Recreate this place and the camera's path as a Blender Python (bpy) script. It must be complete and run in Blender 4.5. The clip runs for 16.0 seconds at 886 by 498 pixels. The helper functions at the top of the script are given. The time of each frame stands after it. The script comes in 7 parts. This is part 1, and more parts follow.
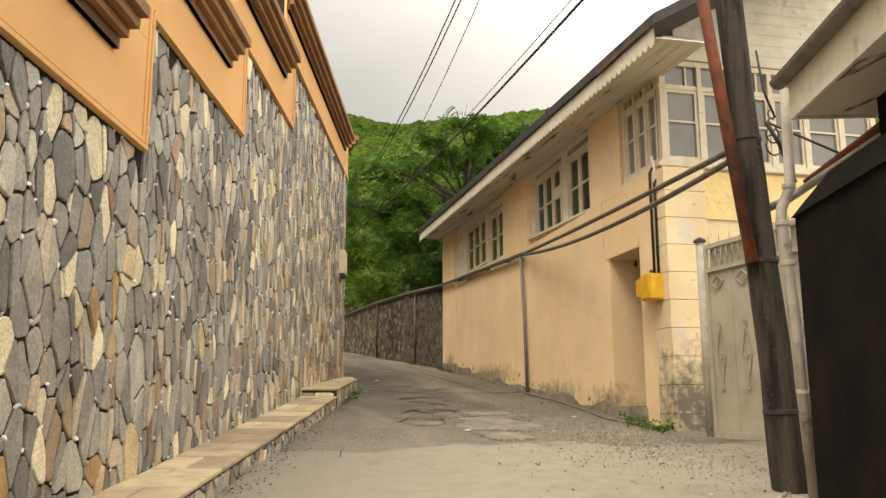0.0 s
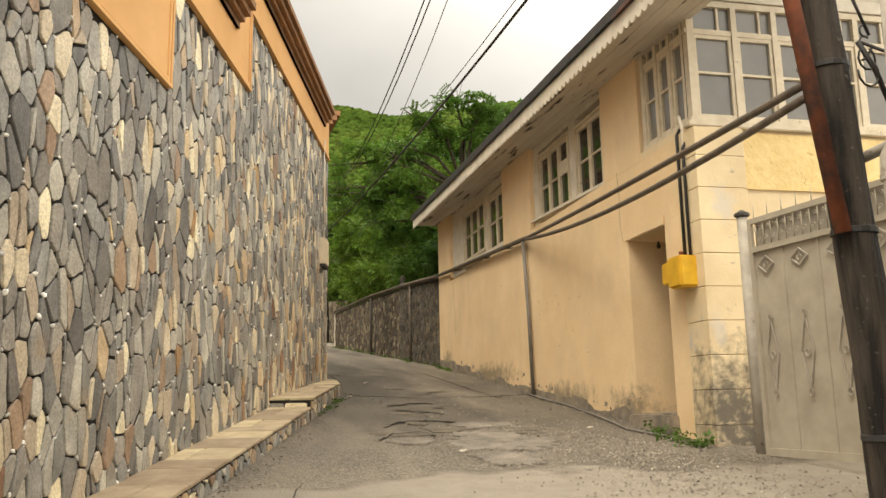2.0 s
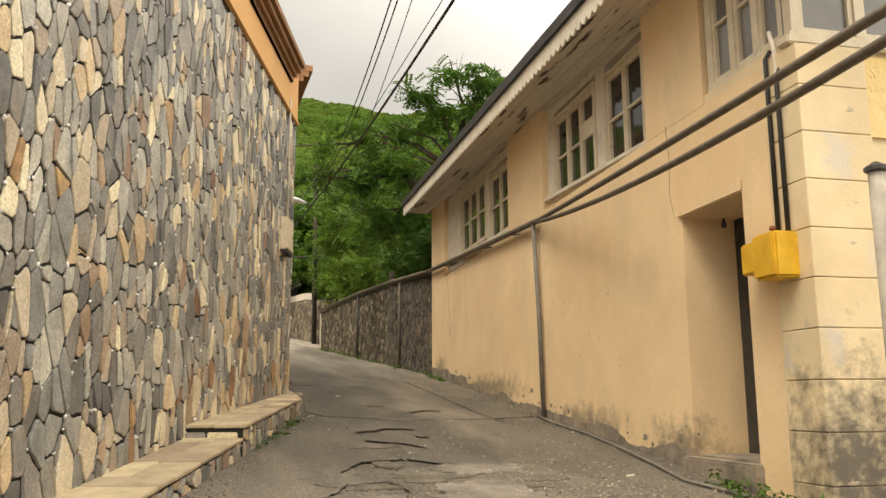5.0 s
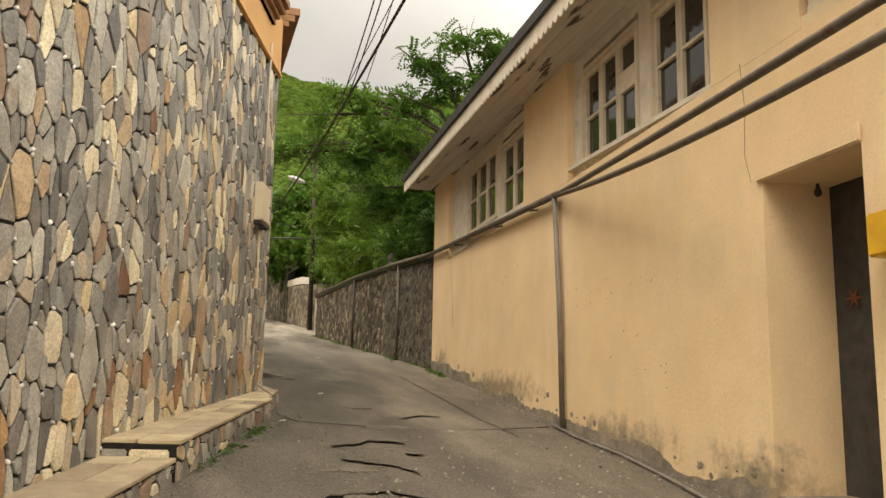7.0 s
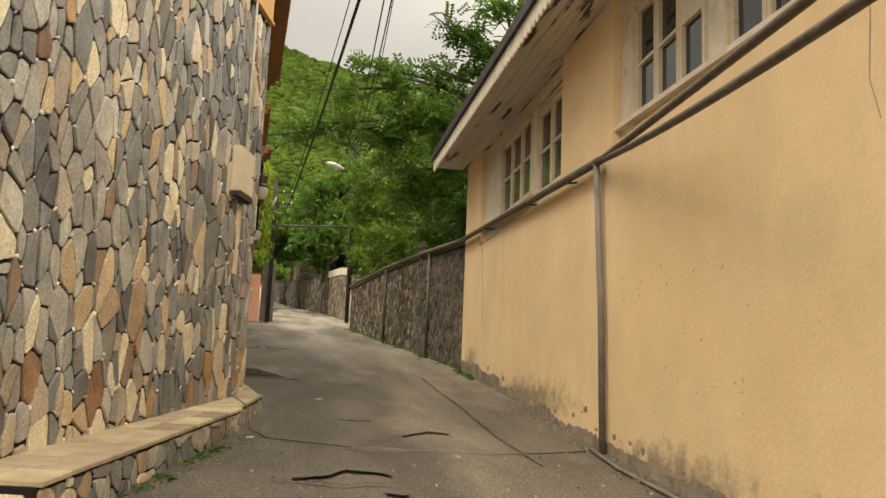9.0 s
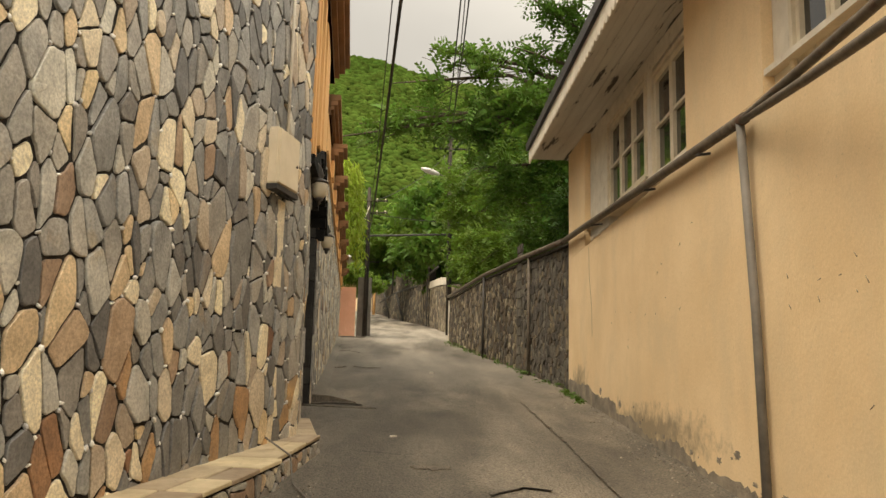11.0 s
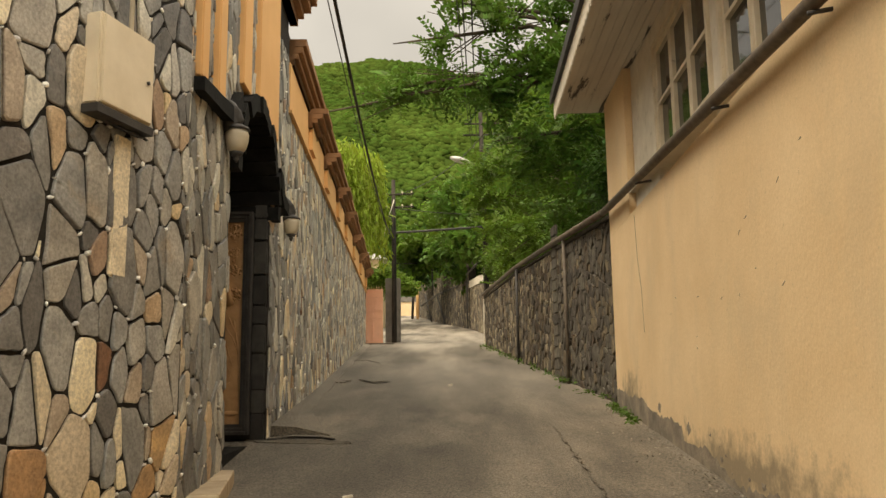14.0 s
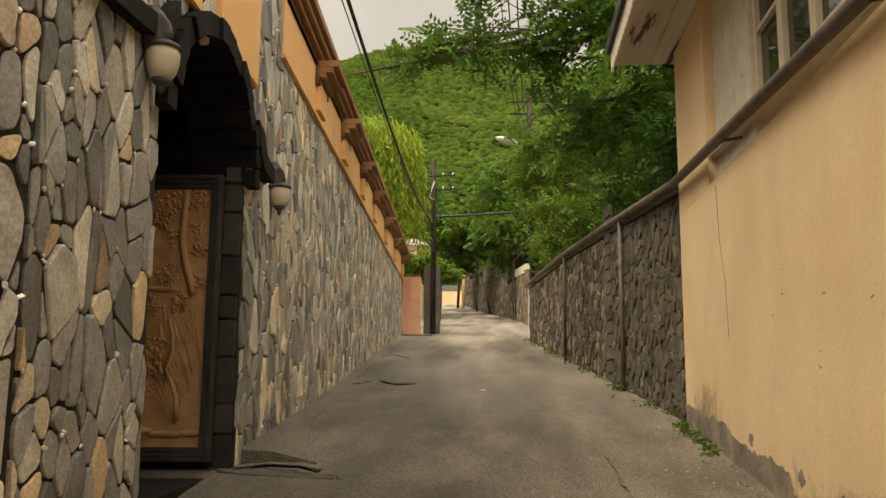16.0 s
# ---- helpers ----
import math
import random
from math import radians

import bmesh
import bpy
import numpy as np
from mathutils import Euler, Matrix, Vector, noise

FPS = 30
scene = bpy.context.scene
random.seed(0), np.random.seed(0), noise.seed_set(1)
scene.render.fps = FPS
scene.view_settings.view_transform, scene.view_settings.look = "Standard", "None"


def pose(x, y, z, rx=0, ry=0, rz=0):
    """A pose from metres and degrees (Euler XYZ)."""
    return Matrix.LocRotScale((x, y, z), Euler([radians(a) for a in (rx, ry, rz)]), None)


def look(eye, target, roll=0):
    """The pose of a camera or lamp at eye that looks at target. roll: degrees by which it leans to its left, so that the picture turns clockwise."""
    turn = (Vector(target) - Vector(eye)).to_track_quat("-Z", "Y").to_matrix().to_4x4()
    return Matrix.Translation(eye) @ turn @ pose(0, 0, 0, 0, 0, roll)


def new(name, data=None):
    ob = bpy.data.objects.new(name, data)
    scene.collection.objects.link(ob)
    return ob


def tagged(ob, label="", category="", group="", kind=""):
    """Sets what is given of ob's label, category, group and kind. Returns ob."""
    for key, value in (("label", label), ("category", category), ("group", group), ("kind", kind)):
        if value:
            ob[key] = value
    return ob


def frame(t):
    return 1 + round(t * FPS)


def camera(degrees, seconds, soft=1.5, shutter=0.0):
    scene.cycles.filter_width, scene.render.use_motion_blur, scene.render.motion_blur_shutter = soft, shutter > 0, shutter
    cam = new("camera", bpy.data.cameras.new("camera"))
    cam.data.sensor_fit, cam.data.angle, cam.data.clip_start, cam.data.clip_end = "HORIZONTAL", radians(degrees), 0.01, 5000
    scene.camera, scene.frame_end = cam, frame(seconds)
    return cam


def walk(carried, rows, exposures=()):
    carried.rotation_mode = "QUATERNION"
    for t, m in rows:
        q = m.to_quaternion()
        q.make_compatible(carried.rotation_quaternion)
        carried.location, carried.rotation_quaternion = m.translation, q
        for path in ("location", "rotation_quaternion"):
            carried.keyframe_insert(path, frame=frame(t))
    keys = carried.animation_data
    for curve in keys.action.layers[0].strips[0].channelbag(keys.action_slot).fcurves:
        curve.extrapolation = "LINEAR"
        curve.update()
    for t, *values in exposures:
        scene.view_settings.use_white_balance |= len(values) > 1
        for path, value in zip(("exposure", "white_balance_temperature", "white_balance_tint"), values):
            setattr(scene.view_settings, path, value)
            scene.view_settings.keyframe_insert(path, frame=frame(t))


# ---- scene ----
cam = camera(55.9, 16.0)
METRES, EYE, TILT, LEAN, TURN = 17.0, 1.4, 0.0, 0.0, -14.1
ROWS = [
    (0.0, 0.0, 0.0, 0.0, 0.03, 10.75, 0.15),
    (0.5, 0.0049, 0.0295, 0.006, 2.78, 10.62, 0.3),
    (1.0, 0.0046, 0.0602, 0.0069, 1.47, 9.81, -1.6),
    (1.5, 0.0056, 0.0891, 0.0083, -0.64, 9.91, -0.41),
    (2.0, 0.0097, 0.1204, 0.0151, 0.29, 10.2, 1.13),
    (2.5, 0.0098, 0.1509, 0.0162, -0.27, 11.33, -0.93),
    (3.0, 0.0109, 0.1824, 0.019, -1.67, 11.32, -0.87),
    (3.5, 0.0159, 0.2132, 0.0244, -0.09, 10.88, 0.06),
    (4.0, 0.0158, 0.2456, 0.0248, 0.43, 11.45, -1.47),
    (4.5, 0.0151, 0.2771, 0.0294, -0.93, 11.8, -1.24),
    (5.0, 0.0182, 0.3094, 0.0325, 0.14, 10.3, 0.25),
    (7.5, 0.0256, 0.4635, 0.0487, 0.19, 9.52, -1.32),
    (8.0, 0.0366, 0.4946, 0.0519, 1.26, 9.47, 0.38),
    (8.5, 0.0418, 0.5251, 0.05, 2.94, 9.14, -1.55),
    (9.0, 0.043, 0.5556, 0.0559, 3.7, 8.97, -2.3),
    (9.5, 0.0457, 0.5868, 0.0596, 7.54, 8.91, -0.45),
    (12.0, 0.0403, 0.7404, 0.0752, 12.03, 10.03, -1.62),
    (12.5, 0.0445, 0.7715, 0.0762, 11.58, 10.73, 0.21),
    (13.0, 0.0452, 0.8006, 0.0798, 13.58, 11.16, -0.51),
    (13.5, 0.0402, 0.8331, 0.083, 13.59, 10.58, -1.17),
    (14.0, 0.0393, 0.8642, 0.0828, 14.97, 9.49, 0.78),
    (14.5, 0.0376, 0.8939, 0.0873, 17.93, 9.22, 0.21),
    (15.0, 0.0306, 0.9261, 0.0913, 16.61, 9.61, -1.64),
    (15.5, 0.0259, 0.9571, 0.0906, 15.7, 9.29, -0.03),
    (16.0, 0.0209, 0.9863, 0.097, 18.22, 8.71, -0.38),
]
EXPOSURES = [(0.0, 0.89, 7150, 9), (4.0, 0.94, 7150, 9), (9.0, 0.88, 7350, 9), (13.0, 0.89, 7550, 9), (16.0, 0.81, 7750, 9)]
walk(cam, [(t, pose(0, 0, EYE, TILT, LEAN, TURN) @ pose(METRES * x, METRES * y, METRES * z, 90 + pitch, roll, yaw)) for t, x, y, z, yaw, pitch, roll in ROWS], EXPOSURES)

# ---- light: overcast sky and one wide, weak sun ----
world = bpy.data.worlds.new("sky")
scene.world = world
world.use_nodes = True
wn, wl = world.node_tree.nodes, world.node_tree.links
wn.clear()
w_out, w_bg = wn.new("ShaderNodeOutputWorld"), wn.new("ShaderNodeBackground")
w_sky = wn.new("ShaderNodeTexSky")
w_sky.sky_type = "NISHITA"
w_sky.sun_disc = False
w_sky.sun_elevation, w_sky.sun_rotation = radians(60), radians(227)
w_sky.dust_density = 4.0
w_co, w_noise = wn.new("ShaderNodeTexCoord"), wn.new("ShaderNodeTexNoise")
w_noise.inputs["Scale"].default_value = 2.2
w_noise.inputs["Detail"].default_value = 5.0
# cloud: darkest over the northern hills, brightest high up behind the walker
w_dot, w_range = wn.new("ShaderNodeVectorMath"), wn.new("ShaderNodeMapRange")
w_dot.operation = "DOT_PRODUCT"
w_dot.inputs[1].default_value = (0.32, -0.32, 0.88)
w_range.inputs["From Min"].default_value, w_range.inputs["From Max"].default_value = -0.5, 1.0
w_light = wn.new("ShaderNodeValToRGB")
w_light.color_ramp.interpolation = "B_SPLINE"
for k, (p, c) in enumerate(((0.0, 0.19), (0.37, 0.19), (0.5, 0.4), (1.0, 1.12))):
    e = w_light.color_ramp.elements[k] if k < 2 else w_light.color_ramp.elements.new(p)
    e.position, e.color = p, (c * 1.0, c * 0.975, c * 0.93, 1)
w_ramp = wn.new("ShaderNodeMapRange")
w_ramp.inputs["From Min"].default_value, w_ramp.inputs["From Max"].default_value = 0.3, 0.72
w_ramp.inputs["To Min"].default_value, w_ramp.inputs["To Max"].default_value = 8.0, 12.0
w_cloud = wn.new("ShaderNodeVectorMath")
w_cloud.operation = "SCALE"
w_mix = wn.new("ShaderNodeMix")
w_mix.data_type = "RGBA"
w_mix.inputs[0].default_value = 0.94
wl.new(w_co.outputs["Generated"], w_noise.inputs["Vector"])
wl.new(w_co.outputs["Generated"], w_dot.inputs[0])
wl.new(w_dot.outputs["Value"], w_range.inputs["Value"])
wl.new(w_range.outputs["Result"], w_light.inputs["Fac"])
wl.new(w_noise.outputs["Fac"], w_ramp.inputs["Value"])
wl.new(w_light.outputs["Color"], w_cloud.inputs[0])
wl.new(w_ramp.outputs["Result"], w_cloud.inputs["Scale"])
wl.new(w_cloud.outputs["Vector"], w_mix.inputs[7])
wl.new(w_sky.outputs["Color"], w_mix.inputs[6])
wl.new(w_mix.outputs[2], w_bg.inputs["Color"])
wl.new(w_bg.outputs["Background"], w_out.inputs["Surface"])
w_bg.inputs["Strength"].default_value = 0.165
sun = new("sun", bpy.data.lights.new("sun", "SUN"))
sun.data.energy, sun.data.angle, sun.data.color = 1.55, radians(30), (1.0, 0.93, 0.82)
sun.matrix_world = look((-17, -16, 40), (0, 0, 0))


# ---- materials ----
def mat(name, col, col2=None, rough=0.85, scale=6.0, bump=0.2, bump_scale=40.0, metal=0.0, spec=0.3, lo=0.35, hi=0.65, vary=0.0, island=False,
        stain=None, stain_scale=1.5, stain_lo=0.55, stain_hi=0.7, stretch=(1, 1, 1), detail=6.0, emit=None, bump_dist=0.01, streak=None, speck=None, grain=0.0, grain_scale=110.0, streak_dir=(1, 1, 0.16), streak_scale=2.2):
    m = bpy.data.materials.new(name)
    m.use_nodes = True
    n, l = m.node_tree.nodes, m.node_tree.links
    b = n["Principled BSDF"]
    b.inputs["Roughness"].default_value, b.inputs["Metallic"].default_value = rough, metal
    b.inputs["Specular IOR Level"].default_value = spec
    co, mp = n.new("ShaderNodeTexCoord"), n.new("ShaderNodeMapping")
    mp.inputs["Scale"].default_value = stretch
    l.new(co.outputs["Object"], mp.inputs["Vector"])

    def noise_ramp(sc, a, z, c0, c1, det=detail):
        t, r = n.new("ShaderNodeTexNoise"), n.new("ShaderNodeValToRGB")
        t.inputs["Scale"].default_value, t.inputs["Detail"].default_value = sc, det
        t.inputs["Roughness"].default_value = 0.62
        l.new(mp.outputs["Vector"], t.inputs["Vector"])
        r.color_ramp.elements[0].position, r.color_ramp.elements[1].position = a, z
        r.color_ramp.elements[0].color, r.color_ramp.elements[1].color = (*c0, 1), (*c1, 1)
        l.new(t.outputs["Fac"], r.inputs["Fac"])
        return r.outputs["Color"]

    out = noise_ramp(scale, lo, hi, col, col2 or tuple(c * 0.8 for c in col))
    if stain:
        f = noise_ramp(stain_scale, stain_lo, stain_hi, (0, 0, 0), (1, 1, 1), 8.0)
        mx = n.new("ShaderNodeMix")
        mx.data_type = "RGBA"
        l.new(f, mx.inputs[0])
        l.new(out, mx.inputs[6])
        mx.inputs[7].default_value = (*stain, 1)
        out = mx.outputs[2]
    for layer, sc, st, a, z in ((streak, streak_scale, streak_dir, 0.5, 0.78), (speck, 26.0, (1, 1, 1), 0.62, 0.7)):
        if layer:
            m2 = n.new("ShaderNodeMapping")
            m2.inputs["Scale"].default_value = st
            l.new(co.outputs["Object"], m2.inputs["Vector"])
            t, r, mx = n.new("ShaderNodeTexNoise"), n.new("ShaderNodeMapRange"), n.new("ShaderNodeMix")
            t.inputs["Scale"].default_value, t.inputs["Detail"].default_value, t.inputs["Roughness"].default_value = sc, 7.0, 0.65
            l.new(m2.outputs["Vector"], t.inputs["Vector"])
            r.inputs["From Min"].default_value, r.inputs["From Max"].default_value = a, z
            l.new(t.outputs["Fac"], r.inputs["Value"])
            mx.data_type = "RGBA"
            l.new(r.outputs["Result"], mx.inputs[0])
            l.new(out, mx.inputs[6])
            mx.inputs[7].default_value = (*layer, 1)
            out = mx.outputs[2]
    if grain:
        t, r, mul = n.new("ShaderNodeTexNoise"), n.new("ShaderNodeMapRange"), n.new("ShaderNodeVectorMath")
        t.inputs["Scale"].default_value, t.inputs["Detail"].default_value, t.inputs["Roughness"].default_value = grain_scale, 3.0, 0.7
        l.new(co.outputs["Object"], t.inputs["Vector"])
        r.inputs["From Min"].default_value, r.inputs["From Max"].default_value = 0.35, 0.65
        r.inputs["To Min"].default_value, r.inputs["To Max"].default_value = 1 - grain, 1 + grain
        l.new(t.outputs["Fac"], r.inputs["Value"])
        mul.operation = "SCALE"
        l.new(out, mul.inputs[0])
        l.new(r.outputs["Result"], mul.inputs["Scale"])
        out = mul.outputs["Vector"]
    if vary:
        src = n.new("ShaderNodeNewGeometry").outputs["Random Per Island"] if island else n.new("ShaderNodeObjectInfo").outputs["Random"]
        hsv, mr, mh = n.new("ShaderNodeHueSaturation"), n.new("ShaderNodeMapRange"), n.new("ShaderNodeMapRange")
        mr.inputs["To Min"].default_value, mr.inputs["To Max"].default_value = 1 - vary, 1 + vary
        mh.inputs["To Min"].default_value, mh.inputs["To Max"].default_value = 0.5 - vary * 0.04, 0.5 + vary * 0.04
        l.new(src, mr.inputs["Value"])
        l.new(src, mh.inputs["Value"])
        l.new(mr.outputs["Result"], hsv.inputs["Value"])
        l.new(mh.outputs["Result"], hsv.inputs["Hue"])
        l.new(out, hsv.inputs["Color"])
        out = hsv.outputs["Color"]
    l.new(out, b.inputs["Base Color"])
    if bump:
        t, bp = n.new("ShaderNodeTexNoise"), n.new("ShaderNodeBump")
        t.inputs["Scale"].default_value, t.inputs["Detail"].default_value = bump_scale, 6.0
        l.new(mp.outputs["Vector"], t.inputs["Vector"])
        bp.inputs["Strength"].default_value, bp.inputs["Distance"].default_value = bump, bump_dist
        l.new(t.outputs["Fac"], bp.inputs["Height"])
        l.new(bp.outputs["Normal"], b.inputs["Normal"])
    if emit:
        b.inputs["Emission Color"].default_value, b.inputs["Emission Strength"].default_value = (*emit[:3], 1), emit[3]
    return m


def leaf_mat(name, col, col2, thin=0.42):
    m = mat(name, col, col2, rough=0.55, scale=0.35, bump=0, vary=0.35, island=True, spec=0.25)
    n, l = m.node_tree.nodes, m.node_tree.links
    b, o = n["Principled BSDF"], n["Material Output"]
    tr, mx = n.new("ShaderNodeBsdfTranslucent"), n.new("ShaderNodeMixShader")
    l.new(b.inputs["Base Color"].links[0].from_socket, tr.inputs["Color"])
    mx.inputs["Fac"].default_value = thin
    l.new(b.outputs["BSDF"], mx.inputs[1])
    l.new(tr.outputs["BSDF"], mx.inputs[2])
    l.new(mx.outputs["Shader"], o.inputs["Surface"])
    return m


M_ASPHALT = mat("asphalt", (0.142, 0.122, 0.094), (0.072, 0.062, 0.049), rough=0.7, scale=1.1, bump=1.0, bump_scale=60, bump_dist=0.015, stain=(0.225, 0.192, 0.146), stain_scale=0.5, stain_lo=0.5, stain_hi=0.66, stretch=(1, 0.3, 1), speck=(0.05, 0.045, 0.039), streak=(0.092, 0.079, 0.062), streak_dir=(1, 0.06, 1), streak_scale=1.7, grain=0.55, grain_scale=48.0)


def two_surfaces(m, edge, pale, worn):
    """Older pale concrete lies before the line y = edge, asphalt past it, with worn gritty ground between."""
    n, l = m.node_tree.nodes, m.node_tree.links
    b = n["Principled BSDF"]
    out = b.inputs["Base Color"].links[0].from_socket
    co, sep = n.new("ShaderNodeTexCoord"), n.new("ShaderNodeSeparateXYZ")
    l.new(co.outputs["Object"], sep.inputs["Vector"])

    def noise_of(sc, det=6.0, along=1.0):
        t, mp = n.new("ShaderNodeTexNoise"), n.new("ShaderNodeMapping")
        t.inputs["Scale"].default_value, t.inputs["Detail"].default_value = sc, det
        mp.inputs["Scale"].default_value = (1, along, 1)
        l.new(co.outputs["Object"], mp.inputs["Vector"])
        l.new(mp.outputs["Vector"], t.inputs["Vector"])
        return t.outputs["Fac"]

    def math_of(op, a, c):
        q = n.new("ShaderNodeMath")
        q.operation = op
        for i, v in enumerate((a, c)):
            if isinstance(v, (int, float)):
                q.inputs[i].default_value = v
            else:
                l.new(v, q.inputs[i])
        return q.outputs["Value"]

    def layer(base, fac, colour):
        mx = n.new("ShaderNodeMix")
        mx.data_type = "RGBA"
        l.new(fac, mx.inputs[0])
        l.new(base, mx.inputs[6])
        mx.inputs[7].default_value = (*colour, 1)
        return mx.outputs[2]

    def ramp(v, lo, hi, a=0.0, z=1.0):
        r = n.new("ShaderNodeMapRange")
        r.inputs["From Min"].default_value, r.inputs["From Max"].default_value = lo, hi
        r.inputs["To Min"].default_value, r.inputs["To Max"].default_value = a, z
        l.new(v, r.inputs["Value"])
        return r.outputs["Result"]

    wob = math_of("MULTIPLY", math_of("SUBTRACT", noise_of(0.9), 0.5), 2.2)
    y = math_of("ADD", sep.outputs["Y"], wob)
    grit_ = math_of("MULTIPLY", ramp(noise_of(38.0, 3.0), 0.48, 0.6), math_of("MULTIPLY", ramp(y, edge - 0.1, edge + 0.3), ramp(y, edge + 4.5, edge + 1.5)))
    out = layer(out, grit_, worn)
    out = layer(out, math_of("MULTIPLY", ramp(y, edge + 0.14, edge - 0.1), ramp(noise_of(5.0), 0.2, 0.6, 0.6, 1.0)), pale)
    # pale dust streaks further up, with the sky's grazing sheen painted in
    dust_sheen = math_of("MULTIPLY", ramp(noise_of(0.9, 4.0, 0.1), 0.36, 0.62), ramp(sep.outputs["Y"], 25.0, 42.0, 0.0, 1.0))
    out = layer(out, dust_sheen, tuple(c * 1.35 for c in pale))
    l.new(out, b.inputs["Base Color"])


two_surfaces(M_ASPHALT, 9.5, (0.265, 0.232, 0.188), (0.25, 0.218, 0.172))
M_PATCH = mat("old_concrete_patch", (0.235, 0.205, 0.168), (0.12, 0.106, 0.089), rough=0.92, scale=3.5, bump=0.9, bump_scale=60, grain=0.35, grain_scale=70.0)
M_DARKPATCH = mat("broken_asphalt", (0.105, 0.09, 0.07), (0.175, 0.15, 0.116), rough=0.85, scale=4, bump=1.0, bump_scale=50, bump_dist=0.02, grain=0.4, grain_scale=70.0)
M_CRACK = mat("crack_dirt", (0.06, 0.051, 0.04), (0.028, 0.024, 0.02), rough=0.95, scale=12, bump=0.4)
M_GRIT = mat("grit", (0.3, 0.262, 0.21), (0.13, 0.115, 0.095), rough=0.95, scale=8, bump=0.4, vary=0.4, island=True)
M_PLASTER = mat("yellow_plaster", (0.78, 0.59, 0.36), (0.7, 0.51, 0.295), rough=0.9, scale=0.9, bump=0.25, bump_scale=25, stain=(0.66, 0.51, 0.315), stain_scale=0.8, stain_lo=0.54, stain_hi=0.72, streak=(0.64, 0.49, 0.305), streak_dir=(1, 1, 0.45), streak_scale=1.3, speck=(0.6, 0.45, 0.28), grain=0.05, grain_scale=60.0)
M_PLASTER2 = mat("pale_yellow_plaster", (0.72, 0.59, 0.38), (0.62, 0.49, 0.3), rough=0.9, scale=1.6, bump=0.3, bump_scale=30, stain=(0.5, 0.46, 0.39), stain_scale=1.3, stain_lo=0.62, stain_hi=0.7, streak=(0.66, 0.54, 0.36), speck=(0.6, 0.5, 0.34))


def stain_at(m, spots, colour, strength=0.9):
    """Dirt with an uneven outline round each spot (centre, reach)."""
    n, l = m.node_tree.nodes, m.node_tree.links
    b = n["Principled BSDF"]
    out = b.inputs["Base Color"].links[0].from_socket
    co = n.new("ShaderNodeTexCoord")
    for c, r in spots:
        mp, ln, tx = n.new("ShaderNodeMapping"), n.new("ShaderNodeVectorMath"), n.new("ShaderNodeTexNoise")
        mp.inputs["Scale"].default_value = tuple(1 / k for k in r)
        mp.inputs["Location"].default_value = tuple(-p / k for p, k in zip(c, r))
        ln.operation = "LENGTH"
        tx.inputs["Scale"].default_value, tx.inputs["Detail"].default_value, tx.inputs["Roughness"].default_value = 5.0, 8.0, 0.7
        ad, mr, mx = n.new("ShaderNodeMath"), n.new("ShaderNodeMapRange"), n.new("ShaderNodeMix")
        ad.operation = "MULTIPLY_ADD"
        ad.inputs[1].default_value = 2.4
        l.new(co.outputs["Object"], mp.inputs["Vector"])
        l.new(co.outputs["Object"], tx.inputs["Vector"])
        l.new(mp.outputs["Vector"], ln.inputs[0])
        l.new(tx.outputs["Fac"], ad.inputs[0])
        l.new(ln.outputs["Value"], ad.inputs[2])
        mr.inputs["From Min"].default_value, mr.inputs["From Max"].default_value = 1.45, 2.15
        mr.inputs["To Min"].default_value, mr.inputs["To Max"].default_value = strength, 0.0
        l.new(ad.outputs["Value"], mr.inputs["Value"])
        mx.data_type = "RGBA"
        l.new(mr.outputs["Result"], mx.inputs[0])
        l.new(out, mx.inputs[6])
        mx.inputs[7].default_value = (*colour, 1)
        out = mx.outputs[2]
    l.new(out, b.inputs["Base Color"])


stain_at(M_PLASTER, [((6.0, 10.7, 1.15), (0.5, 0.42, 0.75)), ((6.07, 13.0, 1.45), (0.5, 0.9, 0.4)), ((6.15, 15.6, 1.65), (0.5, 1.6, 0.3)), ((6.25, 20.5, 2.2), (0.5, 2.6, 0.3)), ((6.38, 24.6, 2.6), (0.5, 0.9, 0.45))], (0.2, 0.165, 0.115), 0.8)
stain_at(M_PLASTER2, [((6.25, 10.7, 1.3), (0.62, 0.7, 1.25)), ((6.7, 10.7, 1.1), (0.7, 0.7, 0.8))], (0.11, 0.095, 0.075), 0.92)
stain_at(M_PLASTER2, [((6.3, 10.7, 3.9), (0.22, 0.5, 0.3)), ((6.6, 10.7, 3.0), (0.16, 0.5, 0.3)), ((6.1, 10.7, 2.4), (0.14, 0.5, 0.3))], (0.55, 0.5, 0.43), 0.75)
M_DIRTY = mat("dirty_plaster", (0.36, 0.29, 0.2), (0.14, 0.125, 0.1), rough=0.95, scale=3.0, bump=0.6, bump_scale=30)
M_BASECON = mat("bare_concrete_base", (0.32, 0.265, 0.2), (0.15, 0.13, 0.105), rough=0.95, scale=3.5, bump=0.8, bump_scale=35)
M_PATCHED = mat("worn_plaster", (0.62, 0.52, 0.36), (0.45, 0.38, 0.27), rough=0.95, scale=5, bump=0.5, bump_scale=40)
M_RELIEF = mat("ochre_relief", (0.76, 0.58, 0.29), (0.66, 0.49, 0.22), rough=0.9, scale=3, bump=0.9, bump_scale=9, bump_dist=0.03)
M_ORANGE = mat("orange_render", (0.78, 0.46, 0.2), (0.7, 0.4, 0.165), rough=0.85, scale=0.8, bump=0.15, bump_scale=60, stain=(0.62, 0.36, 0.16), stain_scale=0.7, stain_lo=0.58, stain_hi=0.75)
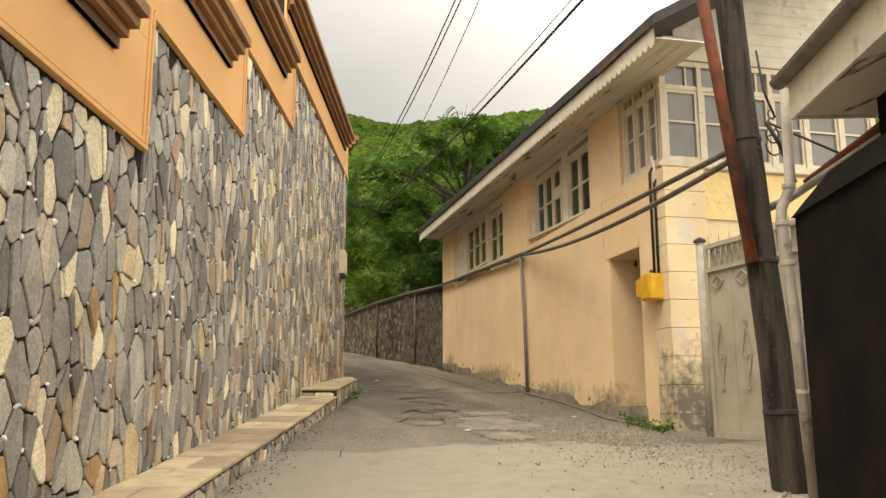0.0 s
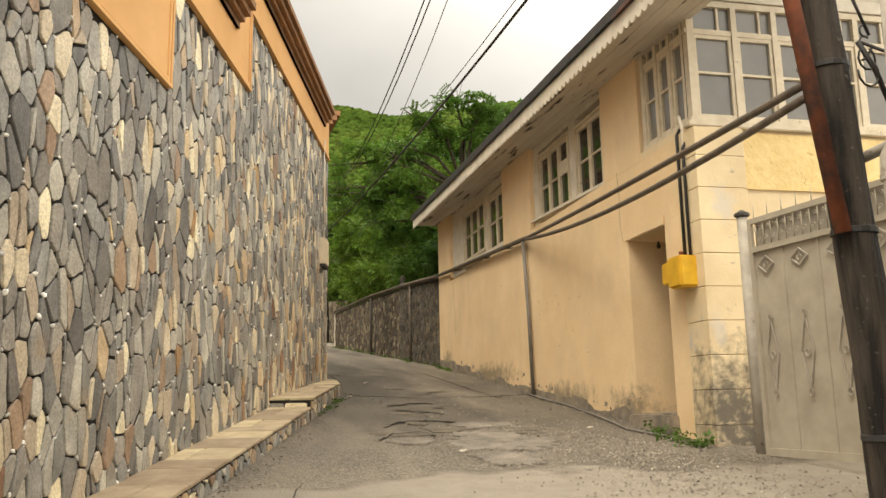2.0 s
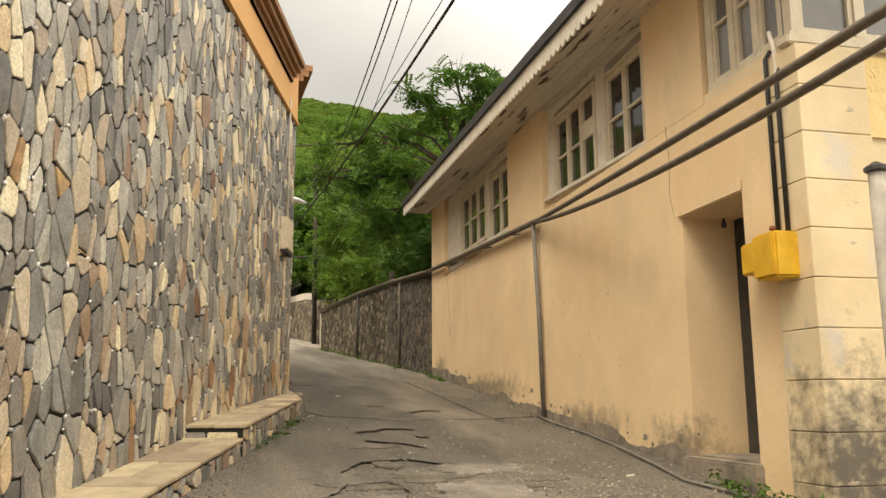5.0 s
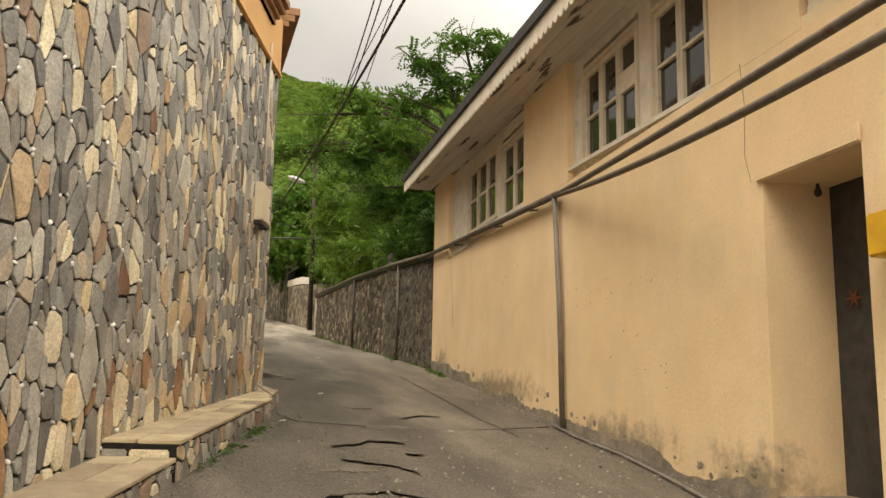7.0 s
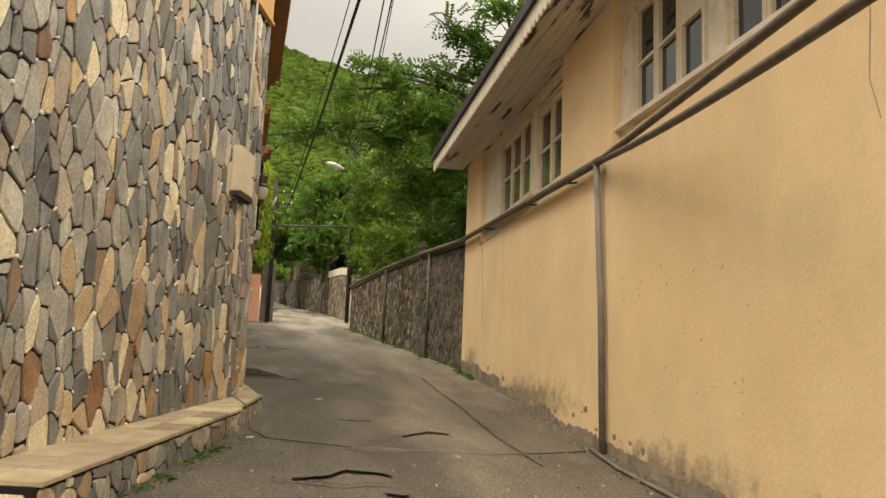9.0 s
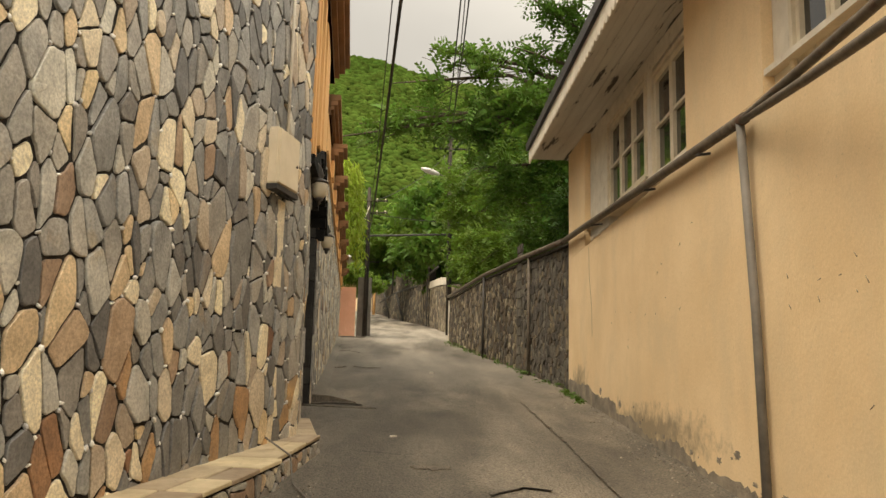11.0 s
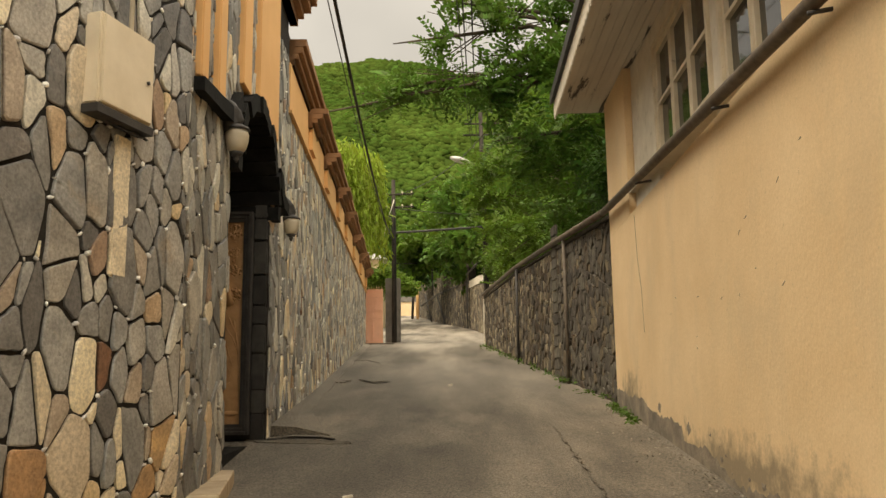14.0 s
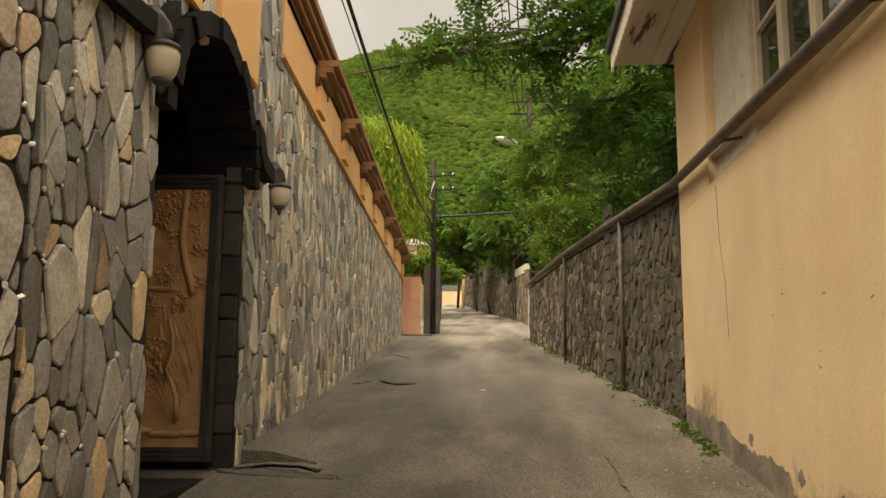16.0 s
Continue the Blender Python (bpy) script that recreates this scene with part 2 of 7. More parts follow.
M_CORNICE = mat("brown_cornice", (0.32, 0.165, 0.075), (0.22, 0.115, 0.055), rough=0.7, scale=2.5, bump=0.15, bump_scale=40)
M_MORTAR = mat("dark_mortar", (0.03, 0.026, 0.021), (0.014, 0.012, 0.01), rough=0.95, scale=6, bump=0.5, bump_scale=50)
STONE = [("slate_grey", (0.405, 0.376, 0.325), (0.25, 0.234, 0.205)), ("blue_grey", (0.29, 0.28, 0.257), (0.17, 0.166, 0.155)), ("pale_grey", (0.5, 0.463, 0.39), (0.33, 0.307, 0.26)),
         ("cream", (0.7, 0.6, 0.44), (0.54, 0.45, 0.32)), ("ochre", (0.58, 0.43, 0.28), (0.42, 0.3, 0.185)), ("rust", (0.44, 0.25, 0.125), (0.25, 0.15, 0.085)), ("white", (0.82, 0.8, 0.75), (0.66, 0.63, 0.56))]
STONE_LOOK = dict(rough=0.5, scale=4.5, bump=0.55, bump_scale=14, bump_dist=0.012, vary=0.42, spec=0.45, grain=0.24, grain_scale=48.0, stain=(0.34, 0.245, 0.15), stain_scale=2.2, stain_lo=0.6, stain_hi=0.8)
M_STONE = [mat("stone_" + n, a, b, speck=tuple(c * 0.8 for c in b), **STONE_LOOK) for n, a, b in STONE]
M_STONE_J = [mat("stones_" + n, a, b, island=True, speck=tuple(c * 0.8 for c in b), **STONE_LOOK) for n, a, b in STONE]
M_RUB = [mat("rubble_" + n, a, b, rough=0.9, scale=8, bump=0.7, bump_scale=25, vary=0.35, island=True) for n, a, b in
         [("grey", (0.115, 0.1, 0.08), (0.055, 0.048, 0.039)), ("brown", (0.165, 0.127, 0.085), (0.08, 0.064, 0.044)), ("pale", (0.3, 0.245, 0.17), (0.15, 0.125, 0.09))]]
M_RUBOBJ = [mat("rubble_stone_" + n, a, b, rough=0.9, scale=8, bump=0.7, bump_scale=25, vary=0.35) for n, a, b in
            [("grey", (0.115, 0.1, 0.08), (0.055, 0.048, 0.039)), ("brown", (0.165, 0.127, 0.085), (0.08, 0.064, 0.044)), ("pale", (0.3, 0.245, 0.17), (0.15, 0.125, 0.09))]]
# black stone of the arch; also paints the passage interior dark
M_BLACKST_SHADE = mat("black_stone_and_passage_shade", (0.014, 0.0135, 0.0125), (0.006, 0.0058, 0.0055), rough=0.8, scale=6, bump=0.5, bump_scale=25, vary=0.3, spec=0.15)
M_JAMB = mat("charcoal_stone", (0.042, 0.039, 0.035), (0.02, 0.019, 0.017), rough=0.6, scale=5, bump=0.5, bump_scale=18, vary=0.35, spec=0.35)
M_SLAB = mat("yellow_flagstone", (0.56, 0.45, 0.3), (0.4, 0.31, 0.2), rough=0.75, scale=4, bump=0.45, bump_scale=20, vary=0.32, speck=(0.3, 0.24, 0.17))
M_WHITE = mat("white_paint", (0.7, 0.64, 0.53), (0.58, 0.52, 0.42), rough=0.6, scale=4, bump=0.2, bump_scale=60, stain=(0.42, 0.36, 0.28), stain_scale=5, stain_lo=0.6, stain_hi=0.72)
M_SOFFIT = mat("weathered_white_boards", (0.66, 0.6, 0.51), (0.5, 0.44, 0.36), rough=0.8, scale=3, bump=0.4, bump_scale=40, stain=(0.075, 0.06, 0.05), stain_scale=6.0, stain_lo=0.585, stain_hi=0.62, stretch=(1, 0.12, 1))
M_ROOF = mat("dark_roof_sheet", (0.05, 0.045, 0.042), (0.03, 0.027, 0.026), rough=0.6, scale=4, bump=0.3)
M_ROOFRED = mat("rusty_roof_sheet", (0.16, 0.07, 0.045), (0.07, 0.045, 0.035), rough=0.7, scale=4, bump=0.3)
M_FRAME = mat("cream_window_paint", (0.66, 0.58, 0.44), (0.55, 0.47, 0.34), rough=0.55, scale=6, bump=0.2, bump_scale=70, stain=(0.4, 0.33, 0.24), stain_scale=8, stain_lo=0.62, stain_hi=0.7)
M_PIPE = mat("grey_brown_pipe_paint", (0.15, 0.12, 0.088), (0.085, 0.068, 0.052), rough=0.6, scale=8, bump=0.3, bump_scale=60, stain=(0.1, 0.055, 0.035), stain_scale=5, stain_lo=0.58, stain_hi=0.68)
M_GREYPIPE = mat("grey_pipe_paint", (0.19, 0.17, 0.145), (0.12, 0.108, 0.092), rough=0.6, scale=6, bump=0.2)
M_PALEPIPE = mat("pale_grey_downpipe", (0.42, 0.38, 0.32), (0.3, 0.27, 0.22), rough=0.6, scale=5, bump=0.2, stain=(0.2, 0.16, 0.12), stain_scale=6, stain_lo=0.62, stain_hi=0.7)
M_REDPIPE = mat("rusty_red_pole", (0.24, 0.075, 0.035), (0.12, 0.045, 0.028), rough=0.7, scale=5, bump=0.4, stain=(0.045, 0.036, 0.032), stain_scale=2.2, stain_lo=0.5, stain_hi=0.64)
M_POLE = mat("tarred_pole_wood", (0.055, 0.044, 0.034), (0.009, 0.0075, 0.0062), rough=0.85, scale=7, bump=0.9, bump_scale=14, stretch=(1, 1, 0.12), bump_dist=0.05, speck=(0.13, 0.11, 0.09), lo=0.42, hi=0.6)
M_CABLE = mat("black_cable", (0.025, 0.024, 0.024), (0.04, 0.037, 0.034), rough=0.6, scale=8, bump=0)
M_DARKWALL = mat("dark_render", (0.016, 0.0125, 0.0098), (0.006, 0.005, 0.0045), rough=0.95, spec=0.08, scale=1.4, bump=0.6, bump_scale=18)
M_GATE = mat("grey_gate_paint", (0.42, 0.375, 0.295), (0.34, 0.3, 0.235), rough=0.5, scale=3, bump=0.1, stain=(0.36, 0.3, 0.21), stain_scale=2.5, stain_lo=0.6, stain_hi=0.75)
M_IRON = mat("dark_iron", (0.06, 0.055, 0.05), (0.035, 0.032, 0.03), rough=0.55, scale=8, bump=0.2)
M_YELLOW = mat("yellow_box_paint", (0.74, 0.45, 0.04), (0.6, 0.34, 0.03), rough=0.45, scale=5, bump=0.1, stain=(0.4, 0.24, 0.06), stain_scale=9, stain_lo=0.64, stain_hi=0.72)
M_BOX = mat("cream_cabinet_paint", (0.76, 0.66, 0.49), (0.66, 0.56, 0.4), rough=0.5, scale=3, bump=0.1, stain=(0.26, 0.13, 0.06), stain_scale=4, stain_lo=0.68, stain_hi=0.74)
M_CARVE = mat("carved_wood", (0.5, 0.295, 0.14), (0.36, 0.2, 0.09), rough=0.6, scale=6, bump=0.4, bump_scale=20)
M_PINK = mat("salmon_gate_paint", (0.92, 0.53, 0.36), (0.84, 0.46, 0.3), rough=0.6, scale=2, bump=0.1, stain=(0.5, 0.22, 0.14), stain_scale=3, stain_lo=0.62, stain_hi=0.75)
M_CONC = mat("grey_concrete", (0.2, 0.18, 0.155), (0.13, 0.118, 0.1), rough=0.95, scale=2.5, bump=0.5, bump_scale=30)
M_LAMPGLASS = mat("frosted_lamp_glass", (0.5, 0.44, 0.33), (0.42, 0.36, 0.26), rough=0.35, scale=3, bump=0)
M_LAMPHEAD = mat("aluminium_lamp", (0.55, 0.53, 0.5), (0.45, 0.43, 0.4), rough=0.4, scale=6, bump=0, metal=0.3)
M_BARK = mat("bark", (0.1, 0.075, 0.05), (0.05, 0.04, 0.03), rough=0.95, scale=8, bump=0.8, bump_scale=20, stretch=(1, 1, 0.25))
M_LEAF = leaf_mat("leaf_locust", (0.115, 0.205, 0.03), (0.062, 0.13, 0.019))
M_LEAFB = leaf_mat("leaf_bright", (0.13, 0.21, 0.025), (0.075, 0.138, 0.017))
M_LEAFD = leaf_mat("leaf_deep", (0.05, 0.11, 0.018), (0.03, 0.072, 0.012), 0.25)
M_WILLOW = leaf_mat("leaf_willow", (0.29, 0.37, 0.04), (0.2, 0.28, 0.028))
M_GRASS = leaf_mat("weed", (0.1, 0.17, 0.03), (0.06, 0.12, 0.02))
M_HILL = mat("hill_undergrowth", (0.045, 0.072, 0.014), (0.028, 0.047, 0.01), rough=1.0, spec=0.0, scale=0.08, bump=0)
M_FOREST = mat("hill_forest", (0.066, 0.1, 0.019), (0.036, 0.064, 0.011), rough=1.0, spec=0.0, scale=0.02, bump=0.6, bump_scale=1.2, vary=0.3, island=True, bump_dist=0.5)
M_GLASS = bpy.data.materials.new("window_glass")
M_GLASS.use_nodes = True
_g = M_GLASS.node_tree.nodes["Principled BSDF"]
_g.inputs["Base Color"].default_value = (0.028, 0.026, 0.022, 1)
_g.inputs["Roughness"].default_value = 0.04
_g.inputs["Specular IOR Level"].default_value = 0.5
# grey base colour stands in for sky reflected in the veranda panes
M_GREYGLASS = mat("sky_grey_glass", (0.2, 0.19, 0.17), (0.15, 0.145, 0.13), rough=0.08, scale=1.2, bump=0, spec=0.5)


# ---- building helpers ----
def ground_z(y):
    return 0.1 * min(y, 118.0)


def mesh_of(bm, name, material):
    bmesh.ops.recalc_face_normals(bm, faces=bm.faces[:])
    me = bpy.data.meshes.new(name)
    bm.to_mesh(me)
    bm.free()
    for m in material if isinstance(material, list) else [material]:
        me.materials.append(m)
    return me


def part(name, bm, material, parent=None, label="", smooth=False):
    """Links a bmesh as one mesh object under a thing or a part."""
    me = mesh_of(bm, name, material)
    if smooth:
        me.shade_smooth()
    ob = new(name, me)
    if parent:
        ob.parent = parent
        if parent.type == "EMPTY":
            ob.matrix_parent_inverse = Matrix.Translation(-parent.location)
    if label:
        tagged(ob, label)
    return ob


def thing(name, label, category, group="", kind="", at=(0, 0, 0)):
    ob = new(name)
    ob.empty_display_size, ob.location = 0.2, at
    return tagged(ob, label, category, group, kind)


class Wall:
    """A wall's own axes: s along it, d outwards to the street, z up."""

    def __init__(self, x, y, ux, uy, side):
        k = math.hypot(ux, uy)
        self.o, self.u = Vector((x, y, 0)), Vector((ux / k, uy / k, 0))
        self.n = Vector((-self.u.y, self.u.x, 0)) * side

    def p(self, s, d, z):
        return self.o + self.u * s + self.n * d + Vector((0, 0, z))

    def s_at(self, y):
        return (y - self.o.y) / self.u.y


HW = Wall(6.02, 10.8, 0.4, 14.8, 1)        # house, street side; s = 0 near its corner
FW = Wall(6.0, 10.72, 1.0, -0.02, -1)      # house, front side, towards the walker
AW = Wall(-0.62 - 0.2591 * 7.43, 0.0, 0.2591, 1.0, -1)   # stone wall, first stretch
BW = Wall(2.42, 19.5, -0.058, 1.0, -1)     # stone wall, past the bend
WORLD = Wall(0, 0, 1, 0, 1)


def hexa(bm, pts):
    v = [bm.verts.new(p) for p in pts]
    for f in ((0, 1, 2, 3), (4, 5, 6, 7), (0, 1, 5, 4), (1, 2, 6, 5), (2, 3, 7, 6), (3, 0, 4, 7)):
        bm.faces.new([v[i] for i in f])
    return v


def box(bm, w, s0, s1, d0, d1, z0, z1, dz=0.0):
    """A box on a wall's axes; dz lifts its far end (s1) for a sloping run."""
    return hexa(bm, [w.p(s0, d0, z0), w.p(s1, d0, z0 + dz), w.p(s1, d1, z0 + dz), w.p(s0, d1, z0), w.p(s0, d0, z1), w.p(s1, d0, z1 + dz), w.p(s1, d1, z1 + dz), w.p(s0, d1, z1)])


def boxed(name, w, dims, material, parent=None, label="", dz=0.0, bevel=0.0):
    bm = bmesh.new()
    box(bm, w, *dims, dz)
    if bevel:
        bmesh.ops.bevel(bm, geom=bm.edges[:], offset=bevel, segments=2, affect="EDGES")
    return part(name, bm, material, parent, label)


def tube(bm, pts, r, seg=8, r1=None, caps=True):
    """A round bar along points."""
    pts = [Vector(p) for p in pts]
    rings = []
    for i, p in enumerate(pts):
        a, b = pts[max(i - 1, 0)], pts[min(i + 1, len(pts) - 1)]
        t = (b - a).normalized()
        x = t.orthogonal().normalized() if not rings else (px - t * px.dot(t)).normalized()
        px = x
        y = t.cross(x)
        rr = r + ((r1 if r1 is not None else r) - r) * i / max(1, len(pts) - 1)
        rings.append([bm.verts.new(p + (x * math.cos(k * 2 * math.pi / seg) + y * math.sin(k * 2 * math.pi / seg)) * rr) for k in range(seg)])
    for a, b in zip(rings, rings[1:]):
        for k in range(seg):
            bm.faces.new((a[k], a[(k + 1) % seg], b[(k + 1) % seg], b[k]))
    if caps:
        bm.faces.new(rings[0][::-1])
        bm.faces.new(rings[-1])


def bar(name, pts, r, material, parent=None, label="", seg=8, r1=None):
    bm = bmesh.new()
    tube(bm, pts, r, seg, r1)
    return part(name, bm, material, parent, label, True)


def lathe(bm, base, profile, seg=14):
    """Turns a profile of (radius, height) round an upright axis at base."""
    base = Vector(base)
    rings = [[bm.verts.new(base + Vector((r * math.cos(k * 2 * math.pi / seg), r * math.sin(k * 2 * math.pi / seg), h))) for k in range(seg)] for r, h in profile]
    for a, b in zip(rings, rings[1:]):
        for k in range(seg):
            bm.faces.new((a[k], a[(k + 1) % seg], b[(k + 1) % seg], b[k]))
    bm.faces.new(rings[0][::-1])
    bm.faces.new(rings[-1])


def prism(bm, w, pts, d0, d1):
    """A flat outline of (s, z) on a wall's axes, from depth d0 to d1."""
    a = [bm.verts.new(w.p(s, d0, z)) for s, z in pts]
    b = [bm.verts.new(w.p(s, d1, z)) for s, z in pts]
    bm.faces.new(a)
    bm.faces.new(b[::-1])
    for i in range(len(pts)):
        j = (i + 1) % len(pts)
        bm.faces.new((a[i], b[i], b[j], a[j]))


def catenary(a, b, sag, n=24):
    a, b = Vector(a), Vector(b)
    return [a.lerp(b, i / n) - Vector((0, 0, sag * 4 * (i / n) * (1 - i / n))) for i in range(n + 1)]


# ---- stones in a wall ----
def clip(poly, nx, ny, c):
    """Keeps the part of a convex outline where nx*x + ny*y <= c."""
    out = []
    for i, p in enumerate(poly):
        q = poly[(i + 1) % len(poly)]
        a, b = nx * p[0] + ny * p[1] - c, nx * q[0] + ny * q[1] - c
        if a <= 0:
            out.append(p)
        if (a < 0 < b) or (b < 0 < a):
            k = a / (a - b)
            out.append((p[0] + (q[0] - p[0]) * k, p[1] + (q[1] - p[1]) * k))
    return out


def cells(rng, s0, s1, z0, z1, w, h, drop=0.16, jitter=0.95, mixed=0.0):
    """Uneven outlines that fill a rectangle, taller than wide by h : w; mixed makes some much larger than others."""
    nx, nz = int((s1 - s0) / w) + 3, int((z1 - z0) / h) + 3
    seeds = {}
    for i in range(-1, nx):
        for k in range(-1, nz):
            if rng.random() > drop:
                big = rng.uniform(0, 0.3) * mixed + (0.85 * mixed if rng.random() < 0.07 else 0)
                seeds[i, k] = (i + 0.5 + (rng.random() - 0.5) * jitter + 0.5 * (k % 2), k + 0.5 + (rng.random() - 0.5) * jitter, big)
    made = []
    for (i, k), (x, z, b) in seeds.items():
        poly = [(x - 2, z - 2), (x + 2, z - 2), (x + 2, z + 2), (x - 2, z + 2)]
        for di in range(-3, 4):
            for dk in range(-3, 4):
                o = seeds.get((i + di, k + dk))
                if o and (di or dk) and poly:
                    nx_, nz_ = o[0] - x, o[1] - z
                    poly = clip(poly, nx_, nz_, nx_ * (x + o[0]) / 2 + nz_ * (z + o[1]) / 2 + (b - o[2]) / 2)
        if len(poly) > 2:
            out = []
            for a, c in poly:
                a, c = s0 + a * w, z0 + c * h
                if mixed:
                    a += 0.07 * noise.noise((a * 1.7, c * 1.7, 2.0))
                    c += 0.07 * noise.noise((a * 1.7, c * 1.7, 9.0))
                out.append((a, c))
            made.append(((sum(p[0] for p in out) / len(out), sum(p[1] for p in out) / len(out)), out))
    return made


def stone_mesh(wall, poly, rng, gap, high, round_=True):
    """Vertices and faces of one flat-faced stone that stands a little out of the wall."""
    turn = 1 if sum(poly[i - 1][0] * poly[i][1] - poly[i][0] * poly[i - 1][1] for i in range(len(poly))) > 0 else -1
    pts = poly
    for i, p in enumerate(poly):
        q = poly[(i + 1) % len(poly)]
        e = math.hypot(q[0] - p[0], q[1] - p[1])
        if e > 1e-6:
            nx, nz = turn * (q[1] - p[1]) / e, -turn * (q[0] - p[0]) / e
            pts = clip(pts, nx, nz, nx * p[0] + nz * p[1] - gap * rng.uniform(0.3, 1.5))
    if len(pts) < 3:
        return None
    for k, most in ((0.2, 0.03), (0.25, 0.009)) if round_ else ():
        cut = []
        for i, p in enumerate(pts):
            q = pts[(i + 1) % len(pts)]
            e = max(1e-6, math.hypot(q[0] - p[0], q[1] - p[1]))
            if e < 0.006:
                cut.append(((p[0] + q[0]) / 2, (p[1] + q[1]) / 2))
                continue
            f = min(k, most * rng.uniform(0.4, 1.2) / e)
            cut.append((p[0] * (1 - f) + q[0] * f, p[1] * (1 - f) + q[1] * f))
            if e > 0.12 and most > 0.015:
                b = gap * rng.uniform(-0.9, 0.5)
                m = rng.uniform(0.4, 0.6)
                cut.append((p[0] * (1 - m) + q[0] * m + turn * (q[1] - p[1]) / e * b, p[1] * (1 - m) + q[1] * m - turn * (q[0] - p[0]) / e * b))
            cut.append((p[0] * f + q[0] * (1 - f), p[1] * f + q[1] * (1 - f)))
        pts = cut if len(cut) > 2 else pts
    cx, cz = sum(p[0] for p in pts) / len(pts), sum(p[1] for p in pts) / len(pts)
    n = len(pts)
    ta, tb = rng.uniform(-0.06, 0.06), rng.uniform(-0.05, 0.05)
    top = high * rng.uniform(0.5, 1.3)
    verts = []
    for k, d in ((1.0, -0.02), (0.995, top * 0.72), (0.955, top)):
        for a, b in pts:
            e = rng.uniform(-0.0015, 0.0015) if k < 0.98 else 0
            kk = k + (rng.uniform(-0.012, 0.012) if k < 0.98 else 0)
            verts.append(wall.p(cx + (a - cx) * kk, (d if d < 0 else max(0.003, d + e + ta * (a - cx) + tb * (b - cz))), cz + (b - cz) * kk))
    verts.append(wall.p(cx + rng.uniform(-0.02, 0.02), top * rng.uniform(0.97, 1.12), cz + rng.uniform(-0.03, 0.03)))
    faces = []
    for r in (0, n):
        for i in range(n):
            j = (i + 1) % n
            faces.append((r + i, r + j, r + n + j, r + n + i))
    faces += [(2 * n + i, 2 * n + (i + 1) % n, 3 * n) for i in range(n)]
    if (verts[2 * n + 1] - verts[2 * n]).cross(verts[3 * n] - verts[2 * n]).dot(wall.n) < 0:
        faces = [f[::-1] for f in faces]
    return verts, faces


def lay_stones(name, wall, outlines, rng, pick, near, parent, mats, mats_joined, gap=0.0098, high=0.02, label=""):
    """Stones near the walk are pieces of their own; the rest join into one part."""
    jv, jf, jm, count = [], [], [], 0
    for (cs, cz), poly in outlines:
        if len(poly) < 3:
            continue
        area = abs(sum(poly[i][0] * poly[(i + 1) % len(poly)][1] - poly[(i + 1) % len(poly)][0] * poly[i][1] for i in range(len(poly)))) / 2
        if area < 0.0016:
            continue
        made = stone_mesh(wall, poly, rng, gap, high)
        if not made:
            continue
        v, f = made
        m = pick(cs, cz, area)
        if near(cs, cz) and count < 300:
            me = bpy.data.meshes.new(name)
            me.from_pydata(v, [], f)
            me.materials.append(mats[m])
            ob = new(name, me)
            ob.parent = parent
            count += 1
        else:
            o = len(jv)
            jv += v
            jf += [tuple(i + o for i in q) for q in f]
            jm += [m] * len(f)
    me = bpy.data.meshes.new(name + "s")
    me.from_pydata(jv, [], jf)
    for m in mats_joined:
        me.materials.append(m)
    me.polygons.foreach_set("material_index", jm)
    ob = new(name + "s", me)
    ob.parent = parent
    tagged(ob, label, kind="stuff")
    return ob


# ---- leaves ----
def arrays_mesh(name, verts, faces, material):
    me = bpy.data.meshes.new(name)
    k = faces.shape[1]
    me.vertices.add(len(verts))
    me.vertices.foreach_set("co", verts.astype(np.float32).ravel())
    me.loops.add(faces.size)
    me.loops.foreach_set("vertex_index", faces.astype(np.int32).ravel())
    me.polygons.add(len(faces))
    me.polygons.foreach_set("loop_start", np.arange(len(faces), dtype=np.int32) * k)
    me.materials.append(material)
    me.update(calc_edges=True)
    me.validate()
    return me


def frond(pairs=5, length=0.36, leaf=0.12, wide=0.05):
    """One feathered leaf: pairs of small leaflets along a drooping stalk."""
    v, f = [], []
    for i in range(pairs):
        x = length * (0.15 + 0.85 * i / (pairs - 1))
        z = -0.35 * length * (x / length) ** 2
        for sgn in (-1, 1):
            o = len(v)
            tip = (x + leaf * 0.45, sgn * leaf, z - 0.02)
            v += [(x, 0, z), (x + leaf * 0.35 + wide * 0.4, sgn * leaf * 0.45, z + 0.006), tip, (x + leaf * 0.2 - wide * 0.6, sgn * leaf * 0.55, z - 0.006)]
            f.append((o, o + 1, o + 2, o + 3))
    return np.array(v), np.array(f)


def clump(n=4, size=0.16):
    """A few broad leaves that spring from one twig."""
    r = np.random.RandomState(5)
    v, f = [], []
    for i in range(n):
        a = i * 2.4
        d = np.array([math.cos(a), math.sin(a), r.uniform(-0.5, 0.4)])
        e = np.cross(d, (0, 0, 1.0))
        e /= np.linalg.norm(e)
        o = len(v)
        s = size * r.uniform(0.75, 1.2)
        v += [d * 0.02, d * s * 0.5 + e * s * 0.3, d * s * 1.05 - np.array((0, 0, s * 0.2)), d * s * 0.5 - e * s * 0.3]
        f.append((o, o + 1, o + 2, o + 3))
    return np.array(v), np.array(f)


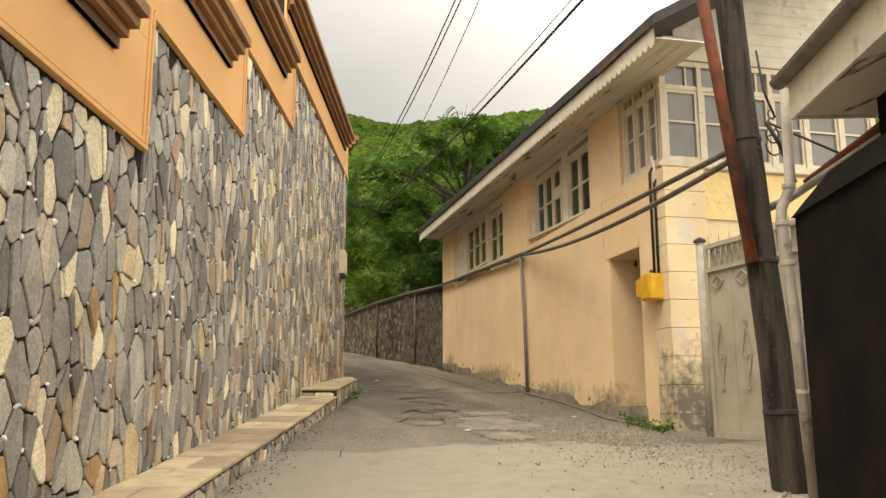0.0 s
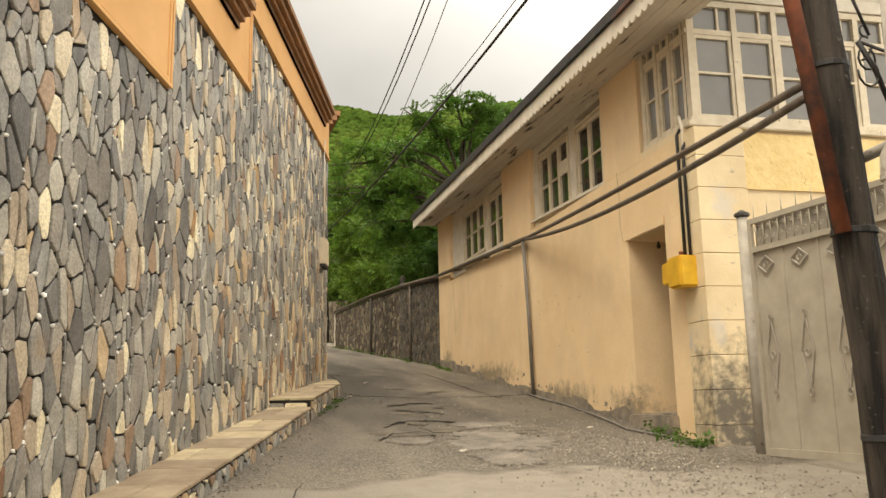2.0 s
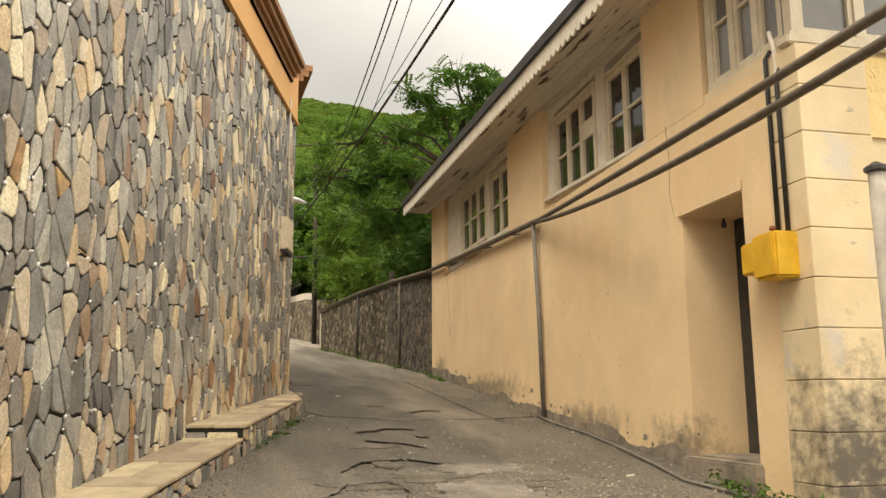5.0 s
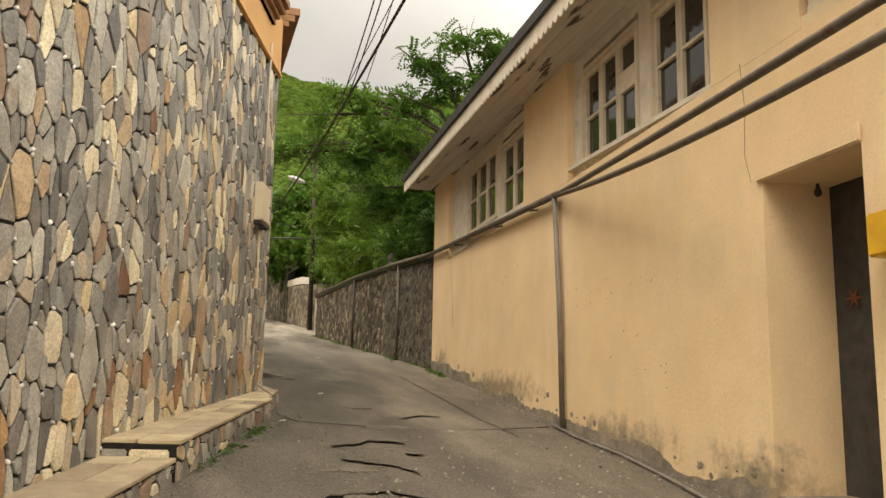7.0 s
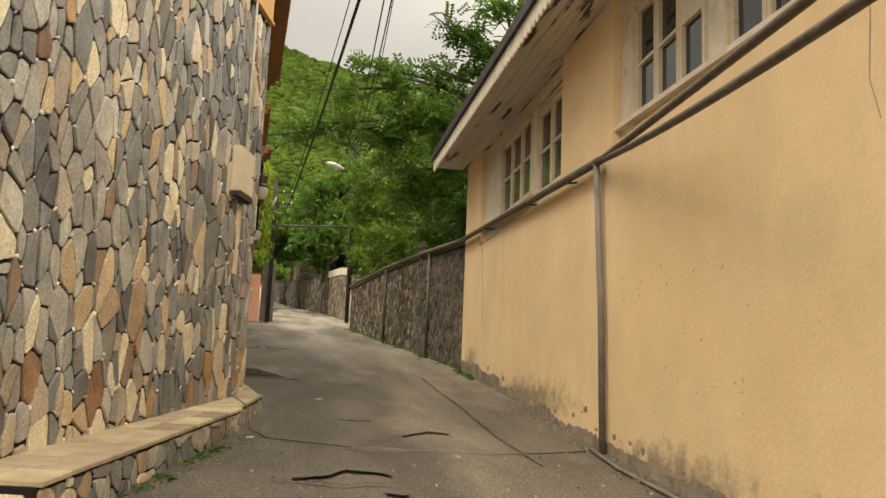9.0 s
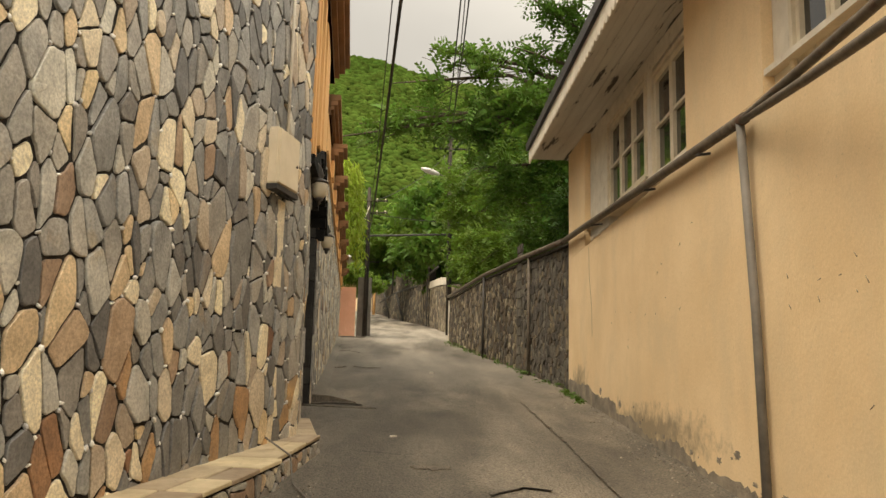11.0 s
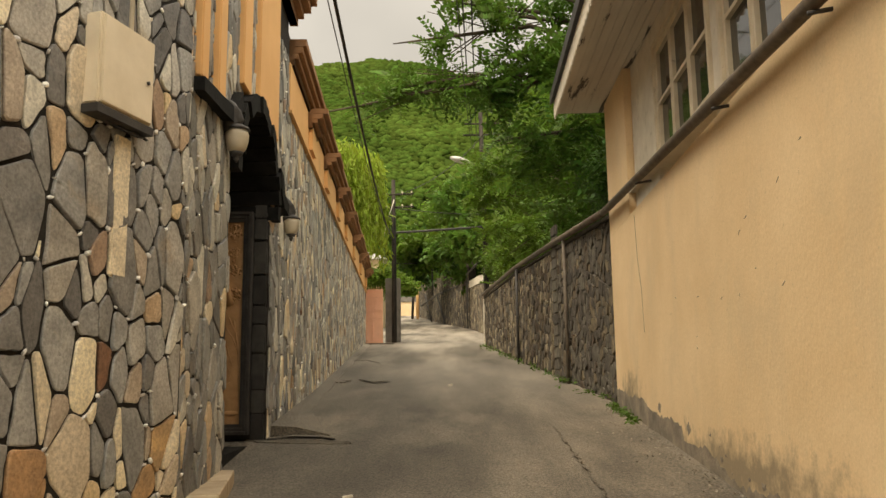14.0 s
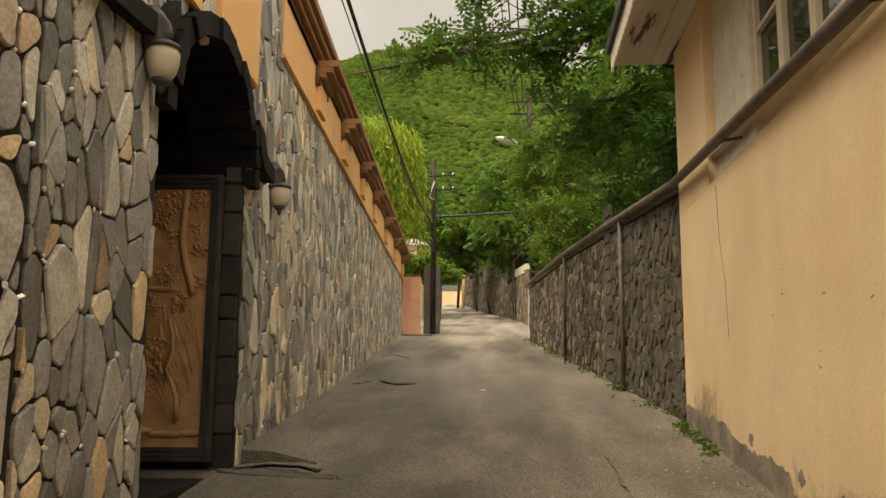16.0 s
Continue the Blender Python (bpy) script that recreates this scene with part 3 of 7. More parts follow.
def scatter(template, pos, rng, scale=(0.7, 1.3), up=0.6):
    """Copies of a leaf shape at many places, turned at random."""
    tv, tf = template
    n = len(pos)
    yaw, pitch, roll = rng.uniform(0, 2 * np.pi, n), rng.normal(0, up, n), rng.normal(0, up, n)
    cy, sy, cp, sp, cr, sr = np.cos(yaw), np.sin(yaw), np.cos(pitch), np.sin(pitch), np.cos(roll), np.sin(roll)
    R = np.empty((n, 3, 3))
    R[:, 0] = np.stack((cy * cp, cy * sp * sr - sy * cr, cy * sp * cr + sy * sr), 1)
    R[:, 1] = np.stack((sy * cp, sy * sp * sr + cy * cr, sy * sp * cr - cy * sr), 1)
    R[:, 2] = np.stack((-sp, cp * sr, cp * cr), 1)
    sc = rng.uniform(*scale, n)
    v = np.einsum("nij,kj->nki", R, tv) * sc[:, None, None] + pos[:, None, :]
    f = tf[None] + (np.arange(n) * len(tv))[:, None, None]
    return v.reshape(-1, 3), f.reshape(-1, tf.shape[1])


def tree(name, label, base, height, clumps, leaf, count, material, trunk_r=0.16, spread=0.55, seed=1, up=0.6, group="", flat=0.55):
    """A tapered trunk, a limb to each clump of the crown, and leaves in the clumps."""
    rng = np.random.RandomState(seed)
    base = Vector(base)
    t = thing(name, label, "tree", group, at=base)
    bm = bmesh.new()
    top = base + Vector((rng.uniform(-0.3, 0.3), rng.uniform(-0.3, 0.3), height * 0.7))
    mid = base.lerp(top, 0.5) + Vector((rng.uniform(-0.2, 0.2), rng.uniform(-0.2, 0.2), 0))
    tube(bm, [base - Vector((0, 0, 0.4)), mid, top], trunk_r, 8, trunk_r * 0.4)
    part("trunk", bm, M_BARK, t, "", True)
    pos = []
    for cx, cy, cz, r in clumps:
        c = Vector((cx, cy, cz))
        k = min(0.95, max(0.25, (cz - base.z - 0.6 * r) / (height * 0.75)))
        start = base.lerp(mid, k * 2) if k < 0.5 else mid.lerp(top, k * 2 - 1)
        bend = start.lerp(c, 0.55) + Vector((rng.uniform(-0.3, 0.3), rng.uniform(-0.3, 0.3), 0.12 * (c - start).length))
        bm = bmesh.new()
        tube(bm, [start, bend, c, c + (c - bend) * 0.5], trunk_r * 0.35, 5, 0.012)
        for q in range(4):
            e = c + Vector(rng.normal(0, 0.5, 3)) * r * 1.2
            tube(bm, [bend.lerp(c, rng.uniform(0.3, 1.0)), e], 0.018, 4, 0.005)
        part("limb", bm, M_BARK, t, "", True)
        n = int(count * r * r)
        d = rng.normal(0, 1, (n, 3))
        d /= np.linalg.norm(d, axis=1)[:, None]
        rad = r * rng.uniform(0.25, 1.0, n) ** 0.6
        # bunches inside the clump leave gaps between them
        bunch = rng.normal(0, 1, (max(6, int(10 * r)), 3))
        bunch /= np.linalg.norm(bunch, axis=1)[:, None]
        near_b = bunch[rng.randint(0, len(bunch), n)] * rng.uniform(0.35, 1.05, n)[:, None] * r
        q = near_b + d * (rad * 0.42)[:, None]
        q[:, 2] *= flat
        pos.append(q + np.array(c))
    v, f = scatter(leaf, np.concatenate(pos), rng, up=up)
    cr = new("crown", arrays_mesh("crown", v, f, material))
    cr.parent = t
    cr.matrix_parent_inverse = Matrix.Translation(-t.location)
    return t


# ---- ground ----
def ground_sheet():
    xs = sorted(set([-900, -500, -250, -120, -60, -30, -15] + [i * 0.5 for i in range(-8, 17)] + [12, 20, 40, 80, 160, 300, 600, 900]))
    ys = sorted(set([-300, -100, -40, -15] + [-6 + i * 0.5 for i in range(0, 120)] + [56, 60, 64, 70, 80, 95, 110, 118, 125, 160, 220, 300, 420, 600, 900, 1500]))
    bm = bmesh.new()
    grid = []
    for y in ys:
        row = []
        for x in xs:
            z = ground_z(y)
            if -5 < x < 8 and -6 < y < 60:
                z += 0.018 * noise.noise((x * 0.7, y * 0.5, 3)) + 0.006 * noise.noise((x * 2.3, y * 2.1, 8))
            row.append(bm.verts.new((x, y, z)))
        grid.append(row)
    for a, b in zip(grid, grid[1:]):
        for i in range(len(xs) - 1):
            bm.faces.new((a[i], a[i + 1], b[i + 1], b[i]))
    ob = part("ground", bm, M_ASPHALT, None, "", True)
    tagged(ob, "worn grey asphalt lane climbing gently between walls", "road", kind="structure")
    return ob


def patch(name, label, cx, cy, rx, ry, material, lift, seed, turn=0.0, parent=None, edge=0.0):
    """An uneven flat patch lying on the lane."""
    rng = random.Random(seed)
    bm = bmesh.new()
    n = 72
    ring, inner = [], []
    for i in range(n):
        a = 2 * math.pi * i / n
        r = 1 + 0.38 * noise.noise((math.cos(a) * 1.6 + seed, math.sin(a) * 1.6, seed)) + 0.3 * noise.noise((math.cos(a) * 6 + seed, math.sin(a) * 6, seed)) + rng.uniform(-0.09, 0.09)
        x, y = rx * r * math.cos(a), ry * r * math.sin(a)
        x, y = x * math.cos(turn) - y * math.sin(turn) + cx, x * math.sin(turn) + y * math.cos(turn) + cy
        ring.append(bm.verts.new((x, y, ground_z(y) - 0.03)))
        inner.append(bm.verts.new((cx + (x - cx) * 0.95, cy + (y - cy) * 0.95, ground_z(cy + (y - cy) * 0.95) + lift)))
    c = bm.verts.new((cx, cy, ground_z(cy) + lift * 1.2))
    for i in range(n):
        j = (i + 1) % n
        bm.faces.new((ring[i], ring[j], inner[j], inner[i]))
        bm.faces.new((inner[i], inner[j], c))
    ob = part(name, bm, material, parent, "" if parent else label)
    return ob


ground = ground_sheet()
BROKEN = [(3.89, 12.99, 0.5, 0.3, M_PATCH, 0.1), (2.69, 11.69, 0.3, 0.2, M_PATCH, 0.3), (3.79, 18.72, 0.16, 0.13, M_DARKPATCH, 0.1), (3.75, 11.5, 0.6, 0.75, M_PATCH, 0.2), (3.4, 10.3, 0.3, 0.4, M_PATCH, 0.4), (1.9, 29.6, 0.35, 0.4, M_PATCH, 0.3), (2.62, 22.85, 0.5, 0.12, M_DARKPATCH, -0.25), (3.15, 14.5, 0.3, 0.16, M_DARKPATCH, 0),
          (3.9, 16.9, 0.28, 0.12, M_DARKPATCH, 0)]
r0 = random.Random(71)
for k in range(14):
    BROKEN.append((r0.gauss(3.45, 0.6), r0.gauss(12.3, 0.8), r0.uniform(0.12, 0.4), r0.uniform(0.08, 0.22), M_DARKPATCH, r0.uniform(-0.4, 0.4)))
for i, (cx, cy, rx, ry, m, tu) in enumerate(BROKEN):
    patch("asphalt_patch", "", cx, cy, rx, ry, m, (0.017 if m is M_PATCH else 0.007) + 0.0012 * (i % 6), 40 + i, tu, ground)
# loose grit along the house and over the broken patch
rng = np.random.RandomState(11)
gx = np.concatenate([rng.normal(4.8, 0.6, 2600), rng.uniform(2.6, 5.6, 700), rng.normal(5.85, 0.15, 160)])
gy = np.concatenate([rng.normal(9.8, 1.9, 2600), rng.uniform(6, 17, 700), rng.uniform(11, 25, 160)])
chip = (np.array([(0.014, 0, 0), (0, 0.012, 0.004), (-0.013, 0, 0), (0, -0.012, 0.002), (0, 0, 0.014)]), np.array([(0, 1, 4), (1, 2, 4), (2, 3, 4), (3, 0, 4)]))
v, f = scatter(chip, np.stack((gx, gy, 0.1 * gy + 0.012), 1), rng, (0.3, 1.5), 0.2)
grit = new("loose_grit", arrays_mesh("loose_grit", v, f, M_GRIT))
tagged(grit, "loose grit and small stones on the asphalt", "gravel", kind="stuff")

# cracks in the asphalt
for i, pts in enumerate([[(1.9, 33.2), (2.3, 33.0), (2.7, 33.15), (3.3, 32.9)], [(1.3, 37), (1.9, 36.7), (2.4, 36.8)], [(2.9, 15.6), (3.5, 15.4), (4.2, 15.6)], [(0.7, 8.4), (1.1, 8.8), (1.25, 9.6)], [(2.7, 13.3), (3.2, 13.1), (3.6, 13.3), (4.0, 13.2)], [(2.8, 11.9), (3.3, 12.0), (3.8, 11.8), (4.2, 12.0)], [(3.0, 19.4), (3.5, 19.2), (3.9, 19.35)], [(2.1, 23.1), (2.4, 22.95), (2.7, 22.9), (3.05, 22.7)], [(2.0, 27.4), (2.6, 27.1), (3.0, 27.15)]]):
    bm = bmesh.new()
    r2 = random.Random(i)
    fine = []
    for (x0, y0), (x1, y1) in zip(pts, pts[1:]):
        for q in range(6):
            k = q / 6
            fine.append((x0 + (x1 - x0) * k + r2.uniform(-0.03, 0.03), y0 + (y1 - y0) * k + r2.uniform(-0.04, 0.04)))
    wv = [[bm.verts.new((x + sgn * 0.006 * r2.uniform(0.2, 1.4), y + sgn * 0.014 * r2.uniform(0.2, 1.4), ground_z(y) + 0.021)) for sgn in (-1, 1)] for x, y in fine]
    for a, b in zip(wv, wv[1:]):
        bm.faces.new((a[0], a[1], b[1], b[0]))
    part("crack", bm, M_MORTAR, ground)

# broken edges of the surfacing: a low lip with a dark gap before it
for i, (wid, pts) in enumerate([(0.02, [(5.31, 23.6), (5.29, 20.19), (5.25, 18.93), (5.23, 17.71), (5.24, 16.75), (5.3, 16.09)]), (0.011, [(3.11, 15.62), (3.32, 15.68), (3.53, 15.93), (3.76, 15.86), (3.94, 15.65)]), (0.008, [(3.77, 15.16), (3.85, 15.09), (3.96, 15.16)]), (0.03, [(4.19, 17.6), (4.5, 17.93), (4.79, 17.76)]), (0.022, [(2.33, 11.84), (2.56, 12.32), (2.93, 12.45), (3.08, 11.94)]), (0.022, [(2.57, 12.95), (2.85, 13.44), (3.31, 13.56), (3.66, 13.22)]), (0.016, [(3.11, 14.86), (3.53, 14.58), (3.74, 14.12)]), (0.05, [(1.64, 34.8), (1.98, 35.15), (2.45, 34.06)]), (0.05, [(2.45, 29.65), (2.76, 29.17), (3.13, 29.36)]), (0.07, [(2.26, 22.96), (2.47, 23.11), (2.76, 23.08), (3.02, 22.85)])]):
    bm = bmesh.new()
    r2 = random.Random(90 + i)
    fine = []
    for (x0, y0), (x1, y1) in zip(pts, pts[1:]):
        nn = max(3, int(math.hypot(x1 - x0, y1 - y0) / 0.07))
        for q in range(nn):
            k = q / nn
            fine.append((x0 + (x1 - x0) * k + r2.uniform(-0.02, 0.02), y0 + (y1 - y0) * k + r2.uniform(-0.025, 0.025)))
    rows_ = []
    for x, y in fine:
        e = wid * 0.5 * max(0.06, 0.55 + 1.1 * noise.noise((x * 3.1, y * 3.1, i)) + r2.uniform(-0.25, 0.25))
        rows_.append([bm.verts.new((x + e * 0.3, y - e, ground_z(y - e) + 0.018)), bm.verts.new((x, y, ground_z(y) + 0.02)), bm.verts.new((x, y + 0.01, ground_z(y) + 0.022 + 0.4 * e)), bm.verts.new((x - e * 0.5, y + 0.16, ground_z(y + 0.16) + 0.012))])
    for a, b in zip(rows_, rows_[1:]):
        bm.faces.new((a[0], a[1], b[1], b[0]))
    gap_ = [(a[1].co.copy(), a[2].co.copy(), a[3].co.copy()) for a in rows_]
    part("crack", bm, M_CRACK, ground)
    bm = bmesh.new()
    lips = [[bm.verts.new(q) for q in g_] for g_ in gap_]
    for a, b in zip(lips, lips[1:]):
        for q in range(2):
            bm.faces.new((a[q], a[q + 1], b[q + 1], b[q]))
    part("broken_edge", bm, M_ASPHALT, ground)

# ---- stone wall with the stepped orange band, first stretch ----
A0, A1 = -4.0, AW.s_at(19.4)
STEP_Y = [-0.6, 1.05, 3.9, 6.8, 9.72, 12.62, 19.4]
STEP_Z = [1.2, 2.3, 3.42, 4.55, 5.66, 6.76]
STEP_S = [AW.s_at(y) for y in STEP_Y]
# the wall is cut down to a stepped top
bm = bmesh.new()
outline = [(A0, -0.6), (A1, -0.6), (A1, 7.55)]
for i in range(5, -1, -1):
    outline += [(STEP_S[i] - 0.75, STEP_Z[i] + 0.9)] + ([(STEP_S[i] - 0.75, STEP_Z[i - 1] + 0.9)] if i else [])
outline[-1] = (A0, STEP_Z[0] + 0.9)
prism(bm, AW, outline, -0.4, 0.0)
wall_a = part("wall_left", bm, M_MORTAR)
tagged(wall_a, "tall wall of grey and cream fieldstones under orange render", "wall", kind="structure")


def step_top(s):
    for i in range(6):
        if s < STEP_S[i + 1]:
            return i
    return 5


rng = random.Random(3)
raw = cells(rng, A0, A1 - 0.02, -0.4, 7.0, 0.118, 0.215, 0.3, 1.0, 1.0)
outl = []
for (cs, cz), poly in raw:
    cs = min(max(cs, A0), A1 - 0.03)
    i = step_top(cs)
    if cz > STEP_Z[i]:
        i2 = step_top(cs + 0.25)
        if i2 == i or cz > STEP_Z[i2]:
            continue
        i = i2
    poly = clip(poly, 0, 1, STEP_Z[i] - 0.02)
    if i and cz > STEP_Z[i - 1] - 0.2:
        poly = clip(poly, -1, 0, -(STEP_S[i] + 0.02))
    poly = clip(clip(poly, 1, 0, A1 - 0.01), -1, 0, -A0)
    if poly and max(p[1] for p in poly) > 0.1 * cs - 0.3:
        outl.append(((cs, cz), poly))


def pick_a(cs, cz, area):
    r = rng.random()
    low = cz < 0.1 * cs + 1.1
    if cs > AW.s_at(16.4) and r > 0.27:
        return rng.choice([0, 1, 1, 1, 1, 2, 5 if low else 1])
    if r < (0.24 if low else 0.19):
        return 3
    if r < (0.35 if low else 0.27):
        return 4
    if r < 0.28 + (0.1 if low else 0):
        return 5
    return rng.choice([0, 0, 0, 1, 1, 1, 2, 2])


lay_stones("stone", AW, outl, rng, pick_a, lambda s, z: 14.2 < s < 18.6 and 1.4 < z < 5.2, wall_a, M_STONE, M_STONE_J, label="grey slate and cream fieldstones set in dark mortar")

# white pebbles pressed into the joints
prng = np.random.RandomState(4)
pv = []
for (cs, cz), poly in outl:
    if prng.rand() < 0.55:
        q = poly[prng.randint(len(poly))]
        pv.append(AW.p(q[0], 0.014, q[1]))
ball = bmesh.new()
bmesh.ops.create_icosphere(ball, subdivisions=1, radius=0.017)
pebble = (np.array([q.co[:] for q in ball.verts]) * np.random.RandomState(8).uniform(0.55, 1.15, (len(ball.verts), 1)) * (0.8, 0.5, 1.0), np.array([[q.index for q in f.verts] for f in ball.faces]))
ball.free()
peb = (np.array([(1, 0, 0), (0, 1, 0), (-1, 0, 0), (0, -1, 0), (0, 0, 1), (0, 0, -1)]) * 0.02, np.array([(0, 1, 4), (1, 2, 4), (2, 3, 4), (3, 0, 4), (1, 0, 5), (2, 1, 5), (3, 2, 5), (0, 3, 5)]))
v, f = scatter(pebble, np.array(pv), prng, (0.8, 1.7), 1.0)
pebs = new("pebbles", arrays_mesh("pebbles", v, f, M_STONE_J[6]))
pebs.data.shade_smooth()
pebs.parent = wall_a
tagged(pebs, "small white pebbles pressed into the joints", kind="stuff")


def cornice(parent, w, s0, s1, z, deep=0.26, high=0.36, dz=0.0):
    """A moulded cornice: four stepped mouldings, each wider than the one below."""
    bm = bmesh.new()
    for a, b, d in ((0, 0.24, 0.3), (0.26, 0.46, 0.52), (0.48, 0.72, 0.78), (0.74, 1.0, 1.0)):
        ext = deep * d * 0.9
        box(bm, w, s0, s1 + ext * 0.35, 0.0, deep * d, z + a * high, z + b * high)
    box(bm, w, s0, s1, 0.0, deep * 0.3, z, z + high * 0.95)
    return part("cornice", bm, M_CORNICE, parent)


# orange render above the stones, with a thin border moulding and cornices that step with it
for i in range(6):
    s0, s1, z0 = max(STEP_S[i], A0) if i else A0, STEP_S[i + 1], STEP_Z[i]
    top = z0 + 0.9
    nxt = STEP_S[i + 1] - 0.75 if i < 5 else A1
    bm = bmesh.new()
    pts = [(s0, z0), (s1, z0), (s1, top), (s0, top)]
    prism(bm, AW, pts, 0.0, 0.035)
    if i:
        prism(bm, AW, [(s0 - 0.75, STEP_Z[i - 1] + 0.904), (s0, STEP_Z[i - 1] + 0.904), (s0, top), (s0 - 0.75, top)], 0.0, 0.035)
    part("render_band", bm, M_ORANGE, wall_a, "smooth orange painted render")
    bm = bmesh.new()
    for a in (0.0, 0.05):
        box(bm, AW, s0 + 0.0, s1 - a, 0.036, 0.062 - a * 0.2, z0 + a, z0 + 0.035 + a)
    if i < 5:
        for a in (0.0, 0.05):
            box(bm, AW, s1 - 0.04 - a, s1 - a, 0.036, 0.06 - a * 0.2, z0 + 0.036 + a, STEP_Z[i + 1] + 0.05)
    part("border_moulding", bm, M_ORANGE, wall_a)
    cornice(wall_a, AW, (STEP_S[i] - 0.72) if i else A0, nxt if i < 5 else A1 - 0.7, z0 + 0.54)

# ---- ledge along the foot of the wall ----
ledge = thing("stone_ledge", "low stone ledge topped with yellow flagstones along the wall", "ledge", kind="structure")
LB = AW.s_at(14.15)
for s0, s1, h, he, wd, we_ in ((A0, LB, 0.17, 0.17, 0.58, 0.58), (LB, AW.s_at(17.95), 0.30, 0.2, 0.6, 0.47), (AW.s_at(17.96), AW.s_at(19.42), 0.2, 0.15, 0.42, 0.24)):
    z0, z1 = 0.1 * AW.p(s0, 0, 0).y, 0.1 * AW.p(s1, 0, 0).y + he - h

    def ledge_slab(bm, sa, sb_, a, b, za, zb, high):
        """A flat stone between two stations; a and b are shares of the ledge's width."""
        wa, wb = (wd + (we_ - wd) * (q - s0) / (s1 - s0) for q in (sa, sb_))
        lo_ = [AW.p(sa, a * wa, za), AW.p(sb_, a * wb, zb), AW.p(sb_, b * wb, zb), AW.p(sa, b * wa, za)]
        hexa(bm, lo_ + [q + Vector((0, 0, high)) for q in lo_])

    bm = bmesh.new()
    ledge_slab(bm, s0, s1, 0.0, 1.0, z0 - 0.4, z1 - 0.4, 0.4 + h - 0.035)
    part("ledge_body", bm, M_MORTAR, ledge)
    rng = random.Random(int(h * 100) + 1)
    s = s0
    while s < s1 - 0.05:
        e = min(s1, s + rng.uniform(0.35, 0.75))
        za = z0 + (z1 - z0) * (s - s0) / (s1 - s0) + h - 0.033
        zd = (z1 - z0) * (e - s) / (s1 - s0)
        split = rng.uniform(0.35, 0.65) if rng.random() < 0.6 else None
        for a, b in ([(0.01, split - 0.012), (split + 0.012, 1.05)] if split else [(0.01, 1.05)]):
            bm = bmesh.new()
            lift = rng.uniform(0, 0.006)
            ledge_slab(bm, s + 0.007, e - 0.007, a, b, za + lift, za + zd + lift, 0.036)
            bmesh.ops.bevel(bm, geom=bm.edges[:], offset=0.007, segments=1, affect="EDGES")
            part("flagstone", bm, M_SLAB, ledge)
        s = e
    fa, fb = AW.p(s0, wd, 0), AW.p(s1, we_, 0)
    fu = (fb - fa).normalized()
    front = Wall(*(fa - fu * s0).xy, fu.x, fu.y, -1)
    fo = []
    for (cs, cz), poly in cells(rng, s0, s1, 0.0, h + 0.1, 0.15, 0.16):
        base = z0 + (z1 - z0) * (cs - s0) / (s1 - s0)
        poly = [(a, b + z0 + (z1 - z0) * (a - s0) / (s1 - s0) - 0.08) for a, b in poly]
        poly = clip(clip(clip(poly, 1, 0, s1 - 0.01), -1, 0, -s0 - 0.01), -(z1 - z0) / (s1 - s0), 1, z0 + h - 0.04 - (z1 - z0) / (s1 - s0) * s0)
        if len(poly) > 2:
            fo.append(((cs, cz), poly))
    lay_stones("kerb_stone", front, fo, rng, lambda *a: rng.choice([0, 0, 1, 2, 3, 4]), lambda s, z: s > 9, ledge, M_STONE, M_STONE_J, high=0.02, label="small grey and cream stones facing the ledge")
end = Wall(*AW.p(LB, 0, 0).xy, AW.n.x, AW.n.y, 1)
end.n = -AW.u
for a, b in ((0.02, 0.22), (0.24, 0.55)):
    boxed("kerb_stone", end, (a, b, 0.0, 0.03, 1.41 + 0.02, 1.41 + 0.235), M_STONE[3 if b > 0.4 else 0], ledge, bevel=0.012)

for k in range(3):
    ya, yb = 19.4 + 0.5 * k, 19.88 + 0.5 * k
    wa, wb = 0.27 - 0.05 * k, 0.22 - 0.05 * k
    lo_ = [BW.p(BW.s_at(y), d, ground_z(y) - 0.15) for y, d in ((ya, 0.0), (yb, 0.0), (yb, wb), (ya, wa))]
    up_ = [BW.p(BW.s_at(y), d, ground_z(y) + 0.15 - 0.03 * (y - 19.4)) for y, d in ((ya, 0.0), (yb, 0.0), (yb, wb), (ya, wa))]
    bm = bmesh.new()
    hexa(bm, lo_ + up_)
    bmesh.ops.bevel(bm, geom=bm.edges[:], offset=0.008, segments=1, affect="EDGES")
    part("flagstone", bm, M_SLAB, ledge)

# ---- stone wall past the bend, with the arched gate ----
BL = BW.s_at(44.4)
ARCH0, ARCH1, SPRING = BW.s_at(20.95), BW.s_at(23.03), 4.64
AC, AR = (ARCH0 + ARCH1) / 2, (ARCH1 - ARCH0) / 2
arc = [(AC + AR * math.cos(a), SPRING + AR * 0.82 * math.sin(a)) for a in [math.pi * k / 16 for k in range(17)]]
bm = bmesh.new()
BTOP = 7.35
prism(bm, BW, [(-0.05, -0.5), (ARCH0, -0.5), (ARCH0, BTOP), (-0.05, BTOP)], -0.45, 0.0)
prism(bm, BW, [(ARCH1, -0.5), (BL, -0.5), (BL, BTOP), (ARCH1, BTOP)], -0.45, 0.0)
for (sa, za), (sb, zb) in zip(arc, arc[1:]):
    prism(bm, BW, [(sb, zb), (sa, za), (sa, BTOP), (sb, BTOP)], -0.45, 0.0)
wall_b = part("wall_left", bm, M_MORTAR)
tagged(wall_b, "long wall of dark and pale fieldstones with an arched gateway", "wall", kind="structure")
rng = random.Random(8)
raw = cells(rng, 0.0, BL, 1.4, 7.3, 0.118, 0.215, 0.3, 1.0, 1.0)
outl = []
BST = 6.28
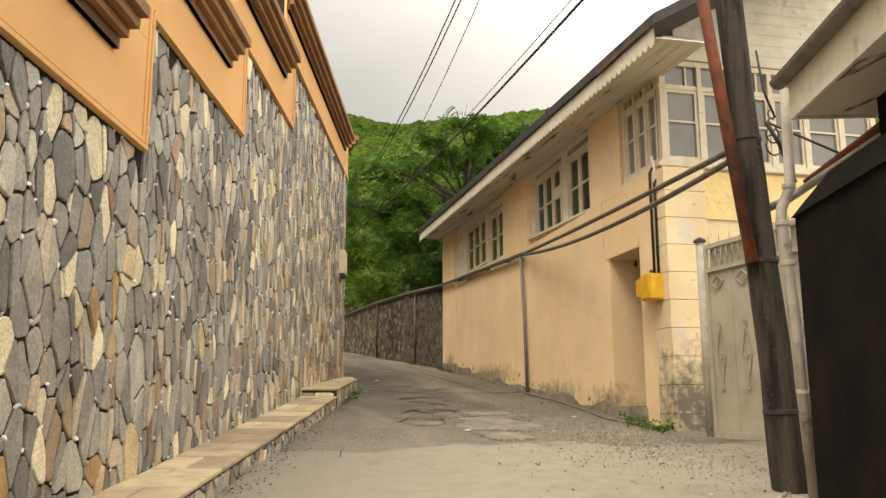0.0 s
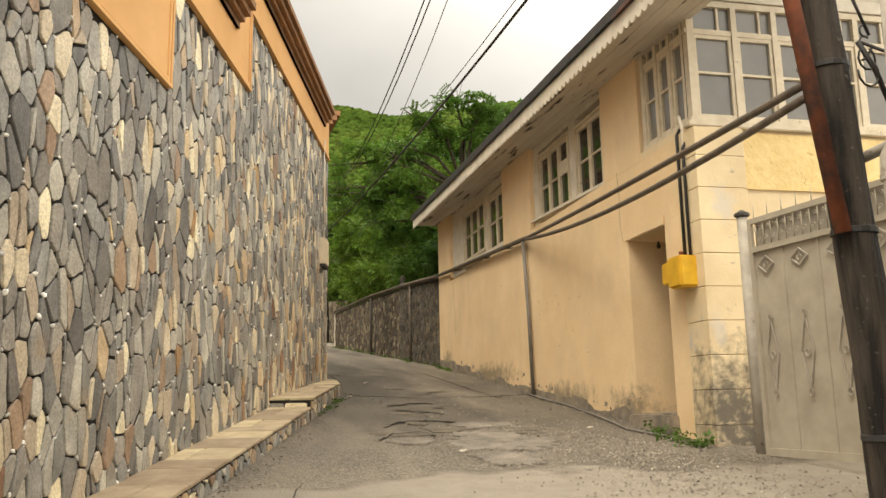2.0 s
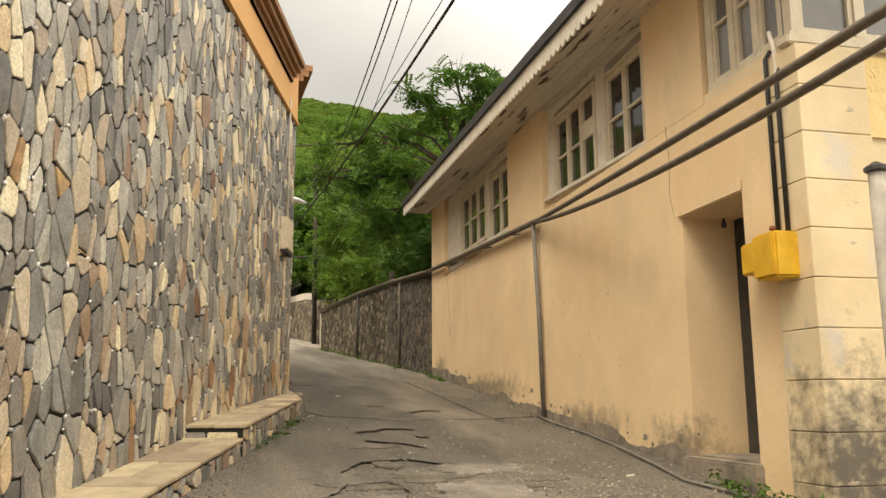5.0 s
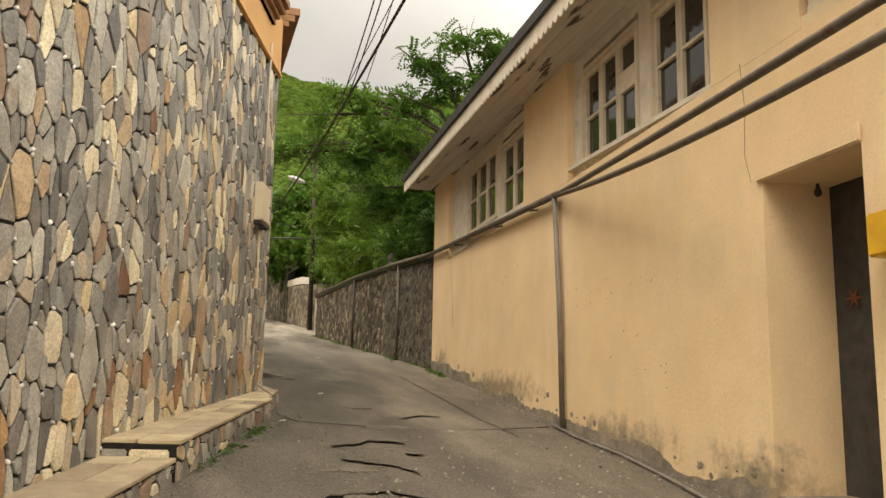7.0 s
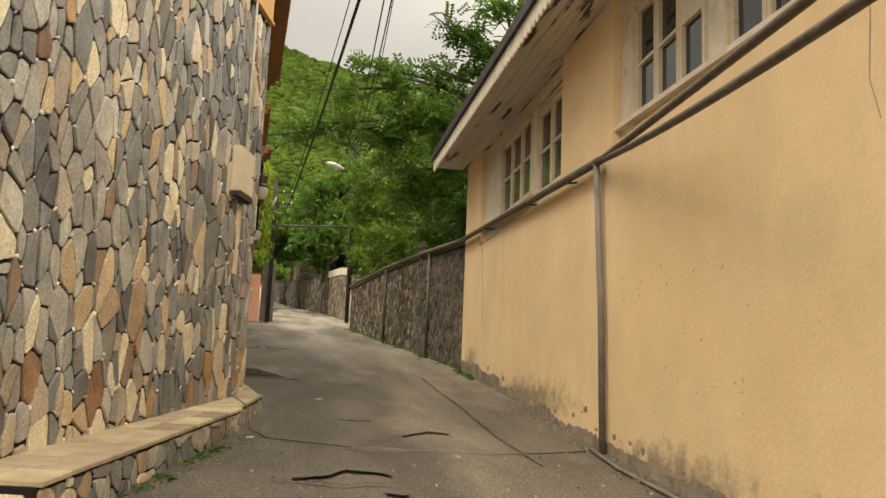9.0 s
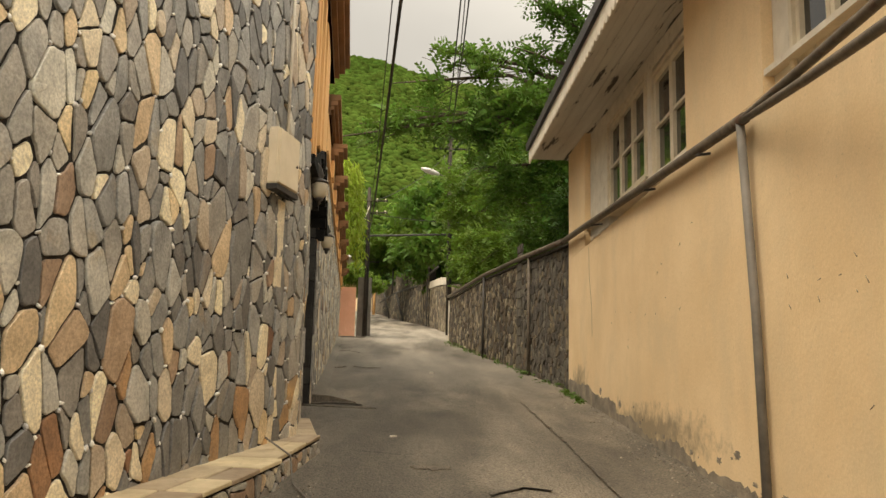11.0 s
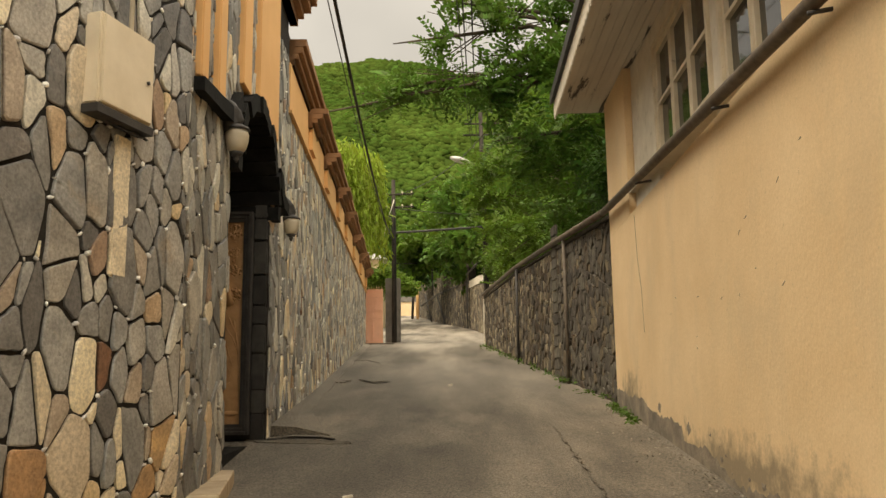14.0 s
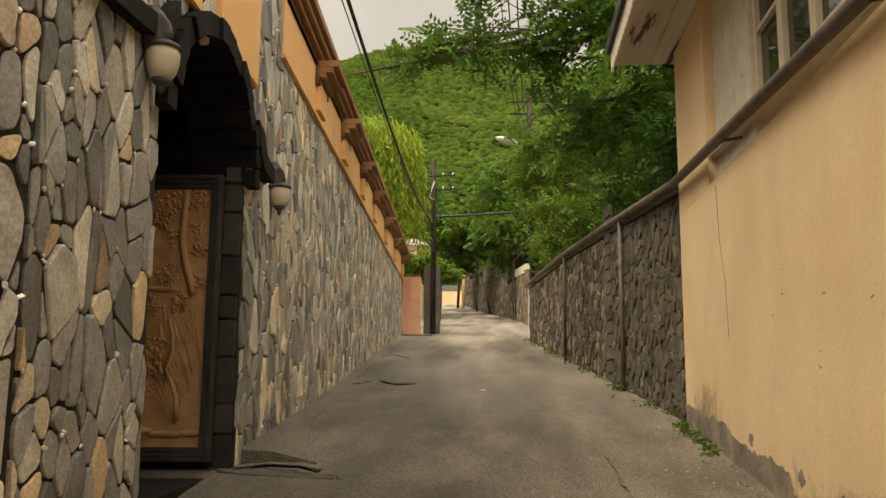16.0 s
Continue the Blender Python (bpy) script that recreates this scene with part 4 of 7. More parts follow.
for (cs, cz), poly in raw:
    poly = clip(clip(clip(poly, 1, 0, BL - 0.01), -1, 0, 0), 0, 1, BST if cs > BW.s_at(24.2) else 7.0)
    if len(poly) < 3 or max(p[1] for p in poly) < 0.1 * (19.5 + cs) - 0.2:
        continue
    m = 0.1 if cz > SPRING else -0.005
    inside = ARCH0 - m < cs < ARCH1 + m and (cz < SPRING or (abs(cs - AC) / (AR + m)) ** 2 + ((cz - SPRING) / (AR * 0.82 + m)) ** 2 < 1)
    if inside:
        continue
    if cz < SPRING:
        poly = clip(poly, 1, 0, ARCH0 - 0.005) if cs < AC else clip(poly, -1, 0, -ARCH1 - 0.005)
    outl.append(((cs, cz), poly))


def pick_b(cs, cz, area):
    r = rng.random()
    dark = cs < BW.s_at(24.5)
    if r < (0.05 if dark else 0.16):
        return 3
    if r < (0.1 if dark else 0.24):
        return 4
    if r < 0.27:
        return 5 if (not dark and r > 0.255) else 2
    return rng.choice([0, 1, 1, 1] if dark else [0, 0, 1, 2, 2, 2, 3])


lay_stones("stone", BW, outl, rng, pick_b, lambda s, z: s < 6.2 and z < 5.4, wall_b, M_STONE, M_STONE_J, label="grey and cream fieldstones set in dark mortar")
pv = []
for (cs, cz), poly in outl:
    if len(poly) > 2 and prng.rand() < 0.36:
        q = poly[prng.randint(len(poly))]
        if q[0] < ARCH0 - 0.15 or q[0] > ARCH1 + 0.15:
            pv.append(BW.p(q[0], 0.014, q[1]))
v, f = scatter(pebble, np.array(pv), prng, (0.8, 1.6), 1.0)
pebs = new("pebbles", arrays_mesh("pebbles", v, f, M_STONE_J[6]))
pebs.data.shade_smooth()
pebs.parent = wall_b
tagged(pebs, "small white pebbles pressed into the joints", kind="stuff")
# extra height over the gateway, with orange ribs between strips of stone
bm = bmesh.new()
prism(bm, BW, [(-0.05, BTOP), (BW.s_at(24.2), BTOP), (BW.s_at(24.2), 7.9), (-0.05, 7.9)], -0.45, 0.0)
part("portal_top", bm, M_MORTAR, wall_b)
for y0, wid, zb in ((19.63, 0.2, 5.0), (20.17, 0.23, 5.07), (21.1, 0.36, 5.5), (21.9, 1.2, 5.56)):
    s = BW.s_at(y0)
    boxed("rib", BW, (s, s + wid, 0.0, 0.07, zb, 7.5), M_ORANGE, wall_b, "orange painted render rib", bevel=0.01)
cornice(wall_b, BW, -0.1, BW.s_at(24.3), 7.5, 0.34, 0.42)
# orange band and cornice along the rest
boxed("render_band", BW, (BW.s_at(24.2), BL, 0.0, 0.035, BST, 6.95), M_ORANGE, wall_b, "smooth orange painted render")
bm = bmesh.new()
box(bm, BW, BW.s_at(24.2), BL, 0.036, 0.065, BST, BST + 0.04)
part("border_moulding", bm, M_ORANGE, wall_b)
cornice(wall_b, BW, BW.s_at(24.3), BL, 6.95, 0.22, 0.36)
for y0 in (26.2, 28.6, 31.2, 33.6, 36.6, 39.8, 43.2):
    s = BW.s_at(y0)
    boxed("pilaster", BW, (s, s + 0.5, 0.036, 0.1, BST + 0.1, 6.72), M_ORANGE, wall_b)
    cornice(wall_b, BW, s - 0.08, s + 0.62, 6.7, 0.33, 0.3)

# black voussoirs and jamb stones round the gateway
for k in range(16):
    a0, a1 = math.pi * (k + 0.06) / 16, math.pi * (k + 0.94) / 16
    pts = [(AC + (AR + o) * math.cos(a), SPRING + (AR * 0.82 + o) * math.sin(a)) for o, a in ((-0.02, a0), (0.14, a0), (0.14, a1), (-0.02, a1))]
    bm = bmesh.new()
    prism(bm, BW, pts, -0.44, 0.1 + 0.012 * (k % 3))
    part("voussoir", bm, M_BLACKST_SHADE, wall_b)
rng = random.Random(21)
z = 2.0
while z < SPRING + 0.3:
    e = z + rng.uniform(0.2, 0.42)
    bm = bmesh.new()
    box(bm, BW, ARCH1 - 0.035 - rng.uniform(0, 0.008), ARCH1 + 0.02, -0.155, -0.012, z + 0.006, e - 0.006)
    bmesh.ops.bevel(bm, geom=bm.edges[:], offset=0.012, segments=2, affect="EDGES")
    part("jamb_stone", bm, M_JAMB, wall_b)
    z = e
bm = bmesh.new()
prism(bm, BW, [(BW.s_at(y), z) for y, z in ((19.6, 4.98), (20.2, 5.05), (20.68, 5.12), (20.95, 5.36), (20.95, 5.2), (20.76, 4.99), (20.2, 4.93), (19.6, 4.88))], 0.0, 0.1)
part("hood_mould", bm, M_BLACKST_SHADE, wall_b, "black stone hood beside the arch")
bm = bmesh.new()
prism(bm, BW, [(BW.s_at(y), z) for y, z in ((22.95, 5.22), (23.16, 5.18), (23.3, 5.0), (23.62, 4.95), (23.62, 4.82), (23.25, 4.84), (23.08, 4.95))], 0.0, 0.13)
part("hood_mould", bm, M_BLACKST_SHADE, wall_b)
# passage behind the arch, its inner shade painted in as black stone; one carved leaf stands open against its far side
PD = 1.7
boxed("passage_back", BW, (ARCH0 - 0.3, ARCH1 + 0.3, -PD - 0.1, -PD, 1.6, 6.1), M_BLACKST_SHADE, wall_b, "near-black back of the passage, its shade painted in")
boxed("passage_side", BW, (ARCH0 - 0.15, ARCH0 - 0.02, -PD, -0.45, 1.6, 6.1), M_BLACKST_SHADE, wall_b)
boxed("passage_vault", BW, (ARCH0 - 0.3, ARCH1 + 0.3, -PD, -0.452, 5.75, 5.9), M_BLACKST_SHADE, wall_b)
boxed("passage_side", BW, (ARCH1 + 0.02, ARCH1 + 0.15, -PD, -0.45, 1.6, 6.1), M_BLACKST_SHADE, wall_b)
PW = Wall(*BW.p(ARCH1 - 0.02, -0.16, 0).xy, -BW.n.x, -BW.n.y, 1)
PW.n = -BW.u
rng = random.Random(77)
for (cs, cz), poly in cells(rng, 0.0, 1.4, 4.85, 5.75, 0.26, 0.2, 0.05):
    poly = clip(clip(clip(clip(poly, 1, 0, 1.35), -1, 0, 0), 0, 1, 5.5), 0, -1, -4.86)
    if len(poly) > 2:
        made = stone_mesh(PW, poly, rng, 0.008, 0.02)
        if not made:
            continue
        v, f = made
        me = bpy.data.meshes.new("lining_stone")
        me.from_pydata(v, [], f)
        me.materials.append(M_BLACKST_SHADE)
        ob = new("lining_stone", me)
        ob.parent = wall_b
GZ0, GZ1 = 2.36, 4.73
GWD = 1.3
gate = thing("carved_gate", "brown wooden gate carved with trees in a dark frame", "gate", at=PW.p(0.6, 0.1, GZ0))
for o, dp in ((0.0, 0.02), (0.036, 0.055), (0.072, 0.085)):
    t = 0.034
    a, b, c, d = o, GWD - o, GZ0 + o, GZ1 - o
    for nm, dims in (("frame_stile", (a, a + t, c, d)), ("frame_stile", (b - t, b, c, d)), ("frame_rail", (a + t, b - t, d - t, d)), ("frame_rail", (a + t, b - t, c, c + t))):
        boxed(nm, PW, (dims[0], dims[1], -0.01, 0.1 - dp * 0.7, dims[2], dims[3]), M_IRON, gate, "dark moulded frame", bevel=0.006)
CA, CB, CC, CD = 0.108, GWD - 0.108, GZ0 + 0.108, GZ1 - 0.108
leafd = boxed("gate_leaf", PW, (CA, CB, -0.01, 0.005, CC, CD), M_CARVE, gate)


def carved(name, pts, r, r1, seg=7):
    bm = bmesh.new()
    tube(bm, [PW.p(a, 0.008, b) for a, b in pts], r, seg, r1)
    part(name, bm, M_CARVE, leafd, "", True)


r3 = random.Random(4)
# the near tree, its arched second stem, and the same motif mirrored on the deeper half
for flip in (False, True):
    def at_(a):
        return 1.3 - a if flip else a
    carved("carved_trunk", [(at_(a), b) for a, b in ((0.31, 4.61), (0.33, 4.4), (0.34, 4.2), (0.31, 4.02), (0.26, 3.86), (0.22, 3.72))], 0.026, 0.034)
    carved("carved_trunk", [(at_(a), b) for a, b in ((0.41, 3.52), (0.375, 3.38), (0.37, 3.22), (0.42, 3.1), (0.36, 2.98), (0.32, 2.86), (0.31, 2.68))], 0.016, 0.024)
    for q in range(8):
        a0 = 0.5 - 0.045 * q + r3.uniform(-0.02, 0.02)
        z0_ = r3.uniform(3.45, 3.7)
        z1_ = r3.uniform(2.85, 3.2)
        carved("carved_fold", [(at_(a0), z0_), (at_(a0 - 0.03 - r3.uniform(0, 0.05)), (z0_ + z1_) / 2 + 0.05), (at_(max(CA + 0.02, a0 - r3.uniform(0.08, 0.2))), z1_)], r3.uniform(0.006, 0.012), 0.003, 5)
    for q in range(11):
        a1 = 0.66 - 0.045 * q
        h = 0.16 + 0.3 * math.sin(math.pi * (q + 1.5) / 13)
        carved("carved_frond", [(at_(0.33), 2.66), (at_(0.33 + (a1 - 0.33) * 0.5), 2.66 + h * 0.85), (at_(max(CA + 0.02, a1)), 2.66 + h * r3.uniform(0.65, 1.05))], 0.013, 0.003, 5)
    for a, b, ra, rb in ((0.62, 2.6, 0.12, 0.04), (0.4, 2.57, 0.16, 0.03), (0.2, 2.58, 0.09, 0.03), (0.47, 3.76, 0.13, 0.028)):
        bm = bmesh.new()
        bmesh.ops.create_icosphere(bm, subdivisions=2, radius=1.0)
        for q in bm.verts:
            k = 1 + 0.15 * noise.noise(q.co * 2 + Vector((a * 9, b, 0)))
            q.co = PW.p(at_(a) + q.co.x * ra * k, 0.006 + q.co.y * 0.024, b + q.co.z * rb * k)
        part("carved_mound", bm, M_CARVE, leafd, "", True)
lv = []
for cxx, czz, rr, cnt in ((0.2, 4.52, 0.08, 60), (0.42, 4.5, 0.1, 70), (0.52, 4.35, 0.08, 50), (0.2, 4.3, 0.05, 36), (0.42, 4.22, 0.06, 40), (0.2, 4.1, 0.05, 36), (0.17, 3.84, 0.05, 40), (0.56, 3.24, 0.1, 90), (0.48, 3.08, 0.08, 60), (0.6, 2.95, 0.06, 40), (0.45, 3.86, 0.09, 60), (0.33, 3.66, 0.08, 40), (0.58, 3.62, 0.07, 36)):
    for flip in (0, 1):
        for _ in range(cnt):
            a = min(CB - 0.03, max(CA + 0.02, r3.gauss(cxx, rr * 0.6)))
            lv.append(PW.p(1.3 - a if flip else a, 0.008, min(CD - 0.03, r3.gauss(czz, rr * 0.6))))
bump = (np.array([(1, 0, 0), (0, 1, 0), (-1, 0, 0), (0, -1, 0), (0, 0, 1), (0, 0, -1)]) * 0.019, peb[1])
v, f = scatter(bump, np.array(lv), np.random.RandomState(3), (0.5, 1.3), 1.0)
cl = new("carved_leaves", arrays_mesh("carved_leaves", v, f, M_CARVE))
cl.parent = leafd
boxed("threshold", BW, (ARCH0 + 0.02, ARCH1 - 0.05, -PD, -0.12, 1.6, 2.26), M_BLACKST_SHADE, wall_b, "black stone threshold")


bm = bmesh.new()
rows_ = []
for q in range(60):
    y = 23.2 + (43.4 - 23.2) * q / 59
    wd = 0.2 + 0.45 * max(0.0, 1 - (y - 23.2) / 2.2) + 0.1 * noise.noise((y * 0.9, 4, 1))
    hi_ = 0.05 + 0.07 * max(0.0, 1 - (y - 23.2) / 4.0)
    sl_ = BW.s_at(y)
    rows_.append([bm.verts.new(BW.p(sl_, d, ground_z(y) + z)) for d, z in ((0.0, -0.1), (0.0, hi_), (wd * 0.45, hi_ * 0.85), (wd, 0.02), (wd + 0.05, -0.06))])
for a, b in zip(rows_, rows_[1:]):
    for q in range(4):
        bm.faces.new((a[q], a[q + 1], b[q + 1], b[q]))
bm.faces.new(rows_[0])
part("concrete_fillet", bm, M_ASPHALT, wall_b, "worn concrete fillet along the wall foot")


def wall_lantern(at, w):
    """A bracket cast as a maned head, a cap, a frosted bowl and a finial; at is the bowl's centre on the wall."""
    p = Vector(at)
    t = thing("wall_lantern", "black iron wall lantern with a frosted cream bowl", "lamp", "lanterns beside the arched gate", at=p)
    c = p + w.n * 0.11
    head = p + w.n * 0.04 + Vector((0, 0, 0.21))
    bm = bmesh.new()
    bmesh.ops.create_icosphere(bm, subdivisions=4, radius=1.0)
    for q in bm.verts:
        a, d, z = q.co
        mane = 0.16 * abs(math.sin(5 * math.atan2(z, a))) * max(0.0, 1 - abs(d - 0.1) * 1.6)
        muzzle = 0.55 * max(0.0, d - 0.45) * max(0.0, 1 - 2.2 * math.hypot(a, z + 0.2))
        brow = 0.1 * max(0.0, d) * math.exp(-((z - 0.35) / 0.16) ** 2)
        chin = 0.5 * max(0.0, -z - 0.35)
        k = 1 + mane + muzzle + brow + chin + 0.12 * noise.noise(q.co * 3.1)
        q.co = head + w.u * (a * 0.105 * k) + w.n * (d * 0.1 * k) + Vector((0, 0, z * 0.125 * k))
    part("bracket", bm, M_IRON, t, "cast iron bracket shaped as a maned head", True)
    bar("arm", [head + w.n * 0.09, c + Vector((0, 0, 0.2)), c + Vector((0, 0, 0.13))], 0.018, M_IRON, t)
    bm = bmesh.new()
    lathe(bm, c, [(0.02, 0.155), (0.05, 0.14), (0.1, 0.11), (0.108, 0.1), (0.108, 0.088), (0.08, 0.086)], 18)
    part("cap", bm, M_IRON, t, "", True)
    bm = bmesh.new()
    lathe(bm, c, [(0.092, 0.086), (0.099, 0.05), (0.096, 0.0), (0.08, -0.055), (0.056, -0.095)], 18)
    part("bowl", bm, M_LAMPGLASS, t, "frosted cream glass bowl", True)
    bm = bmesh.new()
    lathe(bm, c, [(0.06, -0.094), (0.045, -0.12), (0.02, -0.132), (0.026, -0.148), (0.006, -0.18)], 12)
    part("finial", bm, M_IRON, t, "", True)
    return t


wall_lantern(BW.p(BW.s_at(20.66), 0.0, 4.83), BW)
wall_lantern(BW.p(BW.s_at(23.95), 0.0, 4.76), BW)

# steel cabinet on the wall, with its white conduit
sb = AW.s_at(18.61)
cab = thing("meter_cabinet", "cream steel meter cabinet with rust stains on the stone wall", "cabinet", at=AW.p(sb, 0.1, 4.35))
boxed("body", AW, (sb - 0.24, sb + 0.24, 0.0, 0.115, 4.35, 4.88), M_BOX, cab, bevel=0.012)
boxed("door", AW, (sb - 0.225, sb + 0.225, 0.115, 0.13, 4.365, 4.865), M_BOX, cab, bevel=0.004)
boxed("base_plate", AW, (sb - 0.25, sb + 0.25, 0.02, 0.125, 4.3, 4.348), M_IRON, cab, "rusty black underside")
bar("lock", [AW.p(sb + 0.17, 0.13, 4.6), AW.p(sb + 0.17, 0.14, 4.6)], 0.012, M_IRON, cab)
bar("conduit", [AW.p(sb + 0.1, 0.05, 4.87), AW.p(sb + 0.09, 0.05, 7.0)], 0.015, M_WHITE, cab, "white plastic conduit")
bm = bmesh.new()
for q in range(4):
    tube(bm, [AW.p(sb - 0.1 + 0.09 * q, 0.06, 4.31), AW.p(sb - 0.02 + 0.08 * q, 0.1, 4.27), AW.p(sb + 0.1 + 0.05 * q, 0.09, 4.28), AW.p(sb + 0.22, 0.05, 4.31)], 0.006, 5)
part("wires", bm, M_CABLE, cab, "black wires hanging below the cabinet", True)
boxed("white_strip", AW, (sb + 0.05, sb + 0.19, 0.0, 0.03, 3.45, 4.27), M_STONE[3], wall_a, bevel=0.01)

# ---- yellow house ----
house = thing("house", "two-storey yellow plastered house with white wooden eaves and windows", "house", at=(6.4, 12, 1.2))
HS0, HS1 = -0.16, HW.s_at(25.62)
D0, D1 = HW.s_at(11.58), HW.s_at(12.7)
DZ0, DZ1 = 1.42, 3.82
TH = 0.6


def eave_z(y):
    return 6.3 + 0.033 * (y - 10.6)


def sy(y):
    return HW.s_at(y)


# lower storey
bm = bmesh.new()
prism(bm, HW, [(HS0, 0.4), (D0, 0.4), (D0, DZ1), (D1, DZ1), (D1, 0.4), (HS1, 0.4), (HS1, 4.86), (HS0, 4.86)], -TH, 0.0)
part("wall", bm, M_PLASTER, house, "yellow plaster, stained and cracked")
boxed("door_sill", HW, (D0, D1, -TH, -0.02, 0.4, DZ0), M_BASECON, house)
boxed("door_lintel", HW, (D0 - 0.02, D1 + 0.06, 0.001, 0.03, DZ1 + 0.002, DZ1 + 0.15), M_PLASTER, house, bevel=0.015)
boxed("doorstep", HW, (D0 - 0.05, D1 + 0.05, -0.5, 0.12, 1.0, 1.4), M_BASECON, house, "worn concrete step", bevel=0.02)
bm = bmesh.new()
box(bm, HW, D0 - 0.2, D1 + 0.2, -TH - 0.1, -TH - 0.004, DZ0 - 0.1, DZ1 + 0.1)
dr = part("door", bm, M_IRON, house, "dark grey metal door set deep in the wall")
for k in range(3):
    for q in range(6):
        a = q * math.pi / 3
        c = HW.p(D0 + 0.9 - 0.25 * k, -TH + 0.004, 2.9 + 0.25 * (k % 2))
        bar("petal", [c, c + HW.u * (0.09 * math.cos(a)) + Vector((0, 0, 0.09 * math.sin(a)))], 0.016, M_REDPIPE, dr, seg=5, r1=0.004)
bm = bmesh.new()
lathe(bm, HW.p(D1 - 0.1, -0.42, DZ1 - 0.18), [(0.01, 0.07), (0.026, 0.08), (0.03, 0.11), (0.018, 0.135), (0.01, 0.175)], 10)
part("porch_lamp", bm, M_IRON, house, "small dark lamp in the doorway", True)

# upper storey: piers, panels above and below the window groups
# groups: (start y, end y, sill z, head z, [(y0, y1, lights)])
GROUPS = [(13.42, 17.0, 4.88, 6.14, [(13.6, 14.66, 2, 4.88), (15.08, 16.6, 3, 4.93)]), (18.88, 24.1, 4.95, 6.2, [(19.0, 20.3, 2, 5.0), (20.68, 22.68, 3, 5.14)])]
for a, b in ((12.14, 13.42), (17.0, 18.88), (24.1, 25.62)):
    boxed("pier", HW, (sy(a), sy(b) if b < 25.6 else HS1, -TH, 0.0, 4.864, eave_z((a + b) / 2) + 0.1), M_PLASTER, house, "yellow plaster pier between the windows")


def window_group(ya, yb, z0, z1, wins):
    """Windows set in a shallow recess with painted boards round them."""
    g = boxed("window", HW, (sy(ya), sy(yb), -0.3, -0.24, z0 - 0.04, eave_z(yb) + 0.1), M_WHITE, house, "cream painted timber windows in a recess")
    boxed("surround", HW, (sy(ya), sy(yb), -0.24, -0.1, z1 + 0.2, eave_z(yb) + 0.1), M_WHITE, g)
    cuts = [ya] + [v for w in sorted(wins) for v in (w[0] - 0.05, w[1] + 0.05)] + [yb]
    for a, b in zip(cuts[::2], cuts[1::2]):
        if b - a > 0.02:
            boxed("surround", HW, (sy(a), sy(b), -0.24, -0.09, z0, z1 + 0.198), M_WHITE, g, bevel=0.008)
    boxed("sill", HW, (sy(ya), sy(yb), -0.24, -0.01, z0 - 0.02, z0 + 0.03), M_WHITE, g, dz=0.04 * (yb - ya))
    head = z1 - z0
    for y0, y1, lights, z0 in wins:
        z1 = z0 + head
        bm = bmesh.new()
        box(bm, HW, sy(y0 - 0.05), sy(y0), -0.2, -0.06, z0, z1 + 0.05)
        box(bm, HW, sy(y1), sy(y1 + 0.05), -0.2, -0.06, z0, z1 + 0.05)
        box(bm, HW, sy(y0), sy(y1), -0.2, -0.06, z1, z1 + 0.05)
        part("window_frame", bm, M_FRAME, g)
        for k in range(lights):
            a, b = y0 + (y1 - y0) * k / lights, y0 + (y1 - y0) * (k + 1) / lights
            zm = z0 + (z1 - z0) * 0.5
            bm = bmesh.new()
            box(bm, HW, sy(a + 0.004), sy(a + 0.06), -0.17, -0.09, z0 + 0.004, z1 - 0.004)
            box(bm, HW, sy(b - 0.06), sy(b - 0.004), -0.17, -0.09, z0 + 0.004, z1 - 0.004)
            for zz, h in ((z0 + 0.004, 0.07), (zm - 0.015, 0.035), (z1 - 0.074, 0.07)):
                box(bm, HW, sy(a + 0.06), sy(b - 0.06), -0.17, -0.09, zz, zz + h)
            if lights == 3 and k == 0 and y0 < 18:
                box(bm, HW, sy(a + 0.06), sy(b - 0.06), -0.17, -0.095, zm + 0.02, zm + 0.24)
            part("casement", bm, M_FRAME, g)
            for zz, zt in ((z0 + 0.074, zm - 0.015), (zm + 0.02, z1 - 0.074)):
                boxed("pane", HW, (sy(a + 0.06), sy(b - 0.06), -0.135, -0.13, zz, zt), M_GLASS, g)


for g in GROUPS:
    window_group(*g)

# glazed veranda at the corner: street side
VZ0, VZ1, VZM, VZT = 5.0, 6.5, 5.6, 6.12


